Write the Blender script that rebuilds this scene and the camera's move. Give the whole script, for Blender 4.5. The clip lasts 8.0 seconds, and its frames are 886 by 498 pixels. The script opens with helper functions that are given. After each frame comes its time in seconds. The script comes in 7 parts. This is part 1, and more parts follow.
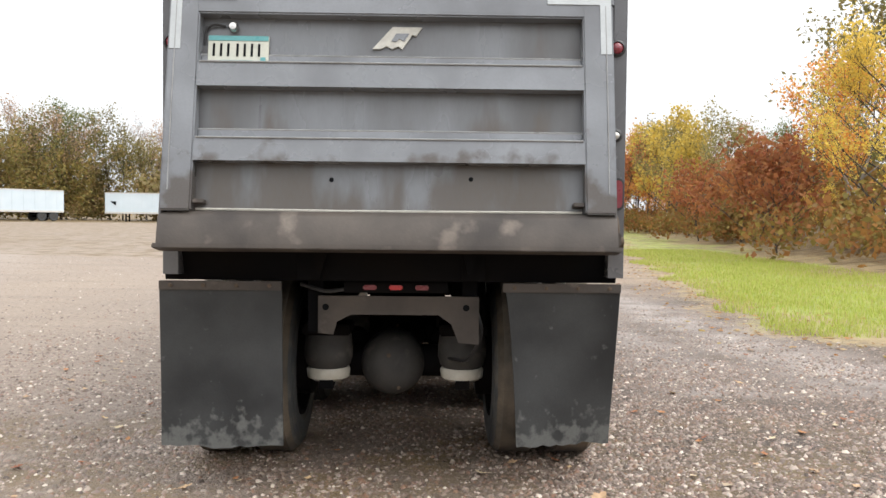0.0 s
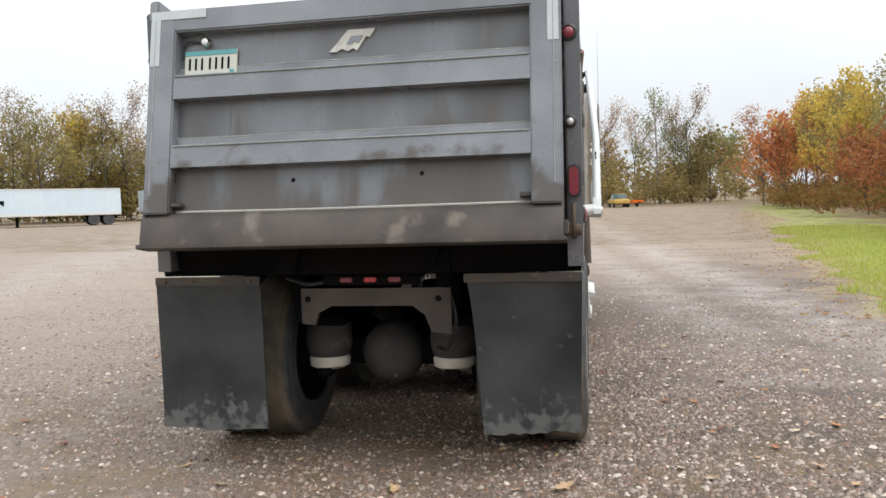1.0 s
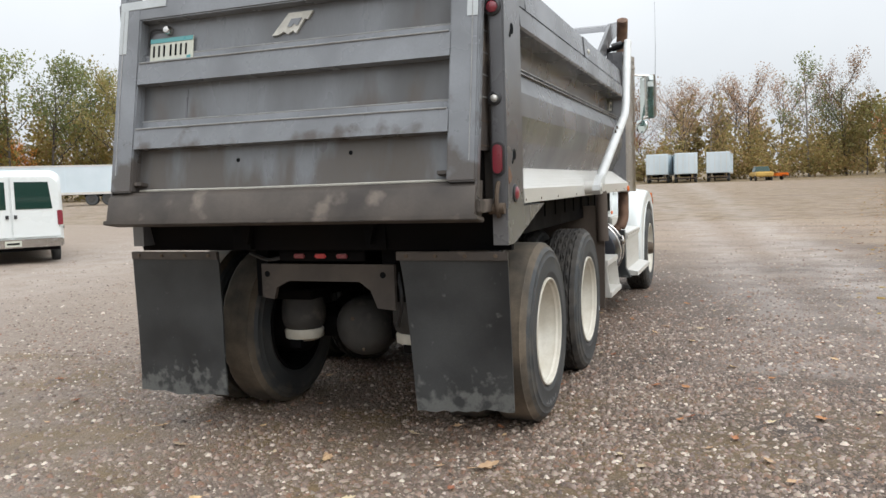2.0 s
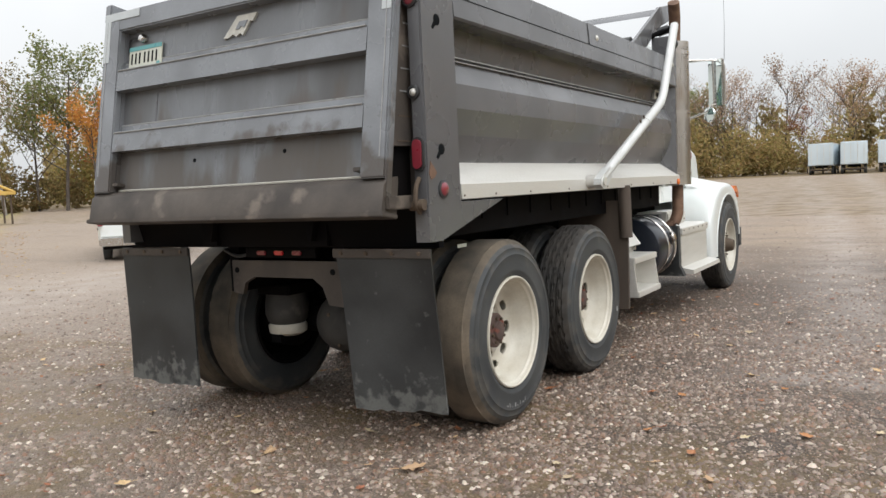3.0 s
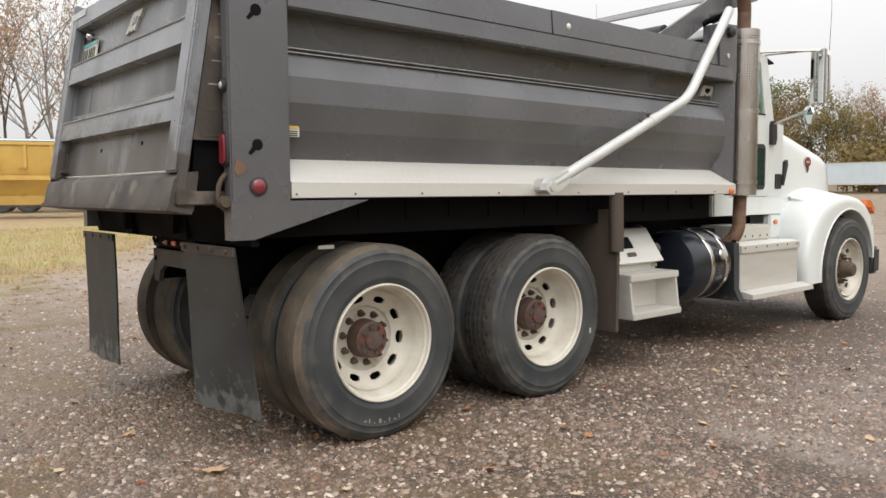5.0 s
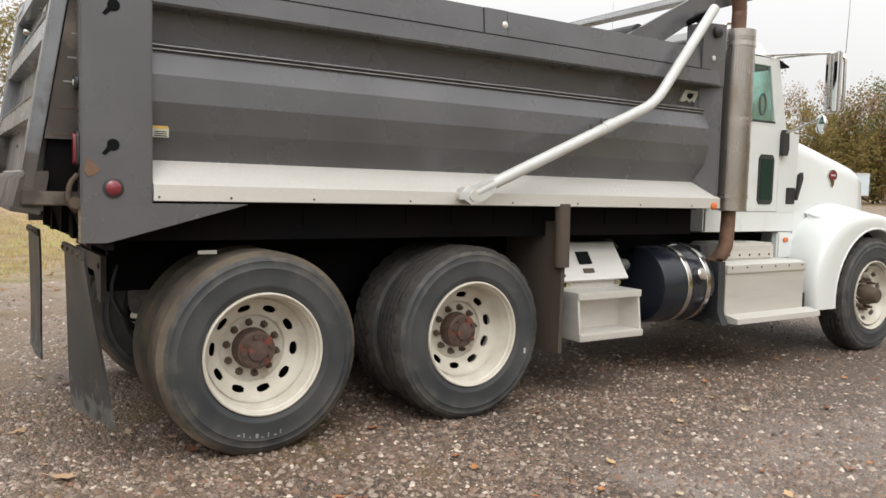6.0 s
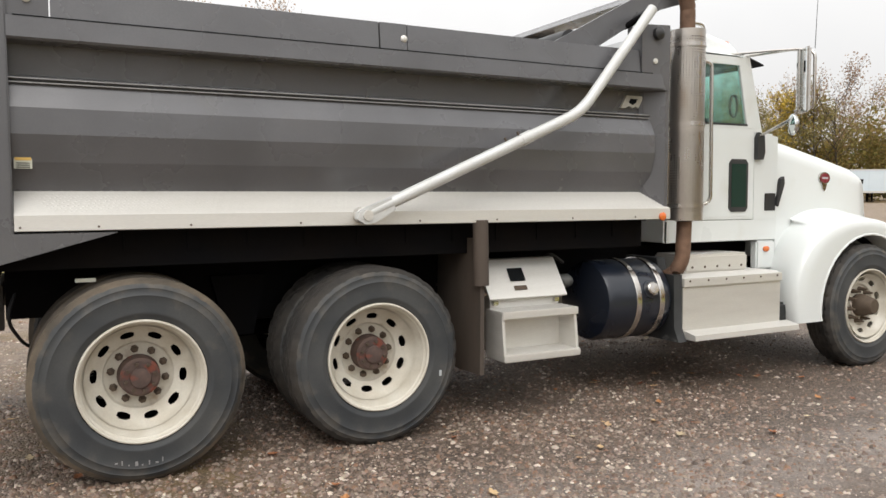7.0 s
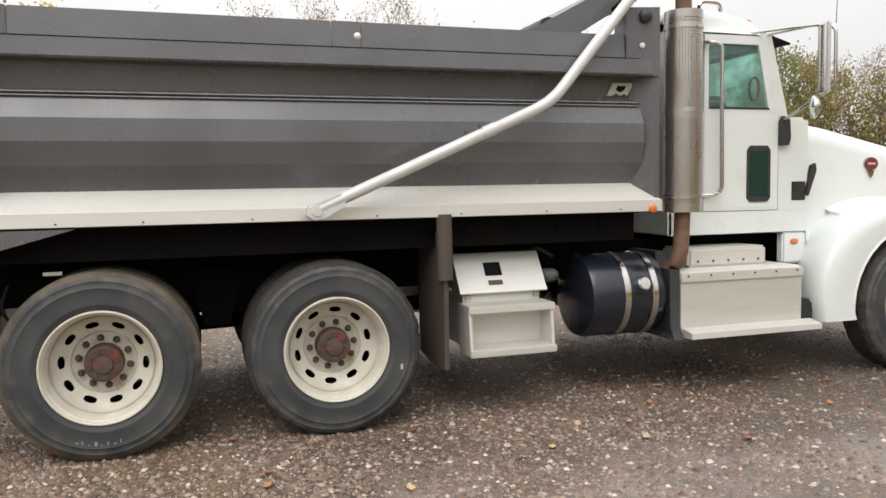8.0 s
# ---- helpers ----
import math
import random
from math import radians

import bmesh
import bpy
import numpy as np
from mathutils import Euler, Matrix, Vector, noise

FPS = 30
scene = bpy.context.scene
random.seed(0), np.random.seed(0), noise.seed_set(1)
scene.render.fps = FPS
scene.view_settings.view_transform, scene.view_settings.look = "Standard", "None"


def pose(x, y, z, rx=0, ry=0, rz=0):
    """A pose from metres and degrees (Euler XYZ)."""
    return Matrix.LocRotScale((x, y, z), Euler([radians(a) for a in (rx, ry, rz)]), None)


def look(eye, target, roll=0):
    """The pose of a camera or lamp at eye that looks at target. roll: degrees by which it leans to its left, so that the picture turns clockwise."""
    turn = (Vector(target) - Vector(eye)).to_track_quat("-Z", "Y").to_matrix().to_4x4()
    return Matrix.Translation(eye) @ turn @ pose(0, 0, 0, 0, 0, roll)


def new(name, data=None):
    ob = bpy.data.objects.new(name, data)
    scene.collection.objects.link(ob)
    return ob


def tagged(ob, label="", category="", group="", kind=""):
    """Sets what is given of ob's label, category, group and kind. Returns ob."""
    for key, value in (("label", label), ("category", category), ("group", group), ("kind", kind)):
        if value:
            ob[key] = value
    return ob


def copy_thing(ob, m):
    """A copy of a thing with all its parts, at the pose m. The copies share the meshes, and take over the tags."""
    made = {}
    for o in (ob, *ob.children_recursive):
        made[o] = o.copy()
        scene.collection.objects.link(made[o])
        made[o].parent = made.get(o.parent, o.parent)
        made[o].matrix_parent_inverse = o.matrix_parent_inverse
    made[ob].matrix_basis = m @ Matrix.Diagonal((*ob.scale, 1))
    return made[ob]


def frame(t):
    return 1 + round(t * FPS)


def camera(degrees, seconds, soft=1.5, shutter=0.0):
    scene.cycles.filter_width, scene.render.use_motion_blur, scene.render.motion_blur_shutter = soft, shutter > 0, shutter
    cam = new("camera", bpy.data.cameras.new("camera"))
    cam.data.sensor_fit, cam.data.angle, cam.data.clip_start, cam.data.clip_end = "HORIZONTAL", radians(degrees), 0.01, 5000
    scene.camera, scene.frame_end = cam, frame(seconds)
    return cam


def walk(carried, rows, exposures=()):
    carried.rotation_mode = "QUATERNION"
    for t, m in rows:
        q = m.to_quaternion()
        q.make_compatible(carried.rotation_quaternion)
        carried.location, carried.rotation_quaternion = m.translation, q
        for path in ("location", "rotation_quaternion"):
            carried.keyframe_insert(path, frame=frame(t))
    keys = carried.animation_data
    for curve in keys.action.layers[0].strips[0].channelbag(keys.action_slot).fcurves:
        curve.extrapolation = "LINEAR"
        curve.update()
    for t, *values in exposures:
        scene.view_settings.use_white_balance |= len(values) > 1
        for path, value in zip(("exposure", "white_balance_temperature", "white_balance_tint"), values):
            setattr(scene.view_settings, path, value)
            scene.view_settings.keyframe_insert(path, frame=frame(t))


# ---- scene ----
cam = camera(59.1, 8.0)
PATH = [
    (0, (0.195, 0.243, 1.409), (0.231, 2.242, 1.338), 0.6),
    (0.5, (0.71, 0.212, 1.429), (0.476, 2.195, 1.321), -1.5),
    (1, (1.236, 0.234, 1.439), (0.864, 2.196, 1.334), -1.7),
    (1.5, (1.781, 0.306, 1.458), (1.211, 2.219, 1.344), -1.1),
    (1.7, (1.975, 0.373, 1.438), (1.358, 2.27, 1.296), -1.7),
    (2.8, (3.091, 0.917, 1.424), (2.09, 2.641, 1.259), -1.6),
    (3, (3.264, 1.06, 1.39), (2.208, 2.752, 1.233), -2.6),
    (3.5, (3.686, 1.405, 1.369), (2.466, 2.981, 1.204), -4.0),
    (4, (4.037, 1.762, 1.366), (2.67, 3.211, 1.189), -2.4),
    (4.5, (4.328, 2.179, 1.361), (2.882, 3.553, 1.219), -0.9),
    (4.7, (4.463, 2.355, 1.336), (2.991, 3.701, 1.201), -0.7),
    (5.8, (5.01, 3.476, 1.417), (3.36, 4.593, 1.241), 1.2),
    (6, (5.085, 3.683, 1.413), (3.418, 4.778, 1.262), 1.5),
    (6.5, (5.298, 4.184, 1.453), (3.559, 5.163, 1.326), 0.5),
    (7, (5.503, 4.671, 1.476), (3.732, 5.592, 1.348), -0.2),
    (7.5, (5.763, 5.147, 1.482), (3.908, 5.885, 1.357), -1.5),
    (8, (5.921, 5.668, 1.494), (4.021, 6.274, 1.344), -1.0),
]
walk(cam, [(t, look(eye, target, roll)) for t, eye, target, roll in PATH], exposures=((0.0, 0.42, 6400, 10), (0.6, 0.28, 6300, 9.5), (1.5, 0.1, 6220, 8.5), (3.0, 0.02, 6400, 9), (4.5, 0.02, 6600, 10.5), (8.0, 0.02, 6650, 10.5)))

# ---- world and light ----
SUN_AZ, SUN_EL = radians(118), radians(52)
world = bpy.data.worlds.new("overcast_sky")
scene.world = world
world.use_nodes = True
wn, wl = world.node_tree.nodes, world.node_tree.links
wn.clear()
w_out = wn.new("ShaderNodeOutputWorld")
w_bg = wn.new("ShaderNodeBackground")
w_sky = wn.new("ShaderNodeTexSky")
w_sky.sky_type = "NISHITA"
w_sky.sun_disc = False
w_sky.sun_elevation, w_sky.sun_rotation = SUN_EL, SUN_AZ
w_sky.air_density, w_sky.dust_density = 1.0, 6.0
w_hsv = wn.new("ShaderNodeHueSaturation")
w_hsv.inputs["Saturation"].default_value = 0.10
w_co = wn.new("ShaderNodeTexCoord")
w_noise = wn.new("ShaderNodeTexNoise")
w_noise.inputs["Scale"].default_value, w_noise.inputs["Detail"].default_value = 2.2, 5
w_ramp = wn.new("ShaderNodeValToRGB")
w_ramp.color_ramp.elements[0].position, w_ramp.color_ramp.elements[0].color = 0.25, (8.4, 8.6, 8.8, 1)
w_ramp.color_ramp.elements[1].position, w_ramp.color_ramp.elements[1].color = 0.75, (10.1, 10.15, 10.2, 1)
w_mix = wn.new("ShaderNodeMix")
w_mix.data_type = "RGBA"
w_mix.inputs["Factor"].default_value = 0.8
wl.new(w_co.outputs["Generated"], w_noise.inputs["Vector"])
wl.new(w_noise.outputs["Fac"], w_ramp.inputs["Fac"])
wl.new(w_sky.outputs["Color"], w_hsv.inputs["Color"])
wl.new(w_hsv.outputs["Color"], w_mix.inputs["A"])
wl.new(w_ramp.outputs["Color"], w_mix.inputs["B"])
w_sep = wn.new("ShaderNodeSeparateXYZ")
w_dome = wn.new("ShaderNodeMapRange")
for w_key, w_val in (("From Min", 0.0), ("From Max", 1.0), ("To Min", 0.88), ("To Max", 2.3)):
    w_dome.inputs[w_key].default_value = w_val
w_scale = wn.new("ShaderNodeVectorMath")
w_scale.operation = "SCALE"
wl.new(w_co.outputs["Generated"], w_sep.inputs["Vector"])
wl.new(w_sep.outputs["Z"], w_dome.inputs["Value"])
wl.new(w_mix.outputs["Result"], w_scale.inputs[0])
wl.new(w_dome.outputs["Result"], w_scale.inputs["Scale"])
wl.new(w_scale.outputs["Vector"], w_bg.inputs["Color"])
wl.new(w_bg.outputs["Background"], w_out.inputs["Surface"])
w_bg.inputs["Strength"].default_value = 0.1

sun = new("sun", bpy.data.lights.new("sun", "SUN"))
sun.data.energy, sun.data.angle, sun.data.color = 0.9, radians(40), (1.0, 0.97, 0.93)
sun.matrix_world = look((0, 0, 40), Vector((0, 0, 40)) - Vector((math.sin(SUN_AZ) * math.cos(SUN_EL), math.cos(SUN_AZ) * math.cos(SUN_EL), math.sin(SUN_EL))))


# ---- materials ----
def mat(name, base, rough=0.6, metal=0.0, second=None, scale=6.0, amount=0.5, grain=60.0, bump=0.1, rough_var=0.15, coat=0.0, rnd=0.0, third=None, third_at=0.62, third_scale=2.5, spec=0.5, stretch=None, low=None, ring=None, speck=0.18, soft_edge=0.12):
    """A surface with a broad stain, a patchy third colour and a fine grain, in object metres."""
    m = bpy.data.materials.new(name)
    m.use_nodes = True
    n, l = m.node_tree.nodes, m.node_tree.links
    b = n["Principled BSDF"]
    co = n.new("ShaderNodeTexCoord")
    src = co.outputs["Object"]
    if stretch:
        mp = n.new("ShaderNodeMapping")
        mp.inputs["Scale"].default_value = stretch
        l.new(src, mp.inputs["Vector"])
        src = mp.outputs["Vector"]

    def tex(sc, detail):
        t = n.new("ShaderNodeTexNoise")
        t.inputs["Scale"].default_value, t.inputs["Detail"].default_value = sc, detail
        l.new(src, t.inputs["Vector"])
        return t.outputs["Fac"]

    def mixed(f, a, c):
        x = n.new("ShaderNodeMix")
        x.data_type = "RGBA"
        for socket, v in ((x.inputs["Factor"], f), (x.inputs["A"], a), (x.inputs["B"], c)):
            if isinstance(v, tuple):
                socket.default_value = (*v, 1)
            elif isinstance(v, float):
                socket.default_value = v
            else:
                l.new(v, socket)
        return x.outputs["Result"]

    def ranged(f, lo, hi, a=0.0, c=1.0):
        r = n.new("ShaderNodeMapRange")
        for k, v in zip(("From Min", "From Max", "To Min", "To Max"), (lo, hi, a, c)):
            r.inputs[k].default_value = v
        l.new(f, r.inputs["Value"])
        return r.outputs["Result"]

    broad, fine = tex(scale, 6), tex(grain, 3)
    second = second or tuple(c * 0.7 for c in base)
    col = mixed(ranged(broad, 0.35, 0.7, 0, amount), base, second)
    if third:
        patch = tex(third_scale, 8)
        if low:
            xyz, add = n.new("ShaderNodeSeparateXYZ"), n.new("ShaderNodeMath")
            l.new(co.outputs["Object"], xyz.inputs["Vector"])
            l.new(patch, add.inputs[0])
            l.new(ranged(xyz.outputs["Z"], low[0], low[1], low[2], 0), add.inputs[1])
            patch = add.outputs[0]
        if ring:
            flat, size, add = n.new("ShaderNodeVectorMath"), n.new("ShaderNodeVectorMath"), n.new("ShaderNodeMath")
            flat.operation, size.operation = "MULTIPLY", "LENGTH"
            flat.inputs[1].default_value = (0, 1, 1)
            l.new(co.outputs["Object"], flat.inputs[0])
            l.new(flat.outputs["Vector"], size.inputs[0])
            l.new(patch, add.inputs[0])
            l.new(ranged(size.outputs["Value"], ring[0], ring[1], 0, ring[2]), add.inputs[1])
            patch = add.outputs[0]
        col = mixed(ranged(patch, third_at, third_at + soft_edge, 0, 0.85), col, third)
    col = mixed(ranged(fine, 0.3, 0.7, 0, speck), col, tuple(c * 0.55 for c in base))
    if rnd:
        oi = n.new("ShaderNodeObjectInfo")
        hs = n.new("ShaderNodeHueSaturation")
        l.new(ranged(oi.outputs["Random"], 0, 1, 1 - rnd, 1 + rnd), hs.inputs["Value"])
        l.new(ranged(oi.outputs["Random"], 0, 1, 0.5 - rnd * 0.05, 0.5 + rnd * 0.05), hs.inputs["Hue"])
        l.new(col, hs.inputs["Color"])
        col = hs.outputs["Color"]
    l.new(col, b.inputs["Base Color"])
    l.new(ranged(broad, 0.3, 0.7, max(0.03, rough - rough_var), min(1, rough + rough_var)), b.inputs["Roughness"])
    b.inputs["Metallic"].default_value = metal
    b.inputs["Coat Weight"].default_value = coat
    b.inputs["Specular IOR Level"].default_value = spec
    if bump:
        bp = n.new("ShaderNodeBump")
        bp.inputs["Strength"].default_value, bp.inputs["Distance"].default_value = bump, 0.004
        l.new(fine, bp.inputs["Height"])
        l.new(bp.outputs["Normal"], b.inputs["Normal"])
    return m


def foliage(name, colours, rough=0.7):
    """Leaves: one of several colours for every leaf, with some light through them."""
    m = bpy.data.materials.new(name)
    m.use_nodes = True
    n, l = m.node_tree.nodes, m.node_tree.links
    b = n["Principled BSDF"]
    g = n.new("ShaderNodeNewGeometry")
    ramp = n.new("ShaderNodeValToRGB")
    el = ramp.color_ramp.elements
    while len(el) < len(colours):
        el.new(0.5)
    for i, c in enumerate(colours):
        el[i].position, el[i].color = i / max(1, len(colours) - 1), (*c, 1)
    l.new(g.outputs["Random Per Island"], ramp.inputs["Fac"])
    oi = n.new("ShaderNodeObjectInfo")
    mr = n.new("ShaderNodeMapRange")
    mr.inputs["To Min"].default_value, mr.inputs["To Max"].default_value = 0.85, 1.4
    l.new(oi.outputs["Random"], mr.inputs["Value"])
    hs = n.new("ShaderNodeHueSaturation")
    l.new(mr.outputs["Result"], hs.inputs["Value"])
    l.new(ramp.outputs["Color"], hs.inputs["Color"])
    l.new(hs.outputs["Color"], b.inputs["Base Color"])
    b.inputs["Roughness"].default_value = rough
    b.inputs["Specular IOR Level"].default_value = 0.2
    tr = n.new("ShaderNodeBsdfTranslucent")
    mx = n.new("ShaderNodeMixShader")
    mx.inputs["Fac"].default_value = 0.45
    l.new(hs.outputs["Color"], tr.inputs["Color"])
    l.new(b.outputs["BSDF"], mx.inputs[1])
    l.new(tr.outputs["BSDF"], mx.inputs[2])
    l.new(mx.outputs["Shader"], n["Material Output"].inputs["Surface"])
    return m


def glass(name, colour, alpha=0.5, rough=0.03):
    m = bpy.data.materials.new(name)
    m.use_nodes = True
    n, l = m.node_tree.nodes, m.node_tree.links
    b = n["Principled BSDF"]
    b.inputs["Base Color"].default_value = (*colour, 1)
    b.inputs["Roughness"].default_value = rough
    b.inputs["Transmission Weight"].default_value = alpha
    b.inputs["IOR"].default_value = 1.45
    return m


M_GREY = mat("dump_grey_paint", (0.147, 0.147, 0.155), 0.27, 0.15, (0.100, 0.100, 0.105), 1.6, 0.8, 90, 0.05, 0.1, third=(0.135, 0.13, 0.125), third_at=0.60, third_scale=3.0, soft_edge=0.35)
# Panel base darkened for the shade of its recess, with stains of its own.
M_PANEL = mat("shaded_stained_gate_panel", (0.180, 0.187, 0.199), 0.33, 0.1, (0.085, 0.083, 0.082), 2.5, 0.9, 80, 0.06, 0.1, third=(0.088, 0.072, 0.058), third_at=0.60, third_scale=4.5, stretch=(1, 1, 0.3), low=(0.1, 0.72, 0.27))
# Pale grey paints the edge highlights; worn edges, welds and chalk share it.
M_EDGE = mat("edge_highlight_and_wear", (0.34, 0.34, 0.34), 0.4, 0.2, (0.22, 0.22, 0.22), 9, 0.8, 80, 0.03)
# Gate frame base lightened for the sky its ribs and stiles catch.
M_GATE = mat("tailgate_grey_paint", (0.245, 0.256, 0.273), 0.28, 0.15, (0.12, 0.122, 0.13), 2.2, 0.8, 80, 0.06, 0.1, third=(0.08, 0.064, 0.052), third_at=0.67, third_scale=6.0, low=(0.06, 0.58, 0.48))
M_SOIL = mat("muddy_worn_paint", (0.090, 0.073, 0.060), 0.6, 0.1, (0.045, 0.038, 0.034), 3.4, 1.0, 70, 0.2, 0.1, third=(0.18, 0.148, 0.122), third_at=0.58, third_scale=5.5)
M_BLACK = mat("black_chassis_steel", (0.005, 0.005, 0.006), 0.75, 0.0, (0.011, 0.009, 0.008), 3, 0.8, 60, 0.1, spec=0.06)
M_RUBBER = mat("tyre_sidewall_rubber", (0.033, 0.037, 0.041), 0.62, 0, (0.072, 0.073, 0.071), 4, 0.9, 120, 0.15, 0.1, third=(0.135, 0.118, 0.094), third_at=0.62, third_scale=8, ring=(0.40, 0.535, 0.26), soft_edge=0.34)
M_TREAD = mat("dusty_tyre_tread", (0.060, 0.052, 0.042), 0.9, 0, (0.19, 0.150, 0.108), 5, 0.9, 90, 0.2, 0.05)
M_DUST = mat("dusty_axle_casting", (0.062, 0.058, 0.053), 0.75, 0, (0.032, 0.031, 0.031), 5, 0.9, 70, 0.2, third=(0.105, 0.095, 0.082), third_at=0.58, third_scale=9)
M_BROWNFLAP = mat("brown_dusty_rubber", (0.105, 0.080, 0.062), 0.8, 0, (0.055, 0.044, 0.037), 3, 0.9, 60, 0.2, 0.1, third=(0.17, 0.13, 0.10), third_at=0.6, third_scale=5, stretch=(1, 1, 0.25), soft_edge=0.25)
M_LUG = mat("dark_block_tread", (0.022, 0.021, 0.020), 0.85, 0, (0.07, 0.06, 0.05), 6, 0.8, 90, 0.2, 0.05)
M_FLAP = mat("mudflap_rubber", (0.017, 0.019, 0.021), 0.5, 0, (0.05, 0.052, 0.052), 3, 0.9, 90, 0.12, 0.12, third=(0.125, 0.128, 0.122), third_at=0.66, third_scale=15, low=(0.22, 0.52, 0.30))
M_RIM = mat("cream_painted_rim", (0.66, 0.63, 0.55), 0.42, 0, (0.50, 0.45, 0.36), 7, 0.8, 70, 0.06, 0.1, third=(0.33, 0.255, 0.175), third_at=0.57, third_scale=11, ring=(0.15, 0.24, -0.10))
M_RUST = mat("rusted_hub_steel", (0.13, 0.085, 0.07), 0.8, 0.2, (0.06, 0.05, 0.05), 14, 0.9, 90, 0.3, 0.1, third=(0.28, 0.08, 0.05), third_at=0.55, third_scale=14)
M_NUT = mat("dirty_lug_steel", (0.085, 0.06, 0.042), 0.75, 0.2, (0.14, 0.105, 0.075), 20, 0.8, 90, 0.1)
M_WHITE = mat("white_truck_paint", (0.74, 0.77, 0.76), 0.3, 0, (0.70, 0.73, 0.72), 1.2, 0.6, 60, 0.0, 0.06, coat=0.4, speck=0.0, third=(0.66, 0.67, 0.63), third_at=0.62, third_scale=2.0)
M_ALU = mat("dull_aluminium", (0.74, 0.725, 0.685), 0.45, 0.45, (0.62, 0.60, 0.555), 3, 0.7, 120, 0.05, 0.08, stretch=(1, 0.3, 3))
M_ARM = mat("white_arm_coat", (0.66, 0.67, 0.66), 0.45, 0.2, (0.55, 0.55, 0.53), 5, 0.7, 80, 0.04)
M_CHROME = mat("worn_chrome", (0.62, 0.60, 0.57), 0.22, 1.0, (0.5, 0.46, 0.42), 8, 0.7, 60, 0.02, 0.08)
M_STACK = mat("heat_stained_steel", (0.58, 0.55, 0.52), 0.3, 0.9, (0.42, 0.37, 0.32), 5, 0.9, 80, 0.06, 0.1, third=(0.34, 0.25, 0.18), third_at=0.62, third_scale=5, stretch=(1, 1, 0.35))
M_PIPE = mat("rusty_exhaust_pipe", (0.25, 0.15, 0.10), 0.7, 0.4, (0.12, 0.075, 0.055), 9, 0.9, 80, 0.15)
M_TANK = mat("navy_tank_paint", (0.010, 0.014, 0.025), 0.3, 0.1, (0.016, 0.02, 0.028), 3, 0.6, 60, 0.02, 0.08, coat=0.3)
M_RED = mat("red_lamp_lens", (0.24, 0.025, 0.04), 0.3, 0, (0.17, 0.02, 0.03), 20, 0.5, 200, 0.02, 0.05, coat=0.6)
# Stronger red puts the middle lens's lit look into its colour.
M_BRIGHTRED = mat("lit_look_red_lens", (0.62, 0.02, 0.03), 0.2, 0, (0.5, 0.015, 0.025), 20, 0.5, 200, 0.0, 0.05, coat=0.8)
M_AMBER = mat("amber_lamp_lens", (0.75, 0.17, 0.02), 0.25, 0, (0.6, 0.12, 0.02), 20, 0.5, 200, 0.02, 0.05, coat=0.6)
M_TAPE = mat("faded_white_tape", (0.52, 0.55, 0.56), 0.5, 0, (0.42, 0.44, 0.45), 8, 0.6, 90, 0.02)
M_LOGO = mat("pale_badge_metal", (0.55, 0.53, 0.47), 0.5, 0.2, (0.35, 0.33, 0.3), 20, 0.6, 90, 0.05)
M_TEAL = glass("teal_tinted_glass", (0.60, 0.86, 0.80), 0.95)
M_DKGLASS = glass("dark_tinted_glass", (0.02, 0.05, 0.04), 0.1)
M_MIRROR = mat("mirror_glass", (0.8, 0.84, 0.84), 0.06, 1.0, (0.75, 0.8, 0.8), 2, 0.3, 20, 0, 0.02)
M_PLASTIC = mat("black_plastic", (0.025, 0.025, 0.027), 0.45, 0, (0.04, 0.04, 0.04), 6, 0.5, 120, 0.05)
M_INK = mat("dark_ink", (0.010, 0.011, 0.012), 0.9, 0, (0.016, 0.018, 0.02), 30, 0.3, 90, 0, spec=0.03)
M_PLATE = mat("pale_plate_face", (0.55, 0.56, 0.48), 0.4, 0, (0.62, 0.60, 0.5), 10, 0.5, 90, 0)
M_PLATETOP = mat("teal_plate_band", (0.10, 0.32, 0.33), 0.4, 0, (0.14, 0.38, 0.38), 10, 0.5, 90, 0)
M_YELLOW = mat("construction_yellow", (0.64, 0.42, 0.11), 0.5, 0, (0.50, 0.31, 0.08), 1.2, 0.8, 40, 0.05, 0.1, third=(0.36, 0.22, 0.06), third_at=0.62, third_scale=2)
M_TRAILER = mat("white_trailer_skin", (0.66, 0.74, 0.79), 0.45, 0.1, (0.55, 0.64, 0.69), 0.5, 0.7, 20, 0.02, 0.1, rnd=0.06, speck=0.05)
M_BARK = mat("tree_bark", (0.11, 0.09, 0.075), 0.9, 0, (0.06, 0.05, 0.042), 2.5, 0.9, 14, 0.4, 0.05, rnd=0.2)
M_PALEBARK = mat("pale_birch_bark", (0.33, 0.30, 0.27), 0.85, 0, (0.16, 0.14, 0.12), 2.5, 0.9, 14, 0.3, 0.05, rnd=0.2)


# ---- mesh helpers ----
def finish(name, bm, material, bevel=0.0, segs=2, smooth=True, limit=40):
    if bevel:
        bmesh.ops.bevel(bm, geom=[e for e in bm.edges if len(e.link_faces) == 2 and e.calc_face_angle(0) > radians(25)], offset=bevel, segments=segs, affect="EDGES", clamp_overlap=True)
    bmesh.ops.recalc_face_normals(bm, faces=bm.faces)
    me = bpy.data.meshes.new(name)
    bm.to_mesh(me)
    bm.free()
    for x in (material if isinstance(material, (list, tuple)) else [material]):
        me.materials.append(x)
    if smooth:
        me.polygons.foreach_set("use_smooth", [True] * len(me.polygons))
        me.set_sharp_from_angle(angle=radians(limit))
    return me


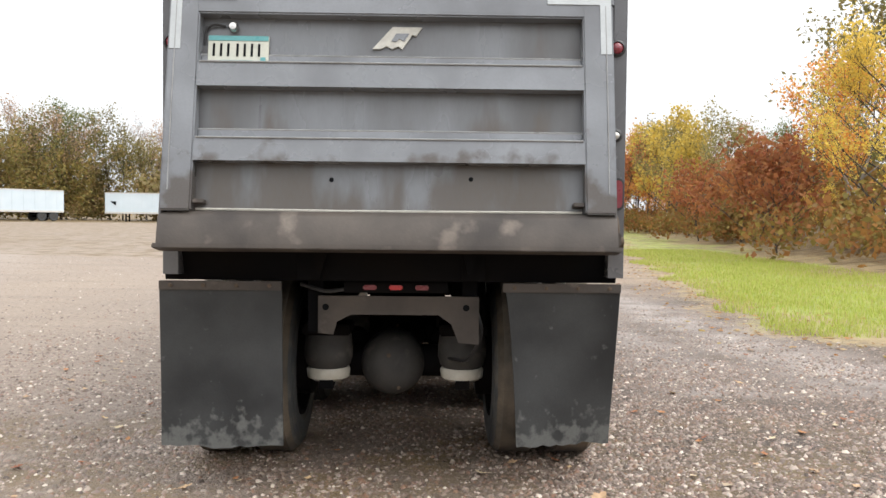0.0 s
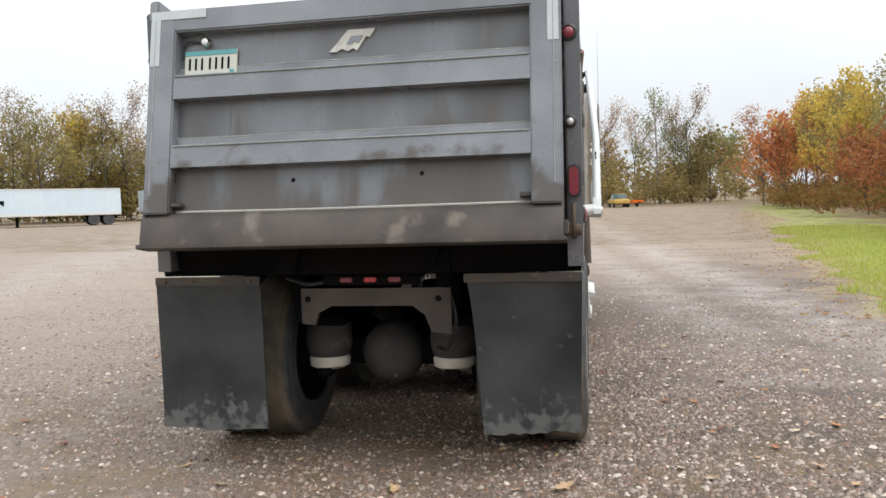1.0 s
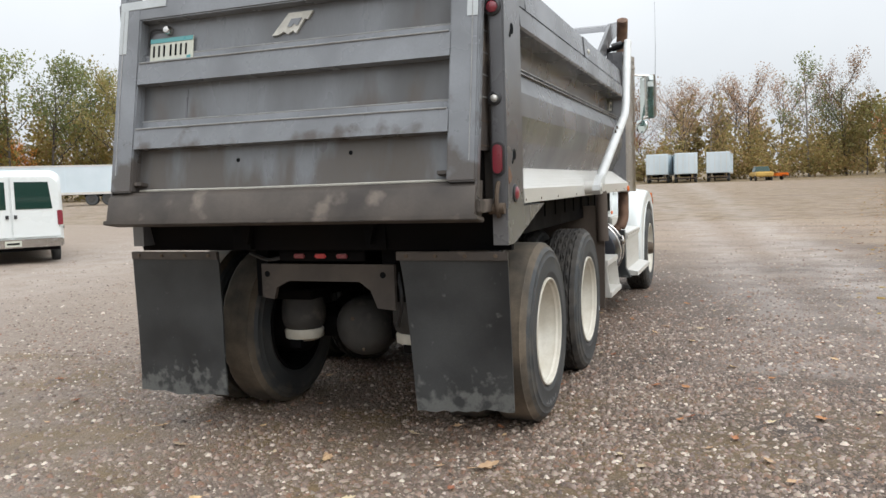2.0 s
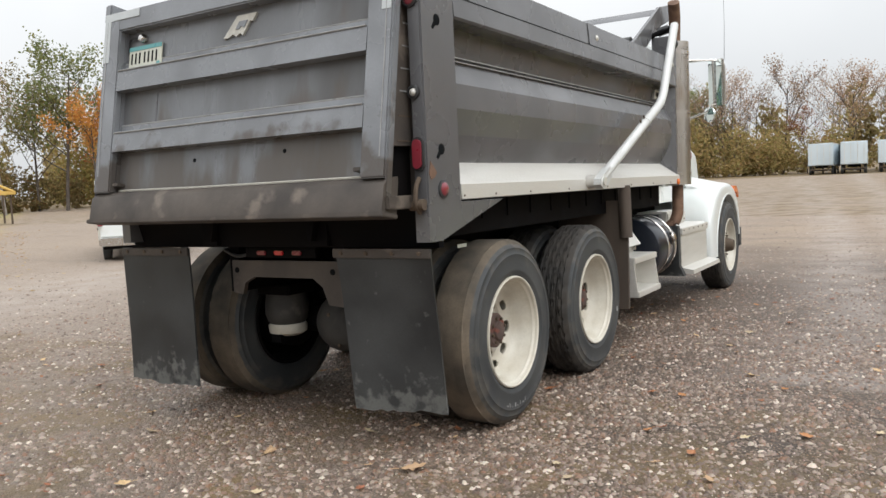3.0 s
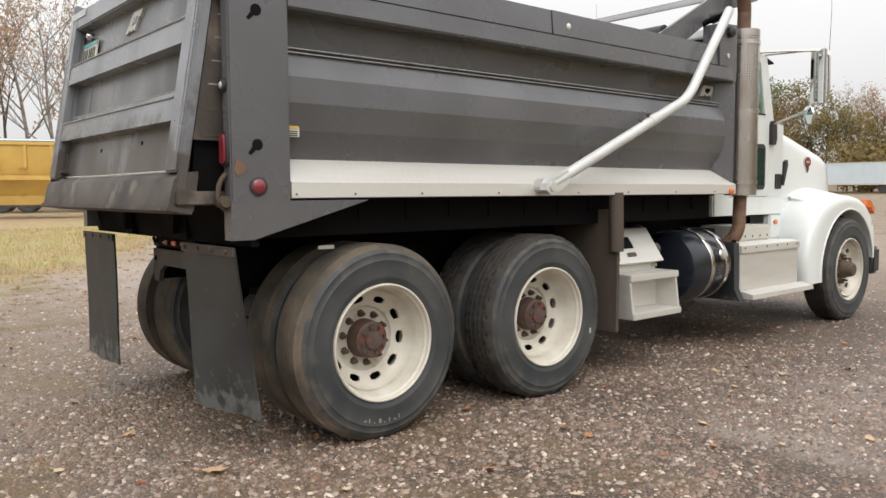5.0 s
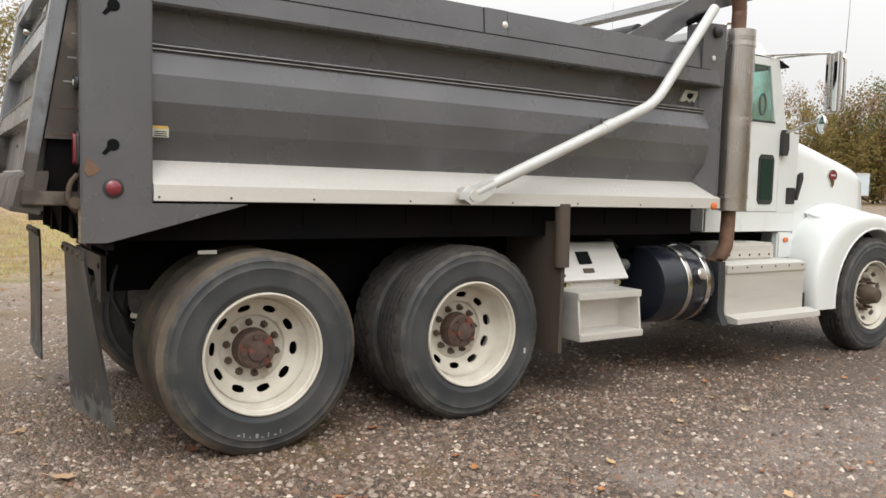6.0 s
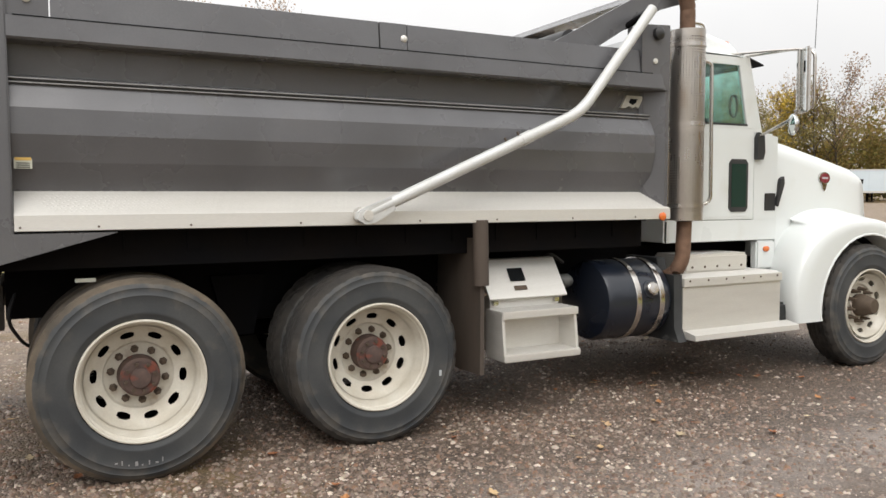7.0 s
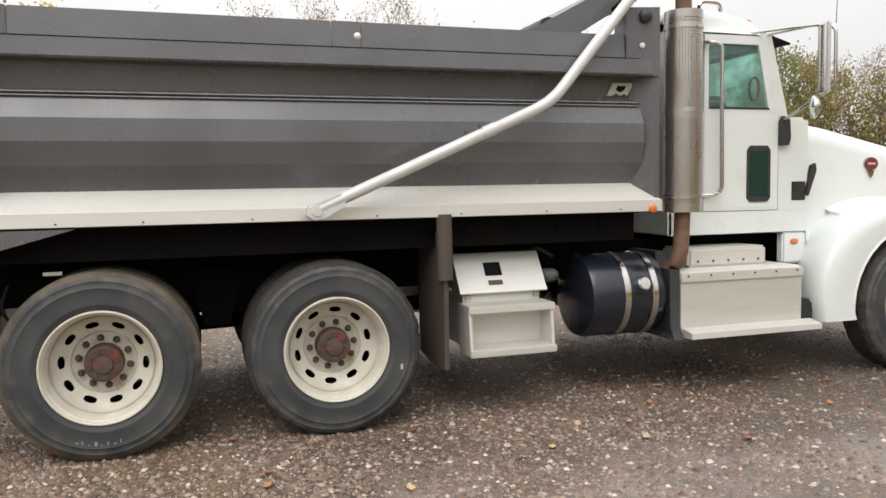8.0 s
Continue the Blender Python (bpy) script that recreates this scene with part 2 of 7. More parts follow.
def put(name, me, parent, m=None, label=""):
    ob = new(name, me)
    ob.parent = parent
    if m is not None:
        ob.matrix_basis = m
    if label:
        tagged(ob, label)
    return ob


def part(name, bm, material, parent, label="", bevel=0.0, segs=2, m=None, smooth=True, limit=40):
    return put(name, finish(name, bm, material, bevel, segs, smooth, limit), parent, m, label)


def thing(name, label, category, group="", kind="", m=None):
    ob = new(name)
    ob.empty_display_size = 0.2
    if m is not None:
        ob.matrix_basis = m
    return tagged(ob, label, category, group, kind)


def box(x0, x1, y0, y1, z0, z1, bm=None):
    bm = bm or bmesh.new()
    bmesh.ops.create_cube(bm, size=1, matrix=Matrix.Translation(((x0 + x1) / 2, (y0 + y1) / 2, (z0 + z1) / 2)) @ Matrix.Diagonal((x1 - x0, y1 - y0, z1 - z0, 1)))
    return bm


def prism(pts, axis, a, b, bm=None):
    """A polygon drawn in the two other axes (in their order), swept along axis from a to b."""
    bm = bm or bmesh.new()

    def p3(p, h):
        return {"x": (h, p[0], p[1]), "y": (p[0], h, p[1]), "z": (p[0], p[1], h)}[axis]
    lo, hi = [bm.verts.new(p3(p, a)) for p in pts], [bm.verts.new(p3(p, b)) for p in pts]
    k = len(pts)
    bm.faces.new(lo)
    bm.faces.new(hi)
    for i in range(k):
        bm.faces.new((lo[i], lo[(i + 1) % k], hi[(i + 1) % k], hi[i]))
    return bm


def lathe(profile, axis="x", n=32, bm=None, at=(0, 0, 0), closed=False):
    """Turn (radius, height) points round an axis."""
    bm = bm or bmesh.new()
    rings = []
    for r, h in profile:
        ring = []
        for i in range(n):
            a = 2 * math.pi * i / n
            u, v = r * math.cos(a), r * math.sin(a)
            q = {"x": (h, u, v), "y": (u, h, v), "z": (u, v, h)}[axis]
            ring.append(bm.verts.new((q[0] + at[0], q[1] + at[1], q[2] + at[2])))
        rings.append(ring)
    for a, b in zip(rings, rings[1:] + ([rings[0]] if closed else [])):
        for i in range(n):
            bm.faces.new((a[i], a[(i + 1) % n], b[(i + 1) % n], b[i]))
    if not closed:
        for ring in (rings[0], rings[-1]):
            bm.faces.new(ring)
    return bm


def tube(pts, r, n=8, bm=None, caps=True):
    """A round bar along a line of points; r is one radius or one a point."""
    bm = bm or bmesh.new()
    pts = [Vector(p) for p in pts]
    rs = r if isinstance(r, (list, tuple)) else [r] * len(pts)
    rings, side = [], None
    for i, p in enumerate(pts):
        d = ((pts[min(i + 1, len(pts) - 1)] - p).normalized() + (p - pts[max(i - 1, 0)]).normalized()).normalized()
        if side is None:
            side = d.cross(Vector((0.31, 0.17, 0.93))).normalized()
        side = (side - d * side.dot(d)).normalized()
        up = d.cross(side)
        rings.append([bm.verts.new(p + rs[i] * (math.cos(2 * math.pi * k / n) * side + math.sin(2 * math.pi * k / n) * up)) for k in range(n)])
    for a, b in zip(rings, rings[1:]):
        for k in range(n):
            bm.faces.new((a[k], a[(k + 1) % n], b[(k + 1) % n], b[k]))
    if caps:
        bm.faces.new(rings[0])
        bm.faces.new(rings[-1])
    return bm


def bent(pts, radius, steps=5):
    """Round the corners of a line of points."""
    pts = [Vector(p) for p in pts]
    out = [pts[0]]
    for a, b, c in zip(pts, pts[1:], pts[2:]):
        p, q = b + (a - b).normalized() * radius, b + (c - b).normalized() * radius
        for i in range(steps + 1):
            s = i / steps
            out.append(p * (1 - s) ** 2 + b * 2 * s * (1 - s) + q * s * s)
    return out + [pts[-1]]


def loft(sections, bm=None, caps=True):
    """Skin through rings of points with the same count."""
    bm = bm or bmesh.new()
    rings = [[bm.verts.new(p) for p in s] for s in sections]
    k = len(rings[0])
    for a, b in zip(rings, rings[1:]):
        for i in range(k):
            bm.faces.new((a[i], a[(i + 1) % k], b[(i + 1) % k], b[i]))
    if caps:
        bm.faces.new(rings[0])
        bm.faces.new(rings[-1])
    return bm


def mirrored(pts):
    return [(-x, y, z) for x, y, z in pts]


# ---- ground ----
def rise(x, y):
    """Height of the ground: flat round the truck, rising gently outwards."""
    r = np.hypot(x, y - 8.0)
    far = np.maximum(0.0, r - 9.0)
    z = 0.0135 * far * np.minimum(1.0, far / 12.0) * (1 - 0.25 * np.minimum(1, far / 150))
    bank = np.clip((x - (9.0 + 0.15 * (y - 10))) / 9.0, 0, 1) * np.clip((y - 8) / 10, 0, 1)
    z = z - 0.02 * np.exp(-((x / 2.2) ** 4 + ((y - 8) / 5) ** 4))
    return z + 0.9 * bank * bank * (3 - 2 * bank)


def surface(x, y):
    """The ground with its shallow bumps."""
    near = np.exp(-((x - 1) ** 2 + (y - 7) ** 2) / 900)
    wave = 0.012 * np.sin(x * 1.3 + 0.7 * np.sin(y * 0.9)) * np.sin(y * 1.1 + 0.5 * np.sin(x * 0.7)) + 0.008 * np.sin(x * 3.7 + y * 2.9) * np.sin(y * 4.1 - x * 1.7)
    return rise(x, y) + wave * near * (0.35 + 0.65 * np.clip((np.hypot(x, (y - 7.5) / 2.6) - 1.6), 0, 1))


def verge_right(x, y):
    """How deep inside the grass beside the drive a point lies, in metres."""
    return np.where(y > 10, x - (4.6 + 0.15 * (y - 10)), x - (4.6 + 0.9 * (10 - y)))


def verge_left(x, y):
    return np.minimum(-7.0 - x, (5.0 + 0.62 * (-x - 7.5)) - y) * 0.8


def build_ground():
    n = 241
    u = np.linspace(-1, 1, n)
    ax = 1200 * np.sinh(u * 7.2) / np.sinh(7.2)
    gx, gy = np.meshgrid(ax + 1.0, ax + 8.0, indexing="ij")
    gz = surface(gx, gy)
    co = np.stack([gx, gy, gz], -1).reshape(-1, 3)
    idx = np.arange(n * n).reshape(n, n)
    quads = np.stack([idx[:-1, :-1], idx[1:, :-1], idx[1:, 1:], idx[:-1, 1:]], -1).reshape(-1, 4)
    me = bpy.data.meshes.new("ground")
    me.from_pydata(co.tolist(), [], quads.tolist())
    me.polygons.foreach_set("use_smooth", [True] * len(me.polygons))
    x, y = co[:, 0], co[:, 1]
    grass = np.maximum(verge_right(x, y), verge_left(x, y))
    wood = np.maximum(np.hypot(x + 5, y - 5) - 84, np.maximum((x - (10.5 + 0.15 * (y - 10))) * (y > 6), (-38 - x) * (y < 25)))

    def track(px, py, w):
        return np.exp(-((x - np.interp(y, py, px)) / w) ** 2)
    pale = np.maximum(track([4.4, 4.0, 3.3, 1.5, -2], [5, 9, 18, 40, 80], 0.75), 0.8 * track([2.7, 2.4, 1.6, -1, -7], [8, 12, 20, 40, 80], 0.6)) * (y > 6.5)
    pale = np.maximum(pale, 0.7 * np.exp(-(((x + 6 + 0.35 * y)) / 2.2) ** 2) * (y < 30))
    parched = np.clip(verge_left(x, y) / 1.5, 0, 1)
    for key, v in (("grass", grass), ("wood", wood), ("pale", pale), ("parched", parched)):
        a = me.attributes.new(key, "FLOAT", "POINT")
        a.data.foreach_set("value", v.astype(np.float32))
    m = bpy.data.materials.new("gravel_yard")
    m.use_nodes = True
    nd, l = m.node_tree.nodes, m.node_tree.links
    b = nd["Principled BSDF"]
    geo = nd.new("ShaderNodeNewGeometry")

    def attr(k):
        a = nd.new("ShaderNodeAttribute")
        a.attribute_name = k
        return a.outputs["Fac"]

    def noise_tex(sc, d=5, rough=0.55):
        t = nd.new("ShaderNodeTexNoise")
        t.inputs["Scale"].default_value, t.inputs["Detail"].default_value, t.inputs["Roughness"].default_value = sc, d, rough
        l.new(geo.outputs["Position"], t.inputs["Vector"])
        return t.outputs["Fac"]

    def vor(sc):
        t = nd.new("ShaderNodeTexVoronoi")
        t.inputs["Scale"].default_value = sc
        l.new(geo.outputs["Position"], t.inputs["Vector"])
        return t

    def rng(f, lo, hi, a=0.0, c=1.0):
        r = nd.new("ShaderNodeMapRange")
        for k, v in zip(("From Min", "From Max", "To Min", "To Max"), (lo, hi, a, c)):
            r.inputs[k].default_value = v
        l.new(f, r.inputs["Value"])
        return r.outputs["Result"]

    def math_(op, a, c):
        t = nd.new("ShaderNodeMath")
        t.operation = op
        for s, v in ((t.inputs[0], a), (t.inputs[1], c)):
            if isinstance(v, (int, float)):
                s.default_value = v
            else:
                l.new(v, s)
        return t.outputs[0]

    def mx(f, a, c, mode="MIX"):
        t = nd.new("ShaderNodeMix")
        t.data_type, t.blend_type = "RGBA", mode
        for s, v in ((t.inputs["Factor"], f), (t.inputs["A"], a), (t.inputs["B"], c)):
            if isinstance(v, tuple):
                s.default_value = (*v, 1)
            elif isinstance(v, float):
                s.default_value = v
            else:
                l.new(v, s)
        return t.outputs["Result"]

    v1, v2, v3 = vor(34), vor(75), vor(160)

    def stones(v, cols):
        sep = nd.new("ShaderNodeSeparateColor")
        l.new(v.outputs["Color"], sep.inputs["Color"])
        ramp = nd.new("ShaderNodeValToRGB")
        el = ramp.color_ramp.elements
        while len(el) < len(cols):
            el.new(0.5)
        for i, c in enumerate(cols):
            el[i].position, el[i].color = i / (len(cols) - 1), (*c, 1)
        l.new(sep.outputs["Red"], ramp.inputs["Fac"])
        return ramp.outputs["Color"], sep.outputs["Green"]
    cols = [(0.085, 0.058, 0.042), (0.20, 0.148, 0.115), (0.14, 0.094, 0.068), (0.31, 0.235, 0.18), (0.22, 0.13, 0.082), (0.48, 0.385, 0.31), (0.17, 0.122, 0.094)]
    s1, g1 = stones(v1, cols)
    s2, g2 = stones(v2, cols)
    s3, g3 = stones(v3, cols)
    gravel = mx(rng(g2, 0.35, 0.4), s3, s2)
    gravel = mx(rng(g1, 0.72, 0.75), gravel, s1)
    big, mid = noise_tex(0.35), noise_tex(1.6)
    # Gaps between the stones painted near-black, in place of their shade.
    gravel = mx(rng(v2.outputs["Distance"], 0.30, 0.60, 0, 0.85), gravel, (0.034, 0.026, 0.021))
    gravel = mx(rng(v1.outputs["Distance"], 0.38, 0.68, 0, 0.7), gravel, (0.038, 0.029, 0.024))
    soil = mx(rng(noise_tex(9), 0.3, 0.7), (0.16, 0.112, 0.08), (0.24, 0.175, 0.128))
    gravel = mx(rng(mid, 0.5, 0.75, 0, 0.35), gravel, soil)
    gravel = mx(rng(big, 0.4, 0.65, 0, 0.25), gravel, (0.26, 0.205, 0.165))
    dist = nd.new("ShaderNodeVectorMath")
    dist.operation = "DISTANCE"
    dist.inputs[1].default_value = (4.4, 6.0, 0)
    l.new(geo.outputs["Position"], dist.inputs[0])
    tan = mx(rng(noise_tex(0.8), 0.3, 0.7), (0.28, 0.208, 0.150), (0.34, 0.258, 0.190))
    tan = mx(rng(noise_tex(0.22), 0.45, 0.65, 0, 0.7), tan, (0.37, 0.28, 0.19))
    gravel = mx(rng(math_("ADD", dist.outputs["Value"], rng(big, 0.3, 0.7, -3, 3)), 6, 14.5, 0, 0.85), gravel, tan)
    rut_map = nd.new("ShaderNodeMapping")
    rut_map.inputs["Scale"].default_value, rut_map.inputs["Rotation"].default_value = (0.22, 1.5, 1), (0, 0, radians(28))
    l.new(geo.outputs["Position"], rut_map.inputs["Vector"])
    rut = nd.new("ShaderNodeTexNoise")
    rut.inputs["Scale"].default_value, rut.inputs["Detail"].default_value = 1.1, 6
    l.new(rut_map.outputs["Vector"], rut.inputs["Vector"])
    gravel = mx(rng(rut.outputs["Fac"], 0.52, 0.66, 0, 0.5), gravel, (0.135, 0.098, 0.072))
    east = nd.new("ShaderNodeSeparateXYZ")
    l.new(geo.outputs["Position"], east.inputs["Vector"])
    dry_side = rng(math_("ADD", east.outputs["X"], rng(mid, 0.3, 0.7, -1, 1)), 1.6, -2.0, 0, 0.62)
    gravel = mx(dry_side, gravel, mx(rng(noise_tex(14), 0.35, 0.65), (0.24, 0.19, 0.15), (0.36, 0.295, 0.24)))
    gravel = mx(math_("MULTIPLY", attr("pale"), rng(mid, 0.3, 0.6, 0.1, 0.6)), gravel, (0.46, 0.41, 0.375))
    green = mx(rng(noise_tex(3), 0.35, 0.65), (0.24, 0.28, 0.06), (0.34, 0.36, 0.085))
    dry = mx(rng(noise_tex(5), 0.35, 0.65), (0.38, 0.29, 0.15), (0.29, 0.215, 0.115))
    gd = math_("ADD", attr("grass"), rng(mid, 0.3, 0.7, -0.7, 0.7))
    turf = mx(rng(math_("ADD", gd, rng(big, 0.35, 0.65, -1.2, 1.2)), 0.5, 1.5), dry, green)
    turf = mx(rng(math_("ADD", gd, rng(big, 0.35, 0.65, -1.5, 1.5)), 3.6, 5.5), turf, dry)
    turf = mx(math_("MULTIPLY", attr("parched"), rng(mid, 0.35, 0.6, 0.25, 0.95)), turf, mx(rng(noise_tex(11), 0.35, 0.65), (0.33, 0.235, 0.135), (0.42, 0.31, 0.19)))
    col = mx(rng(math_("ADD", gd, rng(noise_tex(7), 0.3, 0.7, -0.5, 0.5)), -0.5, 0.7), gravel, turf)
    litter = mx(rng(noise_tex(4), 0.35, 0.65), (0.20, 0.135, 0.06), (0.13, 0.095, 0.05))
    col = mx(rng(math_("ADD", attr("wood"), rng(mid, 0.3, 0.7, -2, 2)), -1, 2), col, litter)
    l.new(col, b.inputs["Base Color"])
    b.inputs["Roughness"].default_value = 0.7
    b.inputs["Specular IOR Level"].default_value = 0.4
    h = math_("ADD", rng(v1.outputs["Distance"], 0.1, 0.65, 1.0, 0), math_("ADD", rng(v2.outputs["Distance"], 0.1, 0.65, 0.6, 0), rng(v3.outputs["Distance"], 0.1, 0.65, 0.3, 0)))
    bp = nd.new("ShaderNodeBump")
    bp.inputs["Strength"].default_value, bp.inputs["Distance"].default_value = 0.8, 0.010
    l.new(h, bp.inputs["Height"])
    l.new(bp.outputs["Normal"], b.inputs["Normal"])
    me.materials.append(m)
    return tagged(new("ground", me), "brown and grey crushed gravel yard with grass verges", "ground", kind="structure")


build_ground()


# ---- the dump truck ----
truck = thing("dump_truck", "grey steel dump truck with a white cab parked on gravel", "dump truck")
GATE_Y, GATE_Z, GATE_SLOPE = 4.0, 1.285, 0.17


def gate_pose():
    """The tailgate leans forward at its top: local x across, y into the gate, z up along it."""
    return Matrix.Translation((0, GATE_Y, GATE_Z)) @ Matrix.Rotation(-math.atan(GATE_SLOPE), 4, "X")


def build_dump_body():
    body = put("dump_body", finish("dump_body", box(-1.06, 1.06, 4.40, 8.68, 1.31, 1.36), M_BLACK), truck, label="grey steel tub dump body with ribbed sides")
    y0, y1 = 4.56, 8.66
    outer = [(1.05, 1.50), (1.128, 1.665), (1.165, 1.80), (1.160, 1.93), (1.100, 2.062), (1.115, 2.075), (1.095, 2.085), (1.045, 2.10), (1.055, 2.255)]
    inner = [(x - 0.02, z) for x, z in reversed(outer)]
    for s in (1, -0.97):
        def xs(pts):
            return [(s * x, z) for x, z in pts]
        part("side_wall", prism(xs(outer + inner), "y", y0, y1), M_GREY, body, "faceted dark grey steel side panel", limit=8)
        # The seam's two bright lines are highlights put into the colour.
        for zr in (2.050, 2.071):
            part("seam_rib", prism(xs([(1.10, zr), (1.122, zr + 0.002), (1.122, zr + 0.008), (1.10, zr + 0.011)]), "y", y0, y1 - 0.02), M_EDGE, body, "seam edge with a painted highlight")
        part("rail_seam", prism(xs([(1.18, 2.3605), (1.199, 2.3605), (1.197, 2.3655), (1.18, 2.3655)]), "y", 4.60, 8.50), M_INK, body)
        # top rail with the board bolted on it
        part("top_rail", prism(xs([(1.03, 2.249), (1.19, 2.249), (1.203, 2.260), (1.196, 2.36), (1.03, 2.36)]), "y", 4.571, 8.70), M_GREY, body, bevel=0.006)
        for a, b in ((4.76, 6.50), (6.50, 6.68), (6.68, 8.50)):
            part("side_board", prism(xs([(1.13, 2.364), (1.186 if b - a > 0.5 else 1.192, 2.364), (1.172 if b - a > 0.5 else 1.178, 2.52), (1.12, 2.52)]), "y", a + 0.004, b - 0.004), M_GREY, body, bevel=0.005)
        part("side_board", prism([(4.571, 2.364), (4.757, 2.364), (4.757, 2.52), (4.571, 2.54)], "x", s * 1.12, s * 1.18), M_GREY, body, bevel=0.004)
        for y, z in ((6.658, 2.432), (4.66, 2.45)):
            part("bolt", lathe([(0.001, 0.0), (0.022, 0.0), (0.022, 0.008), (0.012, 0.016), (0.001, 0.016)], "x", 14), M_ALU, body, m=pose(s * 1.18, y, z, 0, 0, 0 if s > 0 else 180))
        # corner post, its side plate with the sloped foot, and the recessed liner beside the gate
        post = part("corner_post", box(min(s * 1.122, s * 1.2), max(s * 1.122, s * 1.2), 4.255, 4.572, 1.30, 2.56), M_GREY, body, "grey steel corner post with lamps", bevel=0.008)
        part("post_foot", prism([(4.255, 1.125), (4.37, 1.125), (5.04, 1.312), (4.255, 1.312)], "x", s * 1.12, s * 1.199), M_GREY, body, bevel=0.005)
        part("post_liner", box(min(s * 0.97, s * 1.122), max(s * 0.97, s * 1.122), 4.31, 4.35, 1.30, 2.5), M_SOIL, body)
        part("post_wedge", prism([(4.12, 1.60), (4.30, 1.60), (4.30, 2.50), (4.08 + 0.17 * 1.14, 2.50)], "x", s * 1.07, s * 1.098), M_SOIL, body, "rust-brown plate beside the tailgate")
        # Black plate added behind the latch opening, standing in for the shade inside.
        part("latch_pocket", prism([(4.11, 1.30), (4.305, 1.30), (4.305, 1.605), (4.14, 1.605)], "x", s * 1.04, s * 1.068), M_BLACK, body)
        for z in (1.62, 1.74, 1.86, 1.97, 2.08, 2.19):
            part("weld_seam", box(min(s * 1.085, s * 1.103), max(s * 1.085, s * 1.1005), 4.115 + 0.17 * (z - 1.36), 4.30, z, z + 0.007), M_EDGE if z > 1.8 else M_NUT, body)
        # post lamps
        rear_y = 4.253
        for z, r, mt in ((1.856, 0.020, M_ALU), (2.30, 0.029, M_RED)):
            part("lamp_ring", lathe([(r + 0.014, 0), (r + 0.014, -0.012), (r + 0.003, -0.018), (r + 0.003, 0)], "y", 20, closed=True), M_PLASTIC, post, m=pose(s * 1.146, rear_y, z))
            part("lamp_lens", lathe([(r, 0.0), (r, -0.012), (r * 0.6, -0.02), (0.001, -0.022)], "y", 20), mt, post, m=pose(s * 1.146, rear_y, z))
        oval = [(0.03 * math.cos(a), 0.055 * (1 if math.sin(a) > 0 else -1) + 0.03 * math.sin(a)) for a in [2 * math.pi * (i + 0.5) / 20 for i in range(20)]]
        part("tail_lamp", prism([(s * 1.158 + x * 1.15, 1.556 + z * 0.98) for x, z in oval], "y", rear_y - 0.012, rear_y), M_PLASTIC, post, "oval lamp rim", bevel=0.003)
        part("tail_lamp_lens", prism([(s * 1.158 + x * 0.8, 1.556 + z * 0.84) for x, z in oval], "y", rear_y - 0.024, rear_y - 0.010), M_RED, post, "red oval lens", bevel=0.006)
        part("side_marker", lathe([(0.034, 0.0), (0.034, 0.012), (0.024, 0.02), (0.001, 0.022)], "x", 22), M_RED, post, m=pose(s * 1.199, 4.394, 1.382, 0, 0, 0 if s > 0 else 180))
        part("side_marker_rim", lathe([(0.046, 0.0), (0.046, 0.008), (0.034, 0.012), (0.034, 0)], "x", 22, closed=True), M_PLASTIC, post, m=pose(s * 1.199, 4.394, 1.382, 0, 0, 0 if s > 0 else 180))
        for y, z in ((4.395, 1.581), (4.40, 2.215)):
            part("keyhole", lathe([(0.028, 0), (0.028, 0.003), (0.001, 0.004)], "x", 18), M_INK, post, m=pose(s * 1.199, y, z, 0, 0, 0 if s > 0 else 180))
            part("keyhole_slot", prism([(y - 0.05, z - 0.042), (y - 0.035, z - 0.05), (y + 0.012, z - 0.004), (y - 0.01, z + 0.012)], "x", s * 1.199, s * 1.2025), M_INK, post)
        part("rust_scar", prism([(4.27, 1.46), (4.285, 1.52), (4.34, 1.465), (4.315, 1.44), (4.285, 1.43)], "x", s * 1.1995, s * 1.2035), M_PIPE, post)
        # latch hook and its arm
        part("latch_arm", box(min(s * 1.10, s * 1.13), max(s * 1.10, s * 1.13), 4.02, 4.30, 1.295, 1.36), M_SOIL, body, bevel=0.006)
        part("latch_hook", tube(bent([(s * 1.155, 4.25, 1.44), (s * 1.155, 4.215, 1.40), (s * 1.155, 4.205, 1.31), (s * 1.155, 4.245, 1.27)], 0.03), 0.012, 8), M_NUT, body)
        part("latch_pin", lathe([(0.028, -0.04), (0.028, 0.04)], "x", 12), M_NUT, body, m=pose(s * 1.15, 4.235, 1.31))
        # diamond-plate fender shelf
        shelf = prism(xs([(1.04, 1.52), (1.045, 1.535), (1.20, 1.402), (1.203, 1.326), (1.19, 1.322), (1.186, 1.394)]), "y", 4.575, 8.78)
        for v in shelf.verts:
            if v.co.y > 8 and abs(v.co.x) < 1.1:
                v.co.y = 8.60
        shelf_ob = part("fender_shelf", shelf, M_ALU, body, "bright aluminium tread-plate shelf", bevel=0.003)
        cols, rows = 170, 9
        vs, fs = [], []
        for i in range(cols):
            for j in range(rows):
                t = (j + 0.5 + 0.25 * (i % 2)) / (rows + 0.5)
                cx, cz, cy = 1.045 + 0.155 * t, 1.5365 - 0.132 * t, 4.595 + 4.0 * (i + 0.5) / cols + 0.16 * t
                tilt = 0.012 if (i + j) % 2 else -0.012
                base = len(vs)
                for du, dy in ((-0.004, -0.008), (0.004, -0.003), (0.004, 0.008), (-0.004, 0.003)):
                    e = du + (tilt * dy / 0.02)
                    vs.append((s * (cx + e * 0.76 + 0.0012), cy + dy, cz - e * 0.65 + 0.0014))
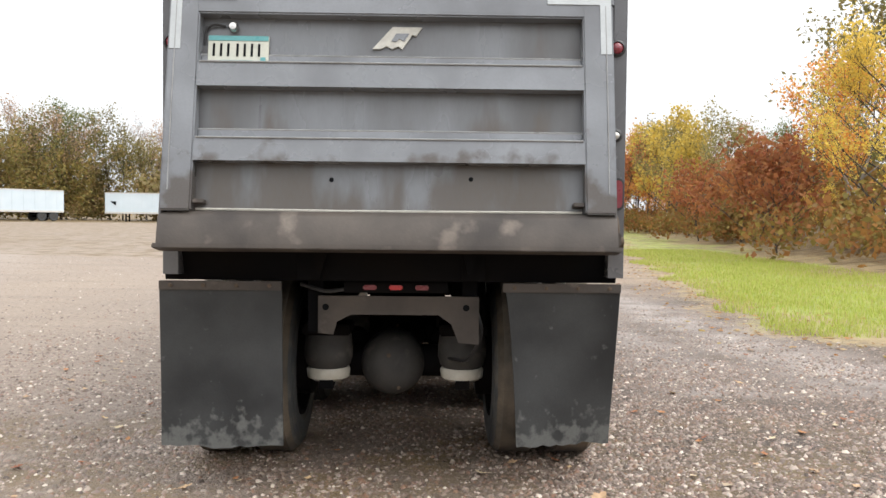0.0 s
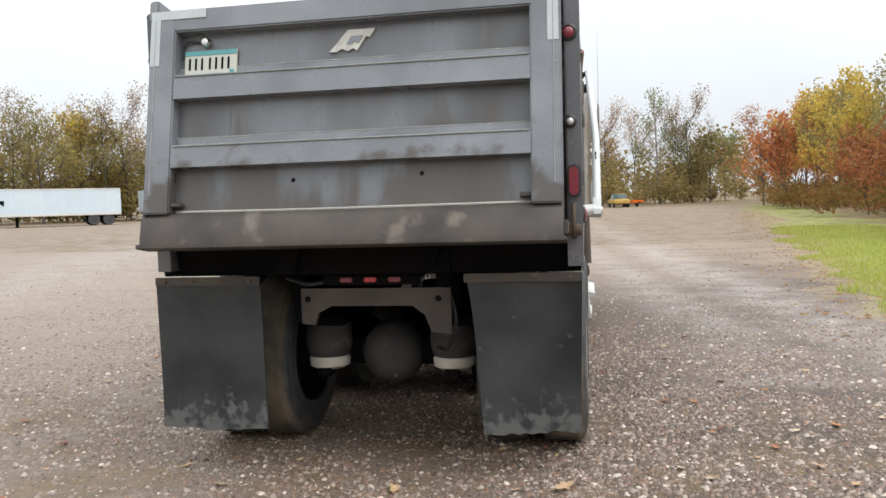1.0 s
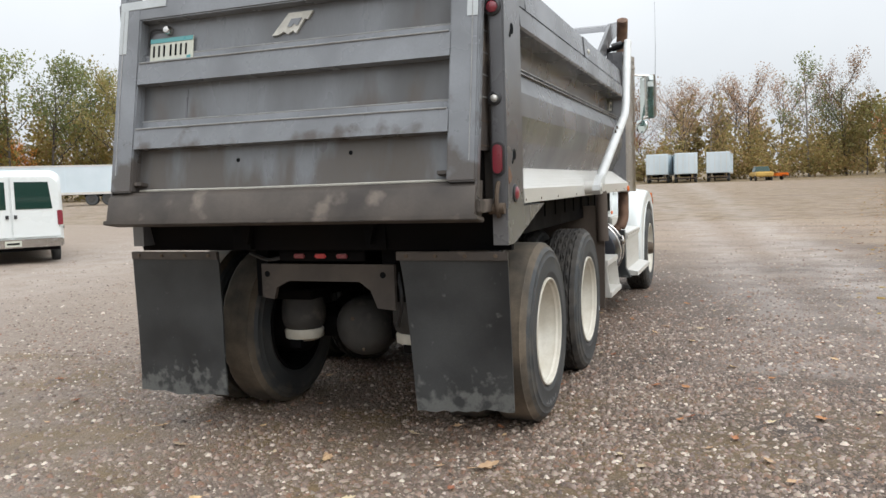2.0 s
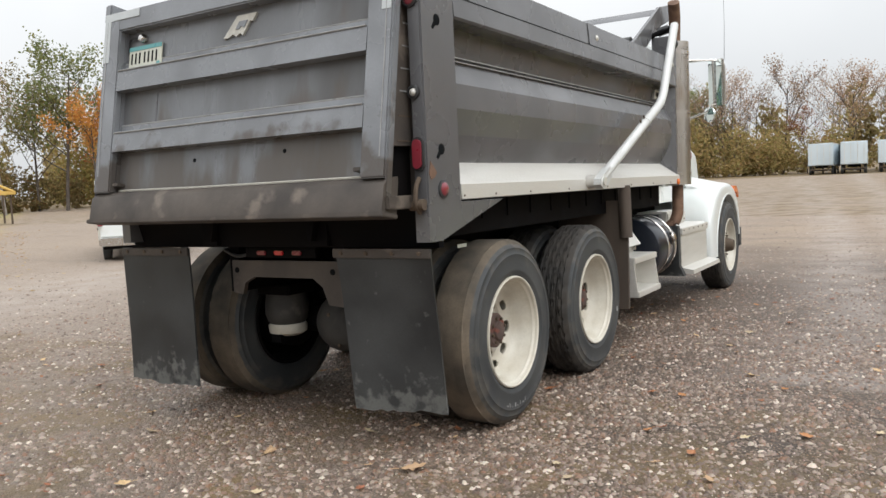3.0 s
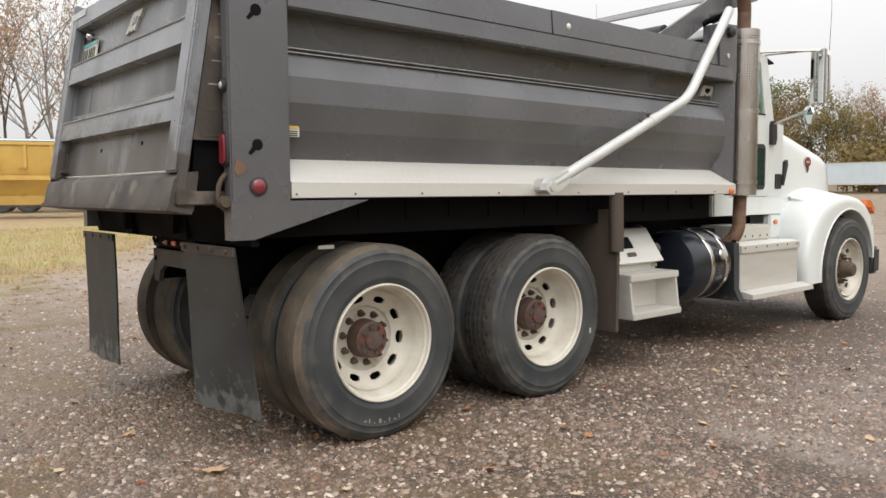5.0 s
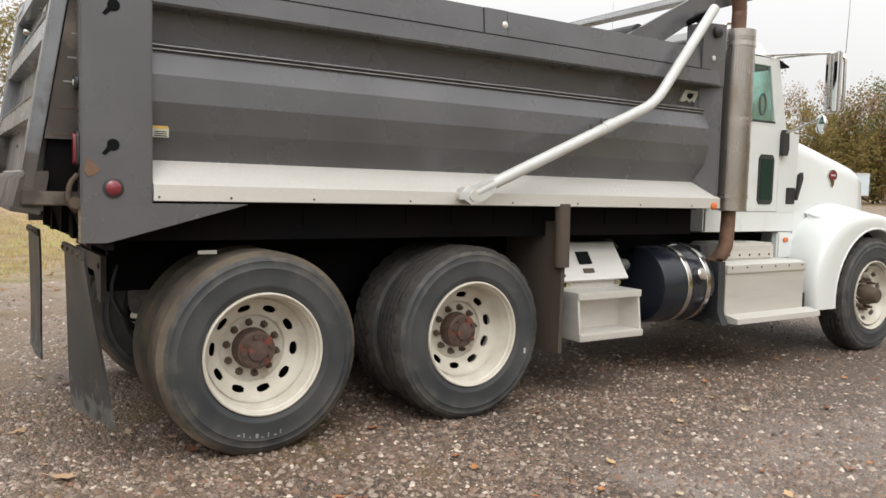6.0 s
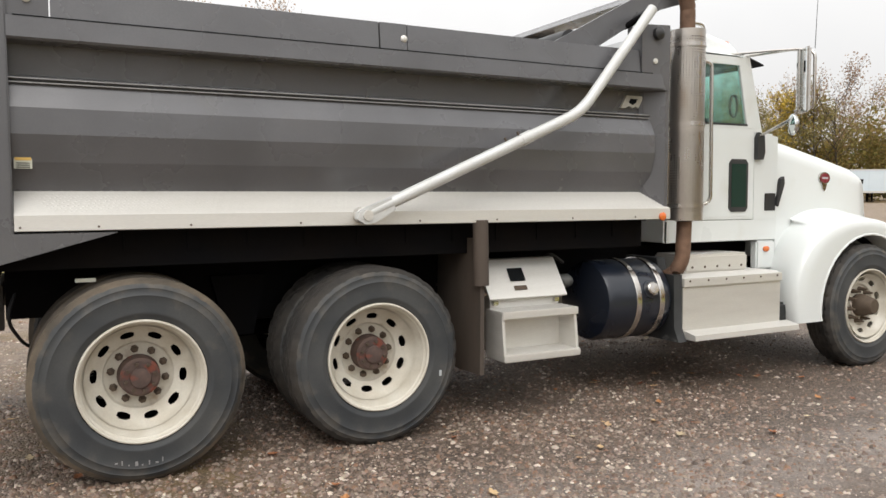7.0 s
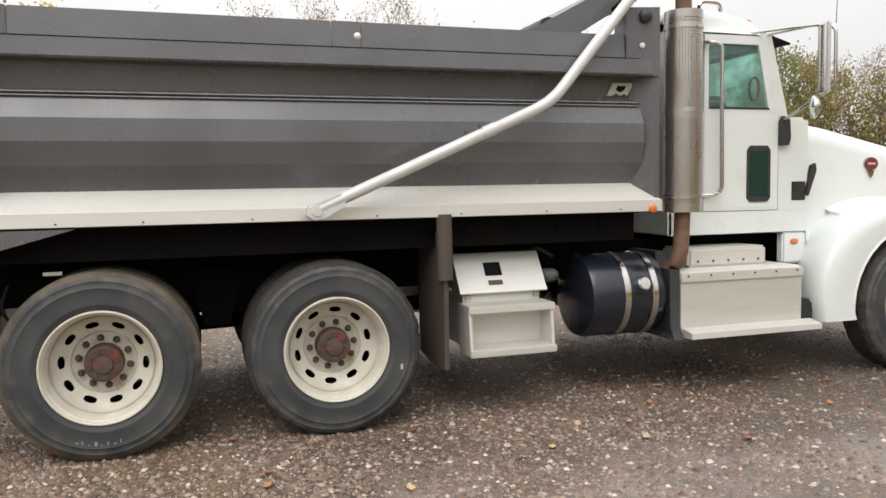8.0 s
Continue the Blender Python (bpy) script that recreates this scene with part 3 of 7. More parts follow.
                vs.append((s * (cx + 0.0021), cy, cz + 0.0025))
                fs += [(base, base + 1, base + 4), (base + 1, base + 2, base + 4), (base + 2, base + 3, base + 4), (base + 3, base, base + 4)]
        tm = bpy.data.meshes.new("tread_pattern")
        tm.from_pydata(vs, [], fs)
        tm.materials.append(M_ALU)
        tagged(put("tread_pattern", tm, shelf_ob), kind="stuff")
        for y in (4.60, 4.95, 5.40, 6.0, 6.75, 7.30, 7.9, 8.45):
            part("shelf_bolt", lathe([(0.006, 0), (0.006, 0.003), (0.001, 0.004)], "x", 8), M_NUT, shelf_ob, m=pose(s * 1.203, y, 1.343, 0, 0, 0 if s > 0 else 180))
        part("shelf_lamp", lathe([(0.030, 0), (0.030, 0.012), (0.02, 0.02), (0.001, 0.021)], "x", 16), M_AMBER, shelf_ob, m=pose(s * 1.203, 8.70, 1.343, 0, 0, 0 if s > 0 else 180))
    # marker sticker, badge on the side
    part("warning_label", box(1.122, 1.132, 4.582, 4.662, 1.632, 1.69), M_PLATE, body, "small pale warning sticker")
    part("label_bar", box(1.131, 1.134, 4.586, 4.658, 1.672, 1.687), M_YELLOW, body)
    for i in range(3):
        part("label_bar", box(1.131, 1.134, 4.592, 4.652, 1.637 + 0.01 * i, 1.641 + 0.01 * i), M_INK, body)
    badge = part("side_badge", prism([(8.42, 2.125), (8.47, 2.215), (8.63, 2.215), (8.58, 2.125), (8.555, 2.142), (8.525, 2.125), (8.495, 2.142), (8.46, 2.125)], "x", 1.044, 1.072), M_LOGO, body, "pale slanted badge plate")
    part("badge_mark", prism([(8.49, 2.165), (8.505, 2.193), (8.57, 2.193), (8.555, 2.165), (8.525, 2.148)], "x", 1.071, 1.075), M_INK, badge)
    # front wall with its frame, and the raised shield over the cab
    part("front_wall", box(-1.08, 1.08, 8.62, 8.66, 1.36, 2.60), M_GREY, body)
    for s in (1, -1):
        part("front_post", prism([(8.70, 2.25), (8.76, 2.25), (8.76, 2.715), (8.50, 2.70), (8.50, 2.365), (8.60, 2.365), (8.60, 2.25)], "x", s * 1.04, s * 1.1955), M_GREY, body, bevel=0.006)
        part("front_flare", prism([(s * 1.03, 8.60), (s * 1.055, 8.60), (s * 1.185, 8.735), (s * 1.185, 8.765), (s * 1.03, 8.765)], "z", 1.385, 2.248), M_GREY, body, "angled front corner of the tub", bevel=0.004)
        part("post_bolt", lathe([(0.02, 0), (0.02, 0.008), (0.001, 0.012)], "x", 12), M_ALU, body, m=pose(s * 1.196, 8.62, 2.45, 0, 0, 0 if s > 0 else 180))
        part("pivot_bolt", lathe([(0.045, 0), (0.045, 0.03), (0.02, 0.05), (0.001, 0.05)], "x", 12), M_PLASTIC, body, m=pose(s * 1.196, 8.64, 2.645, 0, 0, 0 if s > 0 else 180))
        part("shield_side", prism([(7.82, 2.53), (8.20, 2.53), (8.52, 2.72), (8.80, 2.86), (9.35, 3.03), (9.35, 3.16), (8.75, 3.03), (8.48, 2.88)], "x", s * 1.02, s * 1.05), M_GREY, body, bevel=0.004)
    part("shield_plate", prism([(8.62, 2.93), (8.75, 2.99), (9.35, 3.11), (9.35, 3.14), (8.7, 3.0)], "x", -1.03, 1.03), M_GREY, body)
    part("tarp_roll", tube([(-1.0, 8.02, 2.58), (1.0, 8.02, 2.58)], 0.075, 14), M_PLASTIC, body, "rolled black tarp")
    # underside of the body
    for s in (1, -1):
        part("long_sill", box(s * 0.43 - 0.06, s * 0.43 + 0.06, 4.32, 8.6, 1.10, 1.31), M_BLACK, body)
    # Added black strips along both sides, for the deep shade under the body.
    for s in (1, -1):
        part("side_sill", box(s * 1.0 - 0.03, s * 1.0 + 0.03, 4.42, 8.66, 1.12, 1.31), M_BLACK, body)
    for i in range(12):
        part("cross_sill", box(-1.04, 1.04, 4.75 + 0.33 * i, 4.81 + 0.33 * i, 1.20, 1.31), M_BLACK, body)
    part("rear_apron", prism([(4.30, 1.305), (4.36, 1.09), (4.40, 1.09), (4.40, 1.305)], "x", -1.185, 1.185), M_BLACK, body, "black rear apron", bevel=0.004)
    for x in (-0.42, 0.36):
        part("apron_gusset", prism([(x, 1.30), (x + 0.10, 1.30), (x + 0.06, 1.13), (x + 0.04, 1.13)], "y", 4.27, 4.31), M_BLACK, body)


def build_tailgate():
    gp = gate_pose()
    gate = put("tailgate", finish("tailgate", box(-1.0, 1.0, 0.072, 0.092, 0.02, 1.29), M_PANEL, 0.002), truck, gp, "dark grey ribbed steel tailgate with worn muddy bottom edge")
    k = 1 / math.cos(math.atan(GATE_SLOPE))

    def h(z):
        return (z - GATE_Z) * k
    for s in (1, -1):
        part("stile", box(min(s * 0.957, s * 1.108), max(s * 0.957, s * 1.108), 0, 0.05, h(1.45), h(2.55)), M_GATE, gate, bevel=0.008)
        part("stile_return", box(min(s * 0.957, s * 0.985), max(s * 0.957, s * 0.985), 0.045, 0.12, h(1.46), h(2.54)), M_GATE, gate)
        part("stile_edge", tube([(s * 1.072, -0.001, h(1.55)), (s * 1.074, -0.002, h(2.0)), (s * 1.072, -0.001, h(2.5))], 0.0035, 6), M_EDGE, gate, "worn stile edge with painted highlight")
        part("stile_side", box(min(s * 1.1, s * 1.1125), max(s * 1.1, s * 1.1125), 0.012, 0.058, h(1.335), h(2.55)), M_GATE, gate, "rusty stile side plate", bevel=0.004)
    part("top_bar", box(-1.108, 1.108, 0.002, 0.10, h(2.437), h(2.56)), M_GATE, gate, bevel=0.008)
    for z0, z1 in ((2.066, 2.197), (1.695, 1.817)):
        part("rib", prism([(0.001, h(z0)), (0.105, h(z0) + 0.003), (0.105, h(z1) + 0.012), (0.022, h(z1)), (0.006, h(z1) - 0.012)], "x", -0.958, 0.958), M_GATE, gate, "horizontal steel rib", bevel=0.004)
        part("rib_edge", tube([(-0.95, 0.003, h(z1) - 0.008), (0.95, 0.003, h(z1) - 0.008)], 0.005, 6), M_EDGE, gate, "worn rib edge with painted highlight")
        part("rib_flange", box(-0.956, 0.956, 0.060, 0.073, h(z1), h(z1) + 0.045), M_GATE, gate, bevel=0.002)
        part("rib_weld", tube([(-0.957, 0.066, h(z1) + 0.047), (0.957, 0.066, h(z1) + 0.047)], 0.007, 6), M_EDGE, gate)
    part("bottom_beam", prism([(-0.012, 0.0), (0.11, 0.0), (0.11, h(1.445)), (0.105, h(1.47)), (0.03, h(1.452)), (-0.004, h(1.415))], "x", -1.109, 1.109), M_SOIL, gate, "mud-stained bottom beam", bevel=0.006)
    part("bottom_weld", tube([(-0.95, 0.067, h(1.468)), (-0.2, 0.069, h(1.464)), (0.95, 0.067, h(1.468))], 0.007, 6), M_LOGO, gate)
    part("bottom_lip", box(-1.125, 1.125, -0.022, 0.10, -0.02, 0.004), M_SOIL, gate, bevel=0.004)
    for s in (1, -1):
        part("corner_stop", box(min(s * 0.90, s * 0.955), max(s * 0.90, s * 0.955), 0.02, 0.073, h(1.49), h(1.51)), M_SOIL, gate, bevel=0.003)
        part("hinge_ear", box(min(s * 1.06, s * 1.12), max(s * 1.06, s * 1.12), 0.0, 0.22, h(2.50), h(2.62)), M_GATE, gate, bevel=0.01)
        # faded reflective corner tape
        part("corner_tape", prism([(s * 1.10, h(2.25)), (s * 1.045, h(2.25)), (s * 1.045, h(2.505)), (s * 0.78, h(2.505)), (s * 0.78, h(2.552)), (s * 1.10, h(2.552))], "y", -0.0035, 0.001), M_TAPE, gate, "faded white reflective tape")
    # the oblong opening dents and scrapes
    for x, z in ((-0.29, 1.62), (0.40, 1.63), (0.40, 2.235), (-0.45, 2.19)):
        part("dent_mark", lathe([(0.012, 0), (0.010, -0.004), (0.001, -0.005)], "y", 10), M_INK, gate, m=pose(x, 0.072, h(z)))
    part("panel_scrape", box(-0.66, -0.65, 0.069, 0.0725, h(1.85), h(2.04)), M_GREY, gate)
    # number plate (its characters as plain bars) with its lamp
    plate = part("number_plate", box(-0.925, -0.62, 0.055, 0.062, h(2.198), h(2.342)), M_PLATE, gate, "pale number plate with teal top band", bevel=0.003)
    part("plate_band", box(-0.922, -0.623, 0.052, 0.0555, h(2.315), h(2.34)), M_PLATETOP, plate)
    for i in range(7):
        part("plate_bar", box(-0.90 + 0.036 * i + (0.01 if i > 2 else 0), -0.889 + 0.036 * i + (0.01 if i > 2 else 0), 0.052, 0.0555, h(2.235), h(2.30)), M_INK, plate)
    part("plate_bar", box(-0.86, -0.70, 0.052, 0.0555, h(2.204), h(2.214)), M_PLATETOP, plate)
    part("plate_sticker", box(-0.66, -0.635, 0.051, 0.0555, h(2.205), h(2.23)), M_PLATETOP, plate)
    lamp = part("plate_lamp", lathe([(0.027, 0.073), (0.027, 0.045), (0.018, 0.03), (0.001, 0.026)], "y", 14), M_CHROME, gate, "small plate lamp", m=pose(-0.80, 0, h(2.383)))
    part("lamp_wire", tube(bent([(-0.84, 0.06, h(2.39)), (-0.90, 0.05, h(2.40)), (-0.94, 0.06, h(2.38)), (-0.945, 0.07, h(2.30))], 0.03), 0.006, 6), M_PLASTIC, gate)
    # slanted maker badge as a plain shape
    badge = part("gate_badge", prism([(-0.10, h(2.285)), (0.00, h(2.40)), (0.15, h(2.40)), (0.12, h(2.355)), (0.10, h(2.36)), (0.05, h(2.285)), (0.03, h(2.30)), (0.0, h(2.285)), (-0.03, h(2.30)), (-0.06, h(2.285))], "y", 0.058, 0.073), M_LOGO, gate, "pale slanted badge shape")
    part("badge_mark", prism([(-0.005, h(2.325)), (0.02, h(2.365)), (0.085, h(2.365)), (0.06, h(2.325)), (0.035, h(2.338)), (0.02, h(2.322))], "y", 0.054, 0.059), M_GATE, badge)


def build_tarp_arm(s):
    arm = part("tarp_arm", tube(bent([(s * 1.285, 6.36, 1.385), (s * 1.30, 7.89, 2.046), (s * 1.245, 8.545, 2.80)], 0.13, 6), 0.037, 14), M_ARM, truck, "white painted tarp arm")
    part("arm_link", prism([(6.30, 1.36), (6.35, 1.33), (6.41, 1.34), (6.54, 1.415), (6.51, 1.485), (6.36, 1.428), (6.31, 1.40)], "x", s * 1.262, s * 1.318), M_ARM, arm, "flat white arm link", bevel=0.012)
    part("arm_pivot", lathe([(0.05, -0.09), (0.05, -0.02), (0.03, -0.02), (0.03, 0.045), (0.001, 0.045)], "x", 18), M_ALU, arm, m=pose(s * 1.285, 6.363, 1.383, 0, 0, 0 if s > 0 else 180))
    part("pivot_boss", lathe([(0.027, 0), (0.027, 0.035), (0.001, 0.04)], "x", 14), M_ALU, arm, m=pose(s * 1.29, 6.363, 1.383, 0, 0, 0 if s > 0 else 180))
    part("arm_sleeve", tube([(s * 1.294, 7.42, 1.843), (s * 1.294, 7.50, 1.878)], 0.041, 14), M_ARM, arm)
    for t in (0.62, 0.68):
        part("arm_bolt", tube([(s * 1.293, 6.36 + 1.55 * t, 1.385 + 0.668 * t + 0.02), (s * 1.293, 6.34 + 1.55 * t, 1.385 + 0.668 * t + 0.06)], 0.008, 6), M_NUT, arm)
    part("arm_rod", tube([(s * 1.245, 8.545, 2.79), (s * 1.05, 8.50, 2.72), (s * 0.9, 8.35, 2.66)], 0.024, 8), M_BLACK, arm)
    part("arm_knob", tube([(s * 1.19, 8.55, 2.775), (s * 1.09, 8.54, 2.75)], 0.04, 10), M_PLASTIC, arm)


# ---- wheels ----
def tyre_mesh(width, radius, rim_r, lugs):
    """A tyre whose outer side faces +x, its middle at 0: rounded shoulders, sidewall rings, and a blocky or a worn tread."""
    w = width / 2
    prof = [(rim_r + 0.014, w - 0.05), (rim_r + 0.016, w - 0.02), (rim_r + 0.022, w - 0.006), (rim_r + 0.045, w + 0.004), (rim_r + 0.052, w + 0.007), (rim_r + 0.06, w + 0.005), (rim_r + 0.10, w + 0.008), (radius - 0.095, w + 0.005), (radius - 0.088, w + 0.008), (radius - 0.082, w + 0.004), (radius - 0.055, w - 0.003), (radius - 0.050, w - 0.001), (radius - 0.044, w - 0.007), (radius - 0.028, w - 0.015), (radius - 0.014, w - 0.027), (radius - 0.005, w - 0.043)]
    n = 150 if lugs else 120
    steps = 11
    half = prof + [(radius, w * 0.66 * (1 - k / steps)) for k in range(steps)]
    full = half + [(radius, 0.0)] + [(r, -h) for r, h in reversed(half)]
    bm = lathe(full, "x", n, closed=True)
    rng = random.Random(8)
    chips = [rng.random() for _ in range(n)]
    for v in bm.verts:
        r = math.hypot(v.co.y, v.co.z)
        i = round(math.atan2(v.co.z, v.co.y) / (2 * math.pi) * n) % n
        c = round((v.co.x / (w * 0.66) + 1) * steps)
        shoulder = r > radius - 0.030 and abs(v.co.x) > w * 0.67
        if lugs and r > radius - 0.001:
            deep = 0.013 if c % 5 == 1 or (i + (2 if (c // 5) % 2 else 0) + (c % 5 == 3)) % 5 == 0 else 0.0
        elif lugs and shoulder:
            deep = 0.006 if i % 5 == 0 else 0.0
        elif shoulder:
            deep = 0.005 if chips[i] > 0.72 else 0.0
        else:
            deep = 0.0015 if r > radius - 0.001 and c % 6 == 2 else 0.0
        if deep:
            v.co.y, v.co.z = v.co.y * (1 - deep / r), v.co.z * (1 - deep / r)
            if shoulder:
                v.co.x *= 1 - deep * 0.6 / w
    for f in bm.faces:
        c = f.calc_center_median()
        if math.hypot(c.y, c.z) > radius - 0.035:
            f.material_index = 1
    return finish("tyre", bm, [M_RUBBER, M_LUG if lugs else M_TREAD], limit=38)


def disc_with_holes(radii, depths, holes, band):
    """A pressed wheel disc: rings of given radius and depth, with long rounded slots cut through one band of it."""
    bm = bmesh.new()
    n = holes * 8
    front, back = [], []
    for grid, dx in ((front, 0.0), (back, -0.012)):
        for r, x in zip(radii, depths):
            grid.append([bm.verts.new((x + dx, r * math.cos(2 * math.pi * i / n), r * math.sin(2 * math.pi * i / n))) for i in range(n)])
    for j in range(len(radii) - 1):
        for i in range(n):
            k = (i + 1) % n
            if j == band and i % 8 in (2, 3, 4, 5):
                for g in (j, j + 1):
                    bm.faces.new((front[g][i], front[g][k], back[g][k], back[g][i]))
                for e in ([i] if i % 8 == 2 else []) + ([k] if i % 8 == 5 else []):
                    bm.faces.new((front[j][e], front[j + 1][e], back[j + 1][e], back[j][e]))
            else:
                bm.faces.new((front[j][i], front[j][k], front[j + 1][k], front[j + 1][i]))
                bm.faces.new((back[j][i], back[j][k], back[j + 1][k], back[j + 1][i]))
    for i in range(n):
        k = (i + 1) % n
        for j in (0, len(radii) - 1):
            bm.faces.new((front[j][i], front[j][k], back[j][k], back[j][i]))
    # round the ends of the slots
    for grid in (front, back):
        for i in range(n):
            f = {2: 0.24, 6: 0.24, 3: 0.03, 5: 0.03}.get(i % 8, 0.0)
            p, q = grid[band][i], grid[band + 1][i]
            p.co, q.co = p.co.lerp(q.co, f), q.co.lerp(p.co, f)
    return bm


W_TYRE, R_TYRE, R_RIM = 0.275, 0.545, 0.312
ME_TYRE = tyre_mesh(W_TYRE, R_TYRE, R_RIM, True)
ME_TYRE_SMOOTH = tyre_mesh(W_TYRE, R_TYRE, R_RIM, False)
ME_BARREL = finish("rim", lathe([(R_RIM + 0.018, 0.126), (R_RIM + 0.016, 0.139), (R_RIM + 0.009, 0.142), (R_RIM + 0.002, 0.136), (R_RIM - 0.001, 0.120), (R_RIM - 0.010, 0.108), (R_RIM - 0.012, 0.085), (R_RIM - 0.020, 0.070), (R_RIM - 0.024, 0.03), (R_RIM - 0.032, 0.015), (R_RIM - 0.035, -0.10), (R_RIM - 0.026, -0.10), (R_RIM - 0.018, 0.0), (R_RIM - 0.006, 0.05), (R_RIM + 0.008, 0.10)], "x", 60, closed=True), M_RIM, limit=25)
# Black copies for the inner wheels, the shade inside them put into the colour.
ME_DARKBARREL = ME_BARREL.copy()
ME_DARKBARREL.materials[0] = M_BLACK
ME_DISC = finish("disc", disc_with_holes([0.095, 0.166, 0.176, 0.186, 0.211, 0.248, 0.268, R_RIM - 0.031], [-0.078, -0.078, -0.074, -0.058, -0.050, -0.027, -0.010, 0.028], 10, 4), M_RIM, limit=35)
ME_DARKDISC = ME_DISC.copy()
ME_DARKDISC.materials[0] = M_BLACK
ME_HUB = finish("hub", lathe([(0.112, -0.08), (0.110, -0.045), (0.100, -0.005), (0.104, -0.003), (0.104, 0.009), (0.096, 0.012), (0.090, 0.022), (0.058, 0.024), (0.052, 0.040), (0.030, 0.046), (0.001, 0.046)], "x", 28), M_RUST)
ME_CAPB = finish("axle_bolt", lathe([(0.010, 0), (0.010, 0.016), (0.001, 0.018)], "x", 6), M_NUT)
ME_NUT = finish("lug_nut", lathe([(0.023, 0), (0.022, 0.006), (0.0175, 0.008), (0.0165, 0.026), (0.011, 0.029), (0.010, 0.042), (0.001, 0.043)], "x", 6), M_NUT)
ME_FHUB = finish("hub", lathe([(0.10, -0.06), (0.095, 0.0), (0.085, 0.02), (0.072, 0.075), (0.06, 0.09), (0.001, 0.092)], "x", 28), M_NUT)


def build_wheel(x, y, side, dish, lugs, driven=True, spin=0.0, z=0.524, inner=False):
    """One wheel under the truck; side +1 looks to +x. dish: how far its disc sits inwards."""
    w = put("wheel", None, truck, pose(x, y, z, spin, 0, 0) @ (Matrix.Identity(4) if side > 0 else Matrix.Rotation(math.pi, 4, "Z")))
    put("tyre", ME_TYRE if lugs else ME_TYRE_SMOOTH, w, label="worn dusty black tyre")
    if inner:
        put("rim", ME_DARKBARREL, w, label="rim blackened for the shade between the wheels")
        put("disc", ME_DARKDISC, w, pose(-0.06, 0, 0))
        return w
    put("rim", ME_BARREL, w, label="cream painted steel rim")
    shift = pose(dish, 0, 0)
    put("disc", ME_DISC, w, shift)
    put("hub", ME_HUB if driven else ME_FHUB, w, shift, "rusty hub" if driven else "dirty steel hub")
    for i in range(10):
        a = 2 * math.pi * (i + 0.3) / 10
        put("lug_nut", ME_NUT, w, pose(dish - 0.078, 0.1425 * math.cos(a), 0.1425 * math.sin(a)) @ Matrix.Diagonal((1.0 if driven else 1.9, 1, 1, 1)))
    if driven:
        for i in range(8):
            a = 2 * math.pi * i / 8
            put("axle_bolt", ME_CAPB, w, pose(dish + 0.020, 0.075 * math.cos(a), 0.075 * math.sin(a)))
    return w


HUB1_Y, HUB2_Y, FRONT_Y = 5.14, 6.485, 11.17
for yy, lug in ((HUB1_Y, False), (HUB2_Y, True)):
    for sd in (1, -1):
        build_wheel(sd * 1.055, yy, sd, 0.0, lug, spin=14 if yy < 6 else 31)
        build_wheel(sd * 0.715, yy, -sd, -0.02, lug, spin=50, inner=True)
for sd in (1, -1):
    build_wheel(sd * 1.03, FRONT_Y, sd, 0.09, True, driven=False, z=0.52)

build_dump_body()
build_tailgate()
build_tarp_arm(1)
build_tarp_arm(-1)
# chalk marks on the rear tyre and white flecks on the other, as plain strokes
for i in range(8):
    an = radians(250 + 4.5 * i)
    part("chalk_stroke", box(1.194, 1.2005, HUB1_Y + 0.43 * math.cos(an) - 0.003, HUB1_Y + 0.43 * math.cos(an) + (0.003 if i % 3 else 0.012), 0.524 + 0.43 * math.sin(an) - 0.012, 0.524 + 0.43 * math.sin(an) + (0.012 if i % 2 else -0.004)), M_EDGE, truck)
part("wheel_fleck", box(1.196, 1.202, HUB2_Y + 0.395, HUB2_Y + 0.41, 0.37, 0.405), M_TAPE, truck)


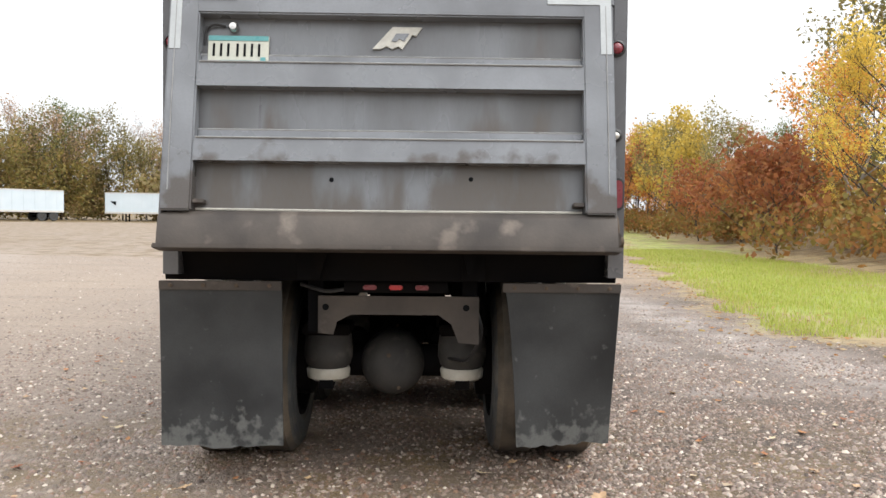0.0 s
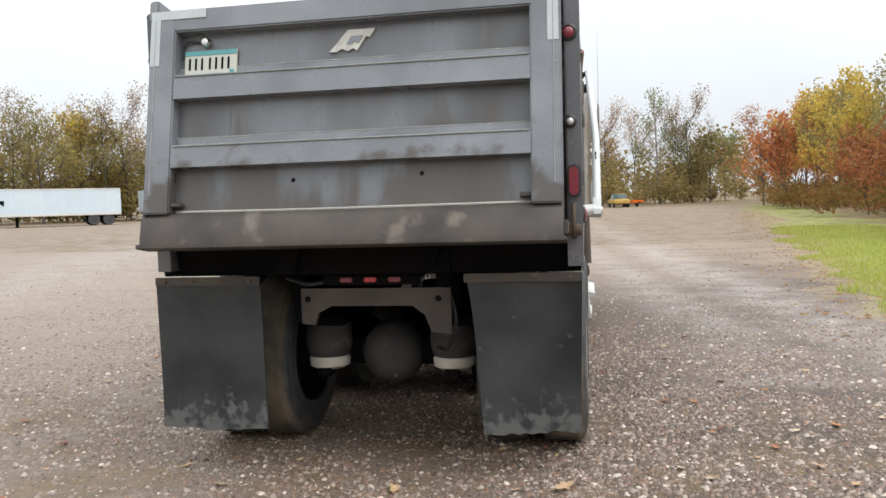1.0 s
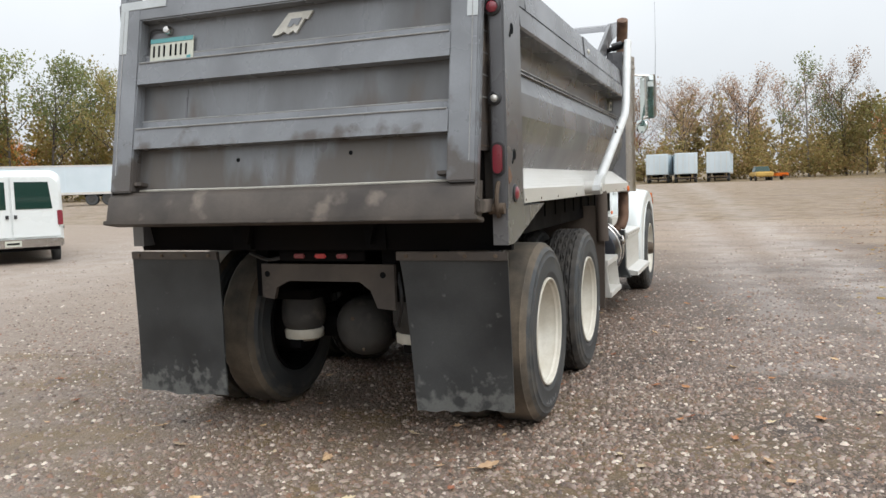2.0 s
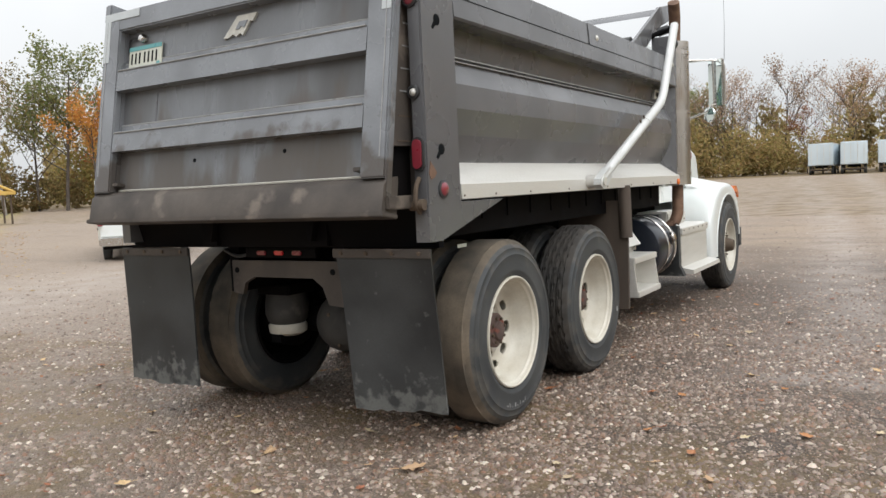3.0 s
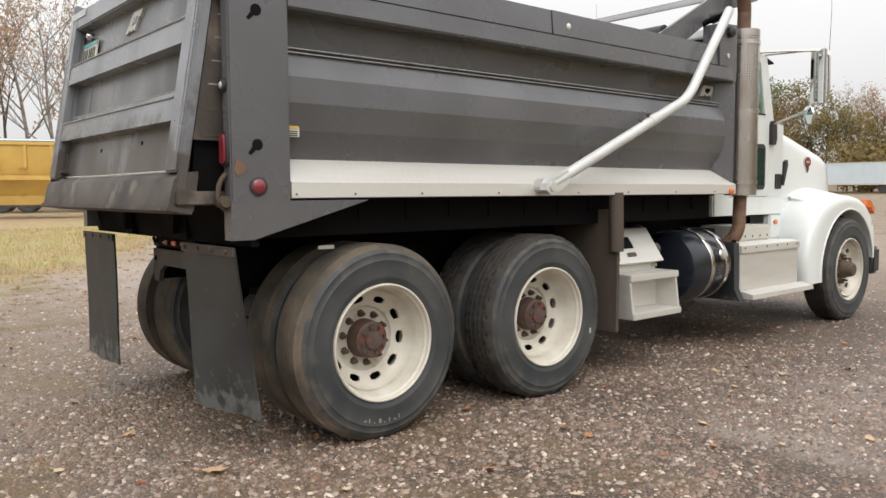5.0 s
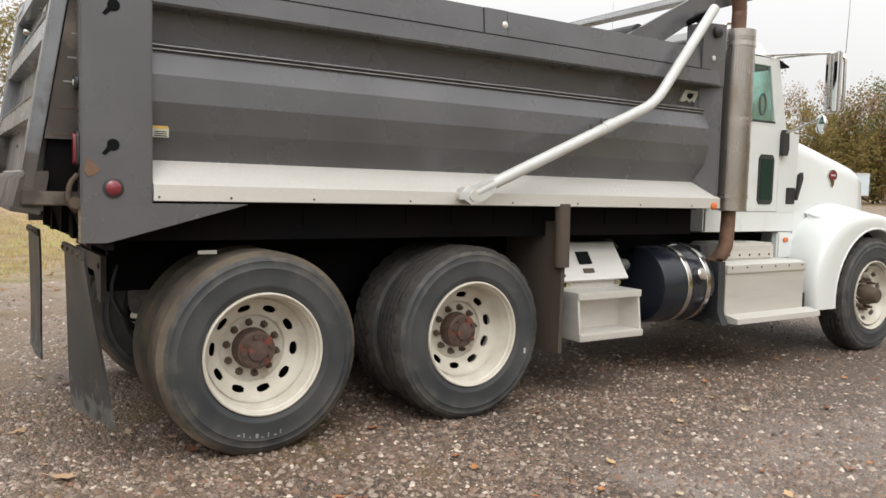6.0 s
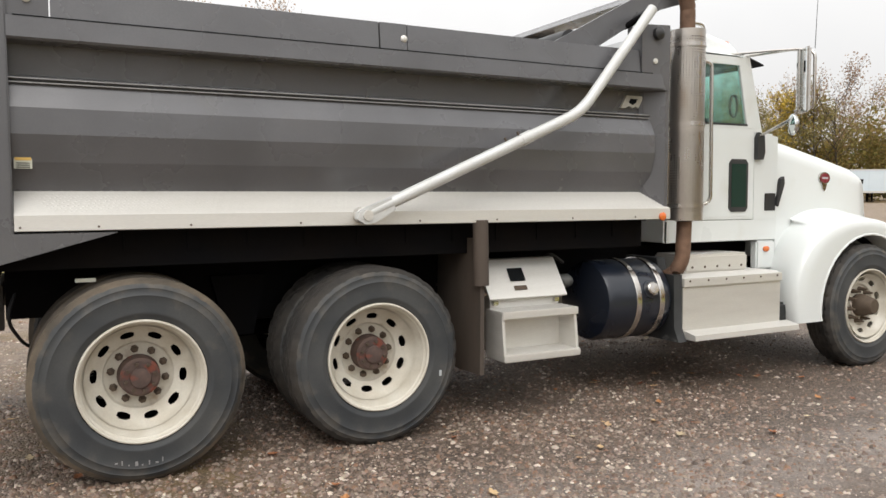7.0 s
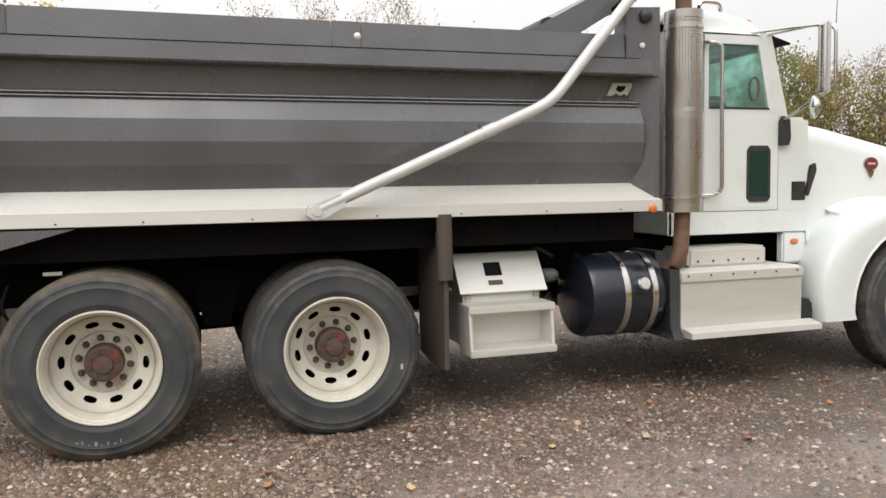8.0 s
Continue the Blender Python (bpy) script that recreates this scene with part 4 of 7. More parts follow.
# ---- chassis under the body ----
def build_chassis():
    for s in (1, -1):
        part("frame_rail", box(s * 0.42 - 0.04, s * 0.42 + 0.04, 4.50, 11.7, 0.80, 1.08), M_BLACK, truck, "black steel frame rail")
        part("frame_rail_fish", prism([(4.9, 0.80), (7.0, 0.80), (6.6, 0.70), (5.2, 0.70)], "x", s * 0.40, s * 0.44), M_BLACK, truck)
        # mud flaps behind the rear wheels, a little curled and ragged
        xo, xi = (1.19, 0.578) if s > 0 else (1.185, 0.56)
        flap = bmesh.new()
        cols, rows = 14, 16
        rng = random.Random(5 + s)
        ragged = [rng.uniform(-0.008, 0.014) for _ in range(cols + 1)]
        grid = []
        for off in (0.0, 0.012):
            sheet = []
            for j in range(rows + 1):
                v = j / rows
                line = []
                for i in range(cols + 1):
                    u = i / cols
                    drop = (1.09 - 0.235 + (ragged[i] if j == rows else 0)) * v
                    x = s * (xo - (0.01 * v if s < 0 else 0.022 * v) - (xo - xi - (0.105 * v ** 0.6 if s > 0 else 0)) * u)
                    curl = (0.03 if s > 0 else 0.0) * v * v + 0.012 * math.sin(3.2 * v + 2.0 * u) * v + v * (0.10 * (1 - u) if s > 0 else 0.015 * u)
                    line.append(flap.verts.new((x, 4.262 + curl + off, 1.09 - drop)))
                sheet.append(line)
            grid.append(sheet)
        for sheet in grid:
            for j in range(rows):
                for i in range(cols):
                    flap.faces.new((sheet[j][i], sheet[j][i + 1], sheet[j + 1][i + 1], sheet[j + 1][i]))
        for j in range(rows):
            for i in (0, cols):
                flap.faces.new((grid[0][j][i], grid[0][j + 1][i], grid[1][j + 1][i], grid[1][j][i]))
        for i in range(cols):
            flap.faces.new((grid[0][rows][i], grid[0][rows][i + 1], grid[1][rows][i + 1], grid[1][rows][i]))
        fo = part("mud_flap", flap, M_FLAP, truck, "black rubber mud flap with scuffed bottom edge")
        part("flap_bar", box(min(s * xo, s * xi), max(s * xo, s * xi), 4.252, 4.272, 1.045, 1.092), M_SOIL, fo, "flat steel clamp bar", bevel=0.003)
        for i in range(4):
            part("flap_bolt", lathe([(0.011, 0), (0.011, -0.008), (0.001, -0.01)], "y", 8), M_NUT, fo, m=pose(s * (xi + 0.06 + (xo - xi - 0.12) * i / 3), 4.252, 1.07))
        # flaps ahead of the drive wheels, on a pipe
        ff = part("front_flap", prism([(s * 1.20, 0.34), (s * 1.205, 0.9), (s * 1.19, 1.22), (s * 0.62, 1.22), (s * 0.60, 0.9), (s * 0.62, 0.36), (s * 0.9, 0.33)], "y", 7.175, 7.205), M_BROWNFLAP, truck, "brown dusty rubber flap", bevel=0.006)
        part("flap_pipe", tube([(s * 1.18, 7.19, 1.34), (s * 1.19, 7.19, 0.92)], 0.050, 14), M_BROWNFLAP, ff, "dusty upright pipe")
        part("flap_strut", tube([(s * 1.19, 7.22, 0.86), (s * 0.85, 7.22, 0.84), (s * 0.5, 7.22, 0.86)], 0.012, 6), M_NUT, ff)
        # air springs
        for y in (4.92, 6.26):
            bag = part("air_spring", lathe([(0.10, 0.72), (0.135, 0.735), (0.145, 0.66), (0.145, 0.60), (0.13, 0.55), (0.115, 0.535)], "z", 24), M_DUST, truck, "black rubber air spring", m=pose(s * 0.40, y, 0))
            part("spring_seat", lathe([(0.12, 0.535), (0.13, 0.52), (0.125, 0.475), (0.09, 0.455)], "z", 24), M_RIM, bag, "pale spring seat")
            part("spring_top", box(-0.14, 0.14, -0.13, 0.13, 0.735, 0.80), M_BLACK, bag, bevel=0.01)
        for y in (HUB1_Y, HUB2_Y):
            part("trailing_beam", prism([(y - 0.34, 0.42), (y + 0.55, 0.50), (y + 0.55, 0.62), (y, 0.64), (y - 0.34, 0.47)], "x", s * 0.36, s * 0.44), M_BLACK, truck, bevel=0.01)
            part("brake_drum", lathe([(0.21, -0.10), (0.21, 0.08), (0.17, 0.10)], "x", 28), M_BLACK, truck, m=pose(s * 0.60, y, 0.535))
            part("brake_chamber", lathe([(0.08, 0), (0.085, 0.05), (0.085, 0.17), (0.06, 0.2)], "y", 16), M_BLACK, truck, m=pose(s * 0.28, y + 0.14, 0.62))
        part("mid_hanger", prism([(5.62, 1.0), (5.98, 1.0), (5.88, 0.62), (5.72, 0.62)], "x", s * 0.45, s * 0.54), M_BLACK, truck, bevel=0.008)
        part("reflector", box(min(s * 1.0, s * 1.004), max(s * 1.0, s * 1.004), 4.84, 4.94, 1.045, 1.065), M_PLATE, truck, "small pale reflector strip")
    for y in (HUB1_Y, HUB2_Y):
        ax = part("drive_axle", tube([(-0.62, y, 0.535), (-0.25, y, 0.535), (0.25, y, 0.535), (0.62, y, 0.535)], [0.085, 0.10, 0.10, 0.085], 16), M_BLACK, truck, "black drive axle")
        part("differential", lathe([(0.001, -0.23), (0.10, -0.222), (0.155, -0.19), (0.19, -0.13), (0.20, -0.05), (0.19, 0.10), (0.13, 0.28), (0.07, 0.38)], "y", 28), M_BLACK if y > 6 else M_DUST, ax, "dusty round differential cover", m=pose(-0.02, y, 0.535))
        part("drain_plug", lathe([(0.014, 0), (0.014, -0.014), (0.001, -0.016)], "y", 6), M_NUT, ax, m=pose(-0.04, y - 0.214, 0.60))
        part("drain_plug", lathe([(0.012, 0), (0.012, -0.012), (0.001, -0.014)], "y", 6), M_NUT, ax, m=pose(0.02, y - 0.195, 0.40))
    part("drive_shaft", tube([(0.02, 5.4, 0.56), (0.02, 6.2, 0.58)], 0.055, 12), M_BLACK, truck)
    part("drive_shaft", tube([(0.02, 6.8, 0.58), (0.02, 9.4, 0.75)], 0.06, 12), M_BLACK, truck)
    # rear cross member with its two ears and the lamp bar
    cm = part("rear_cross_member", prism([(-0.40, 1.0), (0.47, 1.0), (0.47, 0.74), (0.36, 0.75), (0.32, 0.85), (0.25, 0.90), (-0.22, 0.90), (-0.30, 0.86), (-0.32, 0.79), (-0.40, 0.80)], "y", 4.46, 4.49), M_SOIL, truck, "brown dusty rear cross member", bevel=0.005)
    for x in (-0.36, 0.40):
        part("tow_hole", lathe([(0.018, 0), (0.018, -0.003), (0.001, -0.004)], "y", 14), M_INK, cm, m=pose(x, 4.46, 0.94))
    lb = part("lamp_bar", box(-0.26, 0.30, 4.44, 4.47, 1.02, 1.08), M_BLACK, truck, "black bar of small red lamps", bevel=0.004)
    for x in (-0.12, 0.02, 0.16):
        part("lamp_lens", box(x - 0.036, x + 0.036, 4.425, 4.442, 1.037, 1.063), M_BRIGHTRED if x == 0.02 else M_RED, lb, "small red lens", bevel=0.006)
    part("wire_loom", tube(bent([(-0.5, 4.5, 1.06), (-0.35, 4.46, 1.02), (-0.2, 4.47, 1.05)], 0.05), 0.012, 6), M_PLASTIC, truck)
    part("air_line", tube(bent([(0.45, 4.55, 0.95), (0.5, 4.5, 0.8), (0.42, 4.6, 0.62), (0.3, 4.85, 0.6)], 0.08), 0.011, 6), M_PLASTIC, truck)
    part("gear_box", box(-0.22, 0.22, 9.2, 10.4, 0.55, 1.0), M_BLACK, truck, bevel=0.05)
    part("air_tank", tube([(-0.35, 7.6, 0.62), (0.35, 7.6, 0.62)], 0.14, 16), M_BLACK, truck)
    part("hoist_cross", box(-0.42, 0.42, 7.7, 7.9, 0.8, 1.2), M_BLACK, truck)
    part("hoist_ram", tube([(0, 8.3, 0.95), (0, 8.55, 2.3)], 0.09, 16), M_BLACK, truck)


def build_side_gear(s):
    """Step box, fuel tank and tool box hung along one side."""
    st = put("step_box", finish("step_box", prism([(s * 0.56, 0.44), (s * 1.0, 0.44), (s * 1.0, 0.80), (s * 0.86, 1.03), (s * 0.56, 1.03)], "y", 7.37, 7.93), M_ALU, 0.006), truck, label="aluminium step box with hinged lid")
    part("lid", prism([(s * 1.045, 0.795), (s * 1.06, 0.805), (s * 0.885, 1.055), (s * 0.83, 1.06), (s * 0.83, 1.045), (s * 0.875, 1.04)], "y", 7.335, 7.965), M_ALU, st, "sloping aluminium lid", bevel=0.004)
    for w, hgt, d, off, mt in ((0.12, 0.10, 0.0, 0.0, M_INK), (0.10, 0.032, 0.0, -0.105, M_NUT)):
        cz, cx = 0.955 + off * 0.82, 0.962 - off * 0.57
        part("lid_mark", prism([(s * (cx - hgt * 0.285 + 0.004), cz + hgt * 0.41), (s * (cx + hgt * 0.285 + 0.004), cz - hgt * 0.41), (s * (cx + hgt * 0.285), cz - hgt * 0.41 - 0.003), (s * (cx - hgt * 0.285), cz + hgt * 0.41 - 0.003)], "y", 7.60 - w / 2, 7.60 + w / 2), mt, st)
    part("upper_tread", box(min(s * 0.98, s * 1.205), max(s * 0.98, s * 1.205), 7.345, 7.955, 0.685, 0.735), M_ALU, st, "aluminium tread", bevel=0.005)
    part("step_back", box(min(s * 1.0, s * 1.02), max(s * 1.0, s * 1.02), 7.36, 7.94, 0.44, 0.70), M_ALU, st)
    for y in (7.352, 7.932):
        part("step_cheek", prism([(s * 0.99, 0.735), (s * 1.19, 0.70), (s * 1.225, 0.42), (s * 0.99, 0.42)], "y", y - 0.008, y + 0.012), M_ALU, st, bevel=0.003)
    part("lower_tread", box(min(s * 0.99, s * 1.235), max(s * 0.99, s * 1.235), 7.345, 7.955, 0.405, 0.455), M_ALU, st, "aluminium tread", bevel=0.006)
    for y in (7.40, 7.90):
        part("lid_latch", box(min(s * 1.0, s * 1.03), max(s * 1.0, s * 1.03), y - 0.02, y + 0.02, 0.755, 0.785), M_CHROME, st, bevel=0.003)
    # fuel tank
    tank = put("fuel_tank", finish("fuel_tank", lathe([(0.001, -0.265), (0.22, -0.262), (0.285, -0.245), (0.30, -0.21), (0.30, 0.30), (0.285, 0.335), (0.22, 0.352), (0.001, 0.355)], "y", 40), M_TANK), truck, pose(s * 0.845, 8.53, 0.715), "dark navy cylindrical fuel tank")
    for y in (0.02, 0.24):
        part("strap", lathe([(0.303, y - 0.024), (0.309, y - 0.018), (0.309, y + 0.018), (0.303, y + 0.024)], "y", 40, closed=True), M_CHROME, tank, "bright steel strap")
    part("filler_cap", lathe([(0.035, 0.27), (0.05, 0.30), (0.05, 0.335), (0.04, 0.345), (0.001, 0.347)], "x", 18), M_CHROME, tank, "chrome filler cap", m=pose(0, 0.135, 0.0, 0, -18 if s > 0 else 18, 0 if s > 0 else 180))
    part("filler_collar", lathe([(0.07, 0.28), (0.066, 0.303), (0.05, 0.306)], "x", 18), M_TANK, tank, m=pose(0, 0.135, 0.0, 0, -18 if s > 0 else 18, 0 if s > 0 else 180))
    part("fuel_line", tube(bent([(s * 0.75, 8.15, 1.0), (s * 0.8, 8.0, 1.08), (s * 0.6, 7.96, 0.95), (s * 0.5, 7.98, 0.8)], 0.06), 0.014, 6), M_PLASTIC, truck)
    part("air_valve", lathe([(0.04, 0), (0.05, 0.03), (0.05, 0.1), (0.03, 0.13)], "y", 14), M_FLAP, truck, m=pose(s * 0.9, 7.985, 0.88))
    # tool box with its running board
    tb = put("tool_box", finish("tool_box", prism([(s * 0.60, 0.45), (s * 1.15, 0.45), (s * 1.15, 0.865), (s * 1.11, 0.885), (s * 0.60, 0.885)], "y", 8.97, 10.03), M_ALU, 0.006), truck, label="ribbed aluminium tool box with running board")
    for i in range(22):
        part("panel_rib", box(min(s * 1.149, s * 1.153), max(s * 1.149, s * 1.153), 8.985, 10.015, 0.475 + 0.0145 * i, 0.481 + 0.0145 * i), M_ALU, tb)
    part("lid_strip", box(min(s * 1.09, s * 1.168), max(s * 1.09, s * 1.168), 8.965, 10.035, 0.805, 0.872), M_ALU, tb, "folded aluminium lid", bevel=0.005)
    for i in range(6):
        part("strip_rivet", lathe([(0.008, 0), (0.008, 0.004), (0.001, 0.005)], "x", 8), M_NUT, tb, m=pose(s * 1.168, 9.02 + 0.19 * i, 0.85, 0, 0, 0 if s > 0 else 180))
    part("running_board", prism([(s * 1.13, 0.45), (s * 1.15, 0.475), (s * 1.265, 0.452), (s * 1.27, 0.412), (s * 1.13, 0.41)], "y", 8.985, 10.12), M_ALU, tb, "aluminium running board", bevel=0.005)
    part("upper_step", box(min(s * 0.62, s * 0.97), max(s * 0.62, s * 0.97), 9.16, 9.86, 0.885, 1.03), M_ALU, tb, "upper aluminium step", bevel=0.018)
    for i in range(5):
        part("step_rivet", lathe([(0.01, 0), (0.01, 0.004), (0.001, 0.005)], "x", 8), M_NUT, tb, m=pose(s * 0.97, 9.24 + 0.135 * i, 0.93, 0, 0, 0 if s > 0 else 180))
    part("end_bracket", prism([(s * 0.6, 0.40), (s * 1.20, 0.40), (s * 1.15, 0.50), (s * 1.14, 0.90), (s * 0.98, 0.91), (s * 0.95, 1.02), (s * 0.6, 1.02)], "y", 8.885, 8.965), M_FLAP, tb, "dark grey end bracket", bevel=0.008)
    part("bracket_foot", box(min(s * 0.9, s * 1.05), max(s * 0.9, s * 1.05), 10.0, 10.25, 0.40, 0.60), M_FLAP, tb, bevel=0.02)
    # exhaust
    if s > 0:
        ex = part("exhaust_pipe", tube(bent([(0.72, 8.96, 0.84), (1.04, 8.93, 0.87), (1.12, 8.985, 0.98), (1.12, 9.0, 1.30), (1.12, 9.0, 2.80), (1.13, 8.99, 2.93), (1.15, 8.88, 3.08)], 0.09, 6), 0.056, 18), M_PIPE, truck, "rusty brown exhaust pipe")
        part("muffler", lathe([(0.06, 1.30), (0.12, 1.33), (0.12, 2.69), (0.06, 2.72)], "z", 28), M_STACK, ex, "heat-stained steel muffler", m=pose(1.12, 9.0, 0))
        vs, fs = [], []
        na, nz = 64, 150
        for k in range(nz + 1):
            for i in range(na + 1):
                a = radians(-140 + 280 * i / na)
                r = 0.132
                vs.append((1.12 + r * math.cos(a), 9.0 + r * math.sin(a), 1.31 + 1.40 * k / nz))
        for k in range(nz):
            for i in range(na):
                if k % 2 and i % 2 and 6 < k < nz - 6 and not 70 < k < 78:
                    continue
                q = k * (na + 1) + i
                fs.append((q, q + 1, q + na + 2, q + na + 1))
        sm = bpy.data.meshes.new("heat_shield")
        sm.from_pydata(vs, [], fs)
        sm.materials.append(M_STACK)
        sm.polygons.foreach_set("use_smooth", [True] * len(sm.polygons))
        so = put("heat_shield", sm, ex, label="perforated steel heat shield")
        for z in (1.42, 2.02, 2.60):
            part("shield_clamp", lathe([(0.132, z - 0.015), (0.137, z - 0.015), (0.137, z + 0.015), (0.132, z + 0.015)], "z", 28, closed=True), M_STACK, ex, m=pose(1.12, 9.0, 0))
        part("stack_bracket", tube([(1.03, 9.0, 2.45), (0.9, 9.08, 2.45), (0.75, 9.15, 2.45)], 0.02, 8), M_BLACK, ex)


def build_cab():
    def ring(y, hw, zb, zt, r, n=5, taper=0.0):
        """A rounded upright section of the cab at y."""
        out = [(-hw, y, zb), (hw, y, zb)]
        for i in range(n + 1):
            a = math.pi / 2 * i / n
            out.append((hw - taper - r + r * math.cos(a), y, zt - r + r * math.sin(a)))
        for i in range(n + 1):
            a = math.pi / 2 + math.pi / 2 * i / n
            out.append((-hw + taper + r + r * math.cos(a), y, zt - r + r * math.sin(a)))
        return out
    cab = put("cab", None, truck, label="white truck cab")
    # lower shell: sides, rear wall, firewall, with the door and window openings left free
    for s in (1, -1):
        x0, x1 = (0.775, 0.80) if s > 0 else (-0.80, -0.775)
        part("lower_side", box(x0, x1, 9.10, 10.39, 1.115, 1.29), M_WHITE, cab, bevel=0.004)
        part("rear_pillar", box(x0, x1, 9.10, 9.40, 1.29, 2.66), M_WHITE, cab, bevel=0.004)
        part("front_panel", prism([(10.105, 1.29), (10.39, 1.29), (10.39, 2.0), (10.17, 2.03), (10.105, 2.03)], "x", s * 0.775, s * 0.80), M_WHITE, cab, bevel=0.004)
        part("front_pillar", prism([(10.09, 2.03), (10.19, 2.03), (10.02, 2.66), (9.945, 2.66)], "x", s * 0.74, s * 0.80), M_WHITE, cab, bevel=0.01)
        part("vent", box(min(s * 0.798, s * 0.806), max(s * 0.798, s * 0.806), 10.235, 10.37, 1.365, 1.515), M_PLASTIC, cab, "square black vent", bevel=0.01)
        part("hood_latch", prism([(10.36, 1.42), (10.385, 1.40), (10.46, 1.60), (10.45, 1.66), (10.415, 1.64)], "x", s * 0.79, s * 0.825), M_PLASTIC, cab, "black rubber hood latch", bevel=0.008)
        part("hinge_cover", prism([(10.10, 1.80), (10.17, 1.80), (10.19, 1.86), (10.18, 2.00), (10.12, 2.03), (10.10, 1.98)], "x", s * 0.79, s * 0.84), M_PLASTIC, cab, bevel=0.012)
        # door
        door = part("door", box(x0, x1 + 0.004 * s if s > 0 else x1, 9.405, 10.10, 1.293, 2.075), M_WHITE, cab, "white cab door", bevel=0.006)
        rim = [(9.407, 2.06), (10.10, 2.06), (9.965, 2.64), (9.407, 2.64)]
        hole = [(9.445, 2.085), (10.0, 2.085), (9.90, 2.575), (9.445, 2.575)]
        fr = bmesh.new()
        for xx in (s * 0.778, s * 0.806):
            o, i_ = [fr.verts.new((xx, *p)) for p in rim], [fr.verts.new((xx, *p)) for p in hole]
            for k in range(4):
                fr.faces.new((o[k], o[(k + 1) % 4], i_[(k + 1) % 4], i_[k]))
        fr.verts.ensure_lookup_table()
        for k in range(4):
            for a in (0, 4):
                fr.faces.new((fr.verts[a + k], fr.verts[a + (k + 1) % 4], fr.verts[8 + a + (k + 1) % 4], fr.verts[8 + a + k]))
        part("window_frame", fr, M_WHITE, door, bevel=0.006)
        part("window_seal", prism([(9.44, 2.078), (10.01, 2.078), (10.0, 2.096), (9.45, 2.096)], "x", s * 0.795, s * 0.809), M_PLASTIC, door)
        part("window_pane", prism([(9.443, 2.083), (10.002, 2.083), (9.902, 2.577), (9.443, 2.577)], "x", s * 0.786, s * 0.79), M_TEAL, door, "teal tinted door window").visible_shadow = False
        part("low_window", prism([(9.80, 1.39), (9.83, 1.36), (9.99, 1.36), (10.02, 1.39), (10.02, 1.765), (9.99, 1.80), (9.83, 1.80), (9.80, 1.765)], "x", s * 0.80, s * 0.812), M_PLASTIC, door, bevel=0.006)
        part("low_pane", prism([(9.825, 1.40), (9.995, 1.40), (9.995, 1.76), (9.825, 1.76)], "x", s * 0.808, s * 0.8145), M_DKGLASS, door, "dark low window", bevel=0.004)
        part("door_crease", prism([(9.45, 1.32), (10.06, 1.32), (10.06, 1.328), (9.45, 1.328)], "x", s * 0.802, s * 0.807), M_WHITE, door)
        part("grab_rail", tube(bent([(s * 0.80, 9.385, 2.57), (s * 0.865, 9.42, 2.57), (s * 0.885, 9.50, 2.55), (s * 0.885, 9.51, 1.46), (s * 0.86, 9.47, 1.42), (s * 0.80, 9.39, 1.42)], 0.04), 0.016, 10), M_CHROME, cab, "bright grab rail")
        # mirrors on their tube bracket
        mr = part("mirror_bracket", tube(bent([(s * 0.72, 9.98, 2.66), (s * 1.20, 10.06, 2.655), (s * 1.355, 10.11, 2.62), (s * 1.36, 10.11, 2.18), (s * 1.22, 10.06, 2.16)], 0.05), 0.013, 8), M_CHROME, cab, "bright tube mirror bracket")
        part("bracket_tube", tube([(s * 0.74, 9.86, 2.67), (s * 1.05, 9.98, 2.66), (s * 1.30, 10.10, 2.645)], 0.01, 8), M_CHROME, mr)
        part("bracket_tube", tube(bent([(s * 1.245, 10.07, 2.65), (s * 1.25, 10.07, 2.17), (s * 1.20, 10.05, 2.10), (s * 0.81, 10.13, 1.99)], 0.04), 0.012, 8), M_CHROME, mr)
        part("mirror_back", box(-0.105, 0.105, -0.012, 0.025, -0.255, 0.255), M_CHROME, mr, bevel=0.014, m=pose(s * 1.27, 10.09, 2.40, 0, 0, -s * 32))
        part("mirror_glass", box(-0.096, 0.096, -0.018, -0.011, -0.245, 0.245), M_MIRROR, mr, m=pose(s * 1.27, 10.09, 2.40, 0, 0, -s * 32))
        part("round_mirror", lathe([(0.001, -0.03), (0.05, -0.024), (0.08, -0.012), (0.085, 0.0)], "y", 24), M_MIRROR, mr, "convex round mirror", m=pose(s * 1.20, 10.07, 2.06, 0, 0, -s * 32))
        part("round_mirror_back", lathe([(0.086, -0.002), (0.086, 0.01), (0.05, 0.035), (0.001, 0.04)], "y", 24), M_CHROME, mr, m=pose(s * 1.20, 10.07, 2.06, 0, 0, -s * 32))
        part("aerial", tube([(s * 1.355, 10.11, 2.64), (s * 1.36, 10.12, 3.0), (s * 1.355, 10.10, 3.55)], [0.003, 0.002, 0.001], 6), M_PLASTIC, mr, "thin whip aerial")
        part("turn_lamp_panel", box(min(s * 0.72, s * 0.80), max(s * 0.72, s * 0.80), 10.16, 10.39, 0.86, 1.11), M_WHITE, cab, bevel=0.015)
        part("cowl_lamp", lathe([(0.03, 0), (0.03, 0.012), (0.015, 0.018), (0.001, 0.019)], "x", 14), M_AMBER, cab, m=pose(s * 0.80, 10.265, 1.035, 0, 0, 0 if s > 0 else 180) @ Matrix.Diagonal((1, 1.2, 0.8, 1)))
    part("rear_wall", loft([ring(9.09, 0.80, 1.13, 2.72, 0.12), ring(9.125, 0.80, 1.115, 2.72, 0.12)]), M_WHITE, cab, bevel=0.01)
    part("floor_pan", box(-0.79, 0.79, 9.12, 10.38, 1.115, 1.15), M_BLACK, cab)
